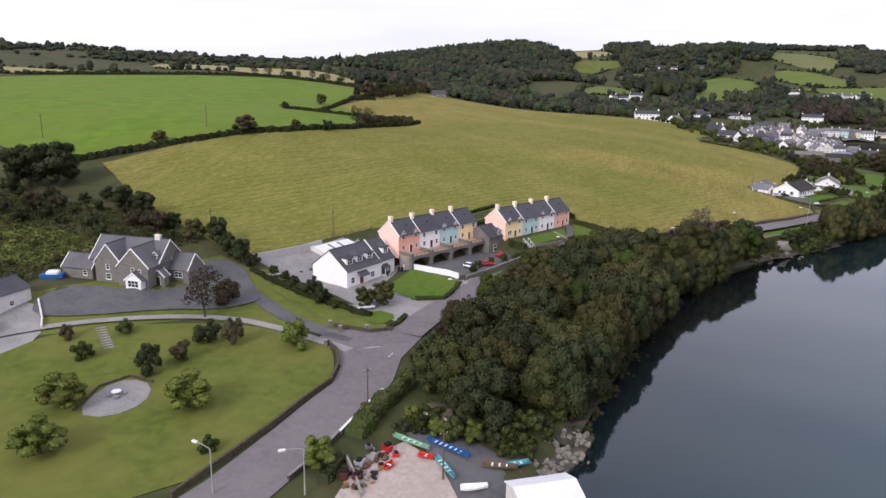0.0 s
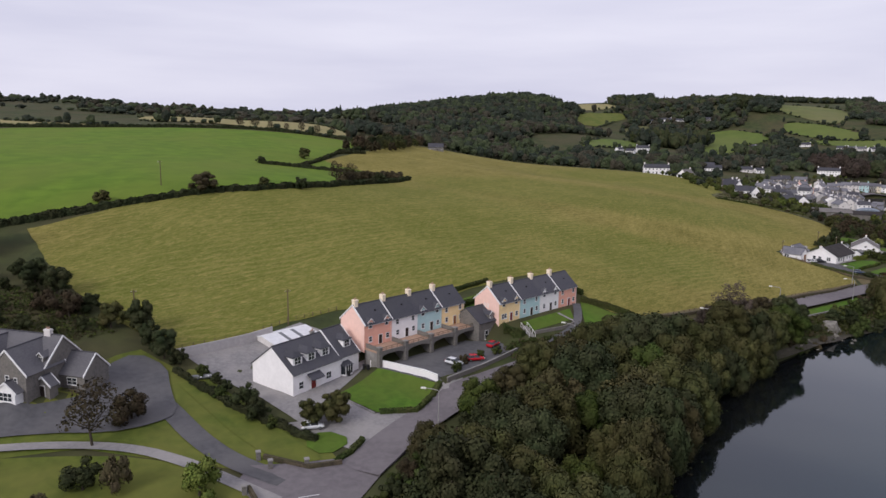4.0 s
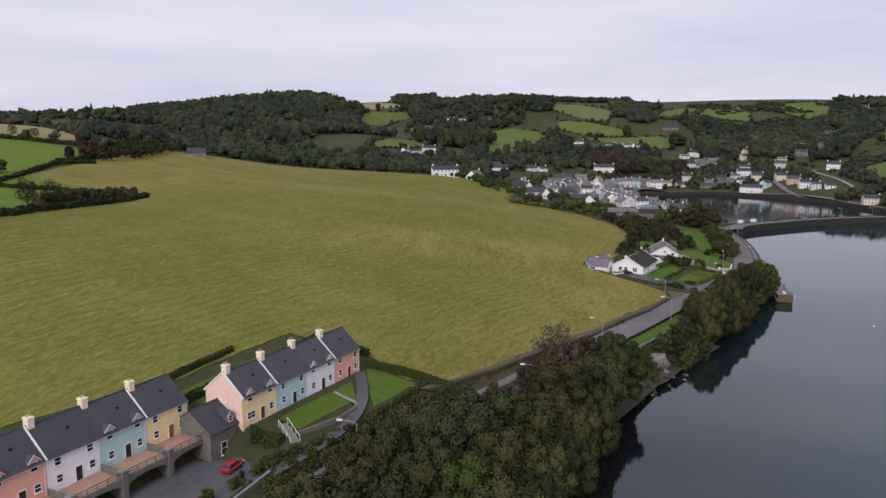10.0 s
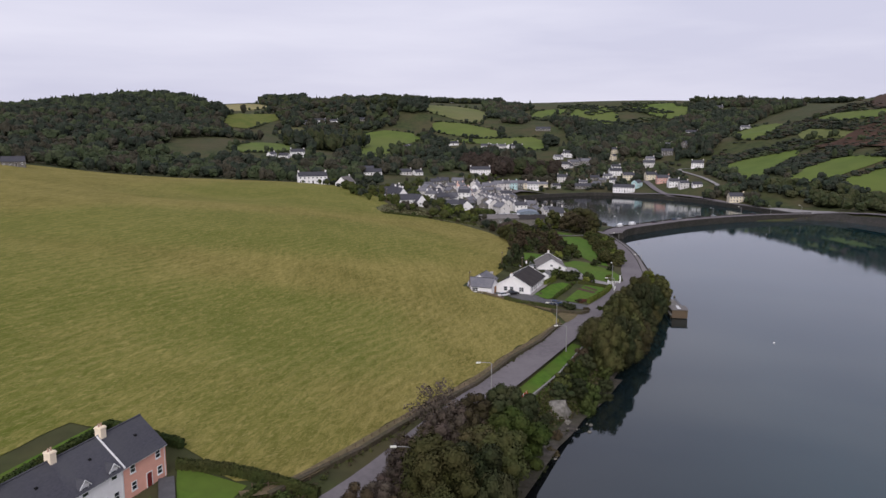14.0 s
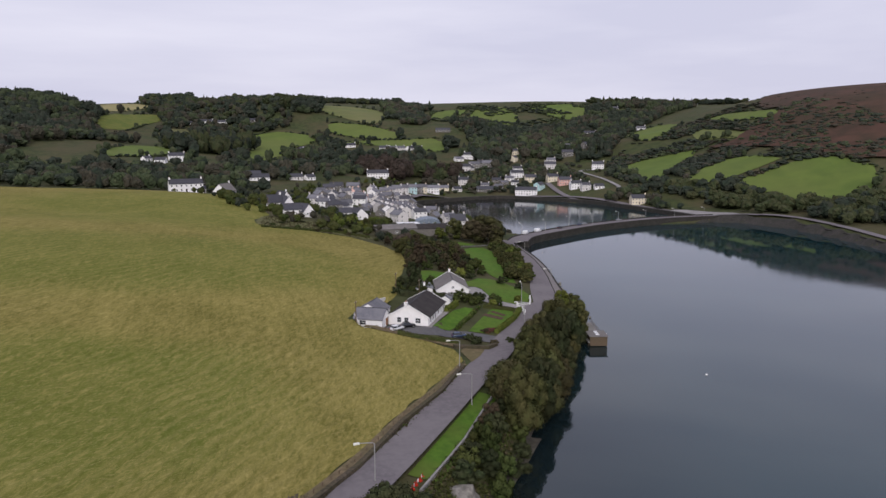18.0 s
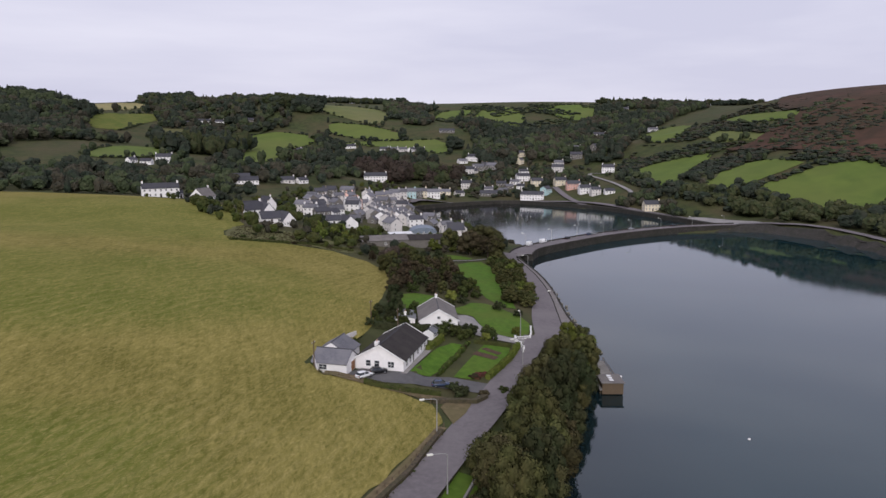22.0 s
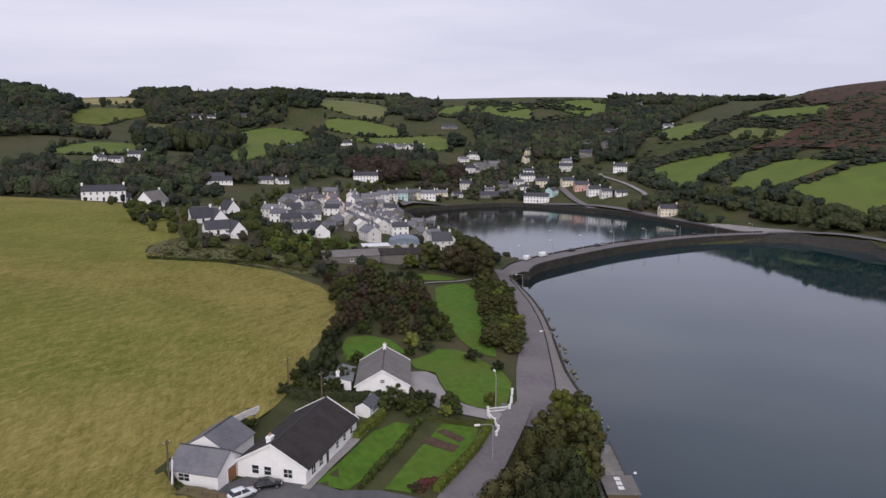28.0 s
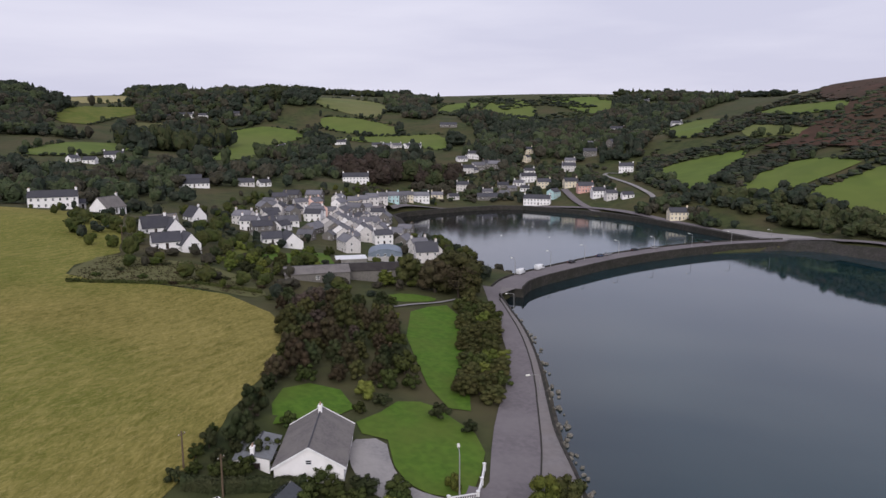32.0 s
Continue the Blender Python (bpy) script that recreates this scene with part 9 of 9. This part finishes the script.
for kind, x, y, h, r in [("big_brown", 285, 417, 15, 10.5), ("sparse", 280, 405, 12, 8.0), ("brown", 276, 414, 12, 7.0), ("dark", 289, 420, 14, 8.0), ("oak", 284, 404, 9, 5.5), ("sycamore", 297, 424, 8, 4.0), ("oak", 272, 424, 11, 6), ("dark_shrub", 217, 317, 3.2, 2.2), ("dark_shrub", 219.5, 310, 2.6, 1.7), ("green_shrub", 205, 293, 3.0, 1.6),
                         ("dark", 183, 325, 6.0, 2.4), ("shrub", 203, 323, 2.2, 1.8), ("shrub", 196, 294.5, 3.2, 2.4), ("dark_shrub", 191, 296.5, 3.2, 2.6), ("shrub", 187, 294, 2.6, 2.0), ("green_shrub", 193, 291.5, 2.4, 1.8), ("sycamore", 262, 424, 5.5, 3.4),
                         ("shrub", 266, 427, 3.5, 2.6), ("brown_shrub", 170, 262, 1.6, 1.6), ("shrub", 176, 262, 1.6, 1.5), ("brown_shrub", 174.2, 271.2, 1.1, 1.6), ("shrub", 153, 296, 2.2, 1.6), ("shrub", 157, 300, 2.2, 1.6)]:
    tree(kind, x, y, h, r)
scatter([(164, 418), (178, 446), (200, 442), (216, 425), (214, 404), (200, 418)], 9.0, ["shrub", "dark_shrub", "brown_shrub"], (0.7, 1.5), r=1.5, group="bramble bank above the village")
scatter([(216, 425), (205, 448), (214, 462), (240, 460), (250, 452), (232, 442)], 5.5, ["shrub", "oak", "dark_shrub", "green_shrub"], (2.2, 5.0), group="village gardens")

# ---------------- far woods ----------------
VILLAGE_RING = [(175, 440), (215, 405), (240, 405), (310, 425), (345, 450), (350, 560), (378, 655), (440, 675), (440, 700), (400, 720), (330, 670), (280, 660), (250, 600), (200, 590), (160, 590), (160, 540)]
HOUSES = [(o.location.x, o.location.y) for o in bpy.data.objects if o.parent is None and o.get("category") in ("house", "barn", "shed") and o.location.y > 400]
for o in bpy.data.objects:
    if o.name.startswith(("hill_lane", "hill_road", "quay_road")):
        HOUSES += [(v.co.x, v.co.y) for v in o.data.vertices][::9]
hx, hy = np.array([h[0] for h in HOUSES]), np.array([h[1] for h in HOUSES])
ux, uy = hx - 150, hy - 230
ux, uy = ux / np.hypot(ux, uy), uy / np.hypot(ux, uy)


def far_places(n, ring, h, r, seed, thin=0.0, scale=0.006, view=True, fields=True):
    rng = np.random.default_rng(seed)
    xs, ys = [p[0] for p in ring], [p[1] for p in ring]
    x, y = rng.uniform(min(xs), max(xs), n * 3), rng.uniform(min(ys), max(ys), n * 3)
    ok = inside(x, y, ring) & ~inside(x, y, SHORE) & ~inside(x, y, POND)
    wx, wy = x - 100, y - 150
    wd = np.hypot(wx, wy)
    for i, f in enumerate(FIELD_RINGS if fields else ()):
        for k in (0, 14, 28, 46, 66) if i < len(FAR_FIELDS) else (0, 7):
            ok &= ~inside(x + wx / wd * k, y + wy / wd * k, f)
    x, y = x[ok], y[ok]
    out = []
    for a, b in zip(x, y):
        if thin and noise.noise((a * scale, b * scale, seed)) < thin - 0.5:
            continue
        d = np.hypot(hx - a, hy - b)
        if d.min() < 9:
            continue
        # no trees where they would hide a house from the camera
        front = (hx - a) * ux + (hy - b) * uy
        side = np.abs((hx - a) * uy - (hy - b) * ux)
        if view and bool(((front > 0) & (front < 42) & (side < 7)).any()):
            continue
        out.append((a, b, rng.uniform(*h), rng.uniform(*r)))
        if len(out) >= n:
            break
    return out


WEST = [(-60, 575), (0, 600), (60, 648), (112, 628), (152, 575), (165, 590), (240, 610), (240, 690), (330, 690), (380, 740), (420, 780), (420, 850), (300, 790), (120, 820), (-60, 900), (-120, 700)]
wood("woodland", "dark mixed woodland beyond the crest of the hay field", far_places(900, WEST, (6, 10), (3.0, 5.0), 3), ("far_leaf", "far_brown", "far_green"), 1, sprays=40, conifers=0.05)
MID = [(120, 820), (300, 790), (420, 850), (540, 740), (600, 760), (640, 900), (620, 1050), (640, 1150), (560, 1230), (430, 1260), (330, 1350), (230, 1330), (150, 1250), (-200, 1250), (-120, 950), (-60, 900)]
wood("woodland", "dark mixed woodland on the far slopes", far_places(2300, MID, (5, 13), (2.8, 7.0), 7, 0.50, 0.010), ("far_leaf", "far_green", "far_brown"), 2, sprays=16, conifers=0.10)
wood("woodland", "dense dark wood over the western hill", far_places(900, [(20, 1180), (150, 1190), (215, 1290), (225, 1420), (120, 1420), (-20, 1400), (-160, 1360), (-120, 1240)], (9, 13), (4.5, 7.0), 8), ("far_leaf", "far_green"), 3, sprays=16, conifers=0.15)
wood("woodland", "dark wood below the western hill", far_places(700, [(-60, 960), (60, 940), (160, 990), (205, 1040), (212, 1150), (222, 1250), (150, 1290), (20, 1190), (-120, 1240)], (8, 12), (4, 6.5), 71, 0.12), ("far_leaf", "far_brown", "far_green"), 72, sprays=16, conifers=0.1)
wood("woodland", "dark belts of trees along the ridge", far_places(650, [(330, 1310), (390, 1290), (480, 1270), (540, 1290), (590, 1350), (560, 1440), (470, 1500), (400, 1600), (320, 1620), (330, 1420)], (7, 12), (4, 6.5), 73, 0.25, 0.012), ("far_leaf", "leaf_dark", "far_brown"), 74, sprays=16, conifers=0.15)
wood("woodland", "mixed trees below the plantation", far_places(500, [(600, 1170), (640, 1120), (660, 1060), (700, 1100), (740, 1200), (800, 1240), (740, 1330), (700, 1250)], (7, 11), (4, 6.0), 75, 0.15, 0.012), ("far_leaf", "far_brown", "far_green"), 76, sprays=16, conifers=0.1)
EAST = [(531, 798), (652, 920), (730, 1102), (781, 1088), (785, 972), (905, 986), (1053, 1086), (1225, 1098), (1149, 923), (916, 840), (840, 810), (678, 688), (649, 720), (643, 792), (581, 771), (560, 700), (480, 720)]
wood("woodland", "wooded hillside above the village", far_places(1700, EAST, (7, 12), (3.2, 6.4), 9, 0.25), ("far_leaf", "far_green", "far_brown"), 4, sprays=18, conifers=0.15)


def stand(line, width, gap, h, r, seed):
    """Trees standing close along a line, for copses and plantations."""
    rng = np.random.default_rng(seed)
    out = []
    for (ax, ay), (bx, by) in zip(line, line[1:]):
        d = math.hypot(bx - ax, by - ay)
        for k in range(max(1, int(d / gap * max(1, width / gap)))):
            t, o = rng.uniform(), rng.uniform(-0.5, 0.5) * width
            out.append((ax + (bx - ax) * t - (by - ay) / d * o, ay + (by - ay) * t + (bx - ax) / d * o, rng.uniform(*h), rng.uniform(*r)))
    return out


wood("plantation", "even-topped dark conifer plantation on the skyline", stand([(672, 1480), (710, 1505), (745, 1462), (790, 1448), (850, 1436)], 36, 6, (8, 10), (4.5, 6.0), 51), ("leaf_dark", "far_leaf"), 52, sprays=16, conifers=0.35)
wood("copse", "domed dark wood on the hilltop", stand([(500, 1290), (530, 1265), (575, 1250)], 90, 9, (11, 15), (6.5, 9), 53), ("leaf_dark", "far_leaf"), 54, sprays=24)
wood("copse", "flat-topped clump of dark trees on the ridge", stand([(385, 1690), (427, 1675), (470, 1655)], 46, 7, (11, 14), (6, 9), 55), ("leaf_dark", "far_leaf"), 56, sprays=24)
wood("copse", "scattered dark trees along the ridge", stand([(480, 1470), (520, 1440), (560, 1400)], 60, 10, (7, 12), (4.5, 7.5), 57), ("leaf_dark", "far_leaf"), 58, sprays=24)
wood("copse", "dense block of tall dark trees beside the field", stand([(265, 1000), (300, 985), (340, 1030), (372, 1060)], 46, 8, (15, 20), (5, 7.5), 59), ("leaf_dark", "far_leaf"), 60, sprays=30, conifers=0.1)
wood("copse", "tall russet beech trees above the village", stand([(408, 745), (432, 775), (462, 800)], 46, 8, (11, 15), (5, 7), 61), ("beech",), 62, sprays=60)
wood("copse", "domed dark tree clump behind the quay", stand([(462, 748), (484, 752), (500, 764)], 30, 8, (12, 15), (5.5, 7.5), 63), ("leaf_dark", "beech"), 64, sprays=60)
wood("ridge_trees", "uneven dark trees on the eastern skyline", stand([(1125, 1150), (1209, 1140), (1260, 1070), (1280, 990), (1240, 900)], 50, 9, (5, 9), (4.0, 6.5), 65), ("leaf_dark", "far_leaf"), 66, sprays=24, conifers=0.2)
RIDGE = [(-500, 1250), (-200, 1350), (120, 1420), (120, 1600), (300, 1750), (-300, 1600)]
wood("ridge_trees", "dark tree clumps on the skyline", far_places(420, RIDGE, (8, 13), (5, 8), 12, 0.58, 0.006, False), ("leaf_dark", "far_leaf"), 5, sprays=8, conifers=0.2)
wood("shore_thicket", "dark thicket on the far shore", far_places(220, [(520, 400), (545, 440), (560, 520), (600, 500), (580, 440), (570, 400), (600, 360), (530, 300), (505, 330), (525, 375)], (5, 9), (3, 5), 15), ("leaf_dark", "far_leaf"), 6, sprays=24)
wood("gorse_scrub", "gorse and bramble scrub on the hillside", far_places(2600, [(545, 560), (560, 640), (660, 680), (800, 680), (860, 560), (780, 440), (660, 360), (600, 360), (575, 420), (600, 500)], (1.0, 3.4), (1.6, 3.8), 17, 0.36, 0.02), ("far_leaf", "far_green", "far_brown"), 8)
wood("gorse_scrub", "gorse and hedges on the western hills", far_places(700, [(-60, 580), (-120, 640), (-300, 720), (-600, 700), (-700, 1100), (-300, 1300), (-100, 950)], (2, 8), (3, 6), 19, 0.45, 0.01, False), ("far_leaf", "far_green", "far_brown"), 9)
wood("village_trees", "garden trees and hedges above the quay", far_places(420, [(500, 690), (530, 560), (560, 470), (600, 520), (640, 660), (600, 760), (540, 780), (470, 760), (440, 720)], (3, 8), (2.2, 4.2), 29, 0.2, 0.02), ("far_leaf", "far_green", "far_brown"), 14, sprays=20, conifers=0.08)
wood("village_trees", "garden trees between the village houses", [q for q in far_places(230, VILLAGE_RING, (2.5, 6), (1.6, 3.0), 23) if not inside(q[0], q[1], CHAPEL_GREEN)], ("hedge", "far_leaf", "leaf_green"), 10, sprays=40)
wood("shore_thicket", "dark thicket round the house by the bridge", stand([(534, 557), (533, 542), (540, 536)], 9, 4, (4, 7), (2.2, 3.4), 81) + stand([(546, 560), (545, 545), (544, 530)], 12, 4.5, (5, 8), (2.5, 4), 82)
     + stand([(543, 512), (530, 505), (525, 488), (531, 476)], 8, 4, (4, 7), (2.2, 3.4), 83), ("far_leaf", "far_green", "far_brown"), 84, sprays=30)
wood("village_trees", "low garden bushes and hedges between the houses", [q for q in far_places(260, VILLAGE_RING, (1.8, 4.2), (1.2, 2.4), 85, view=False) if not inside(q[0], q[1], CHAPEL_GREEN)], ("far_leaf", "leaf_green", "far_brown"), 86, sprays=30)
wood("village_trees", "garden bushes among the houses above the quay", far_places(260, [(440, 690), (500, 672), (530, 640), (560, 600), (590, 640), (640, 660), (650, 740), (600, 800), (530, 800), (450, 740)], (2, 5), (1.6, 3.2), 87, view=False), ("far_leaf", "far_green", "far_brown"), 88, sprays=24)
# hedges along the far field edges
hedge_places = []
hr = np.random.default_rng(31)
for ring in FIELD_RINGS:
    for (ax, ay), (bx, by) in zip(ring, ring[1:] + ring[:1]):
        d = math.hypot(bx - ax, by - ay)
        for k in range(int(d / 5.0)):
            t = (k + hr.uniform(0, 1)) / max(1, int(d / 5.0))
            x, y = ax + (bx - ax) * t + hr.uniform(-2, 2), ay + (by - ay) * t + hr.uniform(-2, 2)
            if noise.noise((x * 0.02, y * 0.02, 4)) > -0.12:
                tall = hr.uniform(0, 1) < 0.12
                hedge_places.append((x, y, hr.uniform(5, 8) if tall else hr.uniform(1.6, 3.2), hr.uniform(2.4, 4.0) if tall else hr.uniform(1.6, 2.6)))
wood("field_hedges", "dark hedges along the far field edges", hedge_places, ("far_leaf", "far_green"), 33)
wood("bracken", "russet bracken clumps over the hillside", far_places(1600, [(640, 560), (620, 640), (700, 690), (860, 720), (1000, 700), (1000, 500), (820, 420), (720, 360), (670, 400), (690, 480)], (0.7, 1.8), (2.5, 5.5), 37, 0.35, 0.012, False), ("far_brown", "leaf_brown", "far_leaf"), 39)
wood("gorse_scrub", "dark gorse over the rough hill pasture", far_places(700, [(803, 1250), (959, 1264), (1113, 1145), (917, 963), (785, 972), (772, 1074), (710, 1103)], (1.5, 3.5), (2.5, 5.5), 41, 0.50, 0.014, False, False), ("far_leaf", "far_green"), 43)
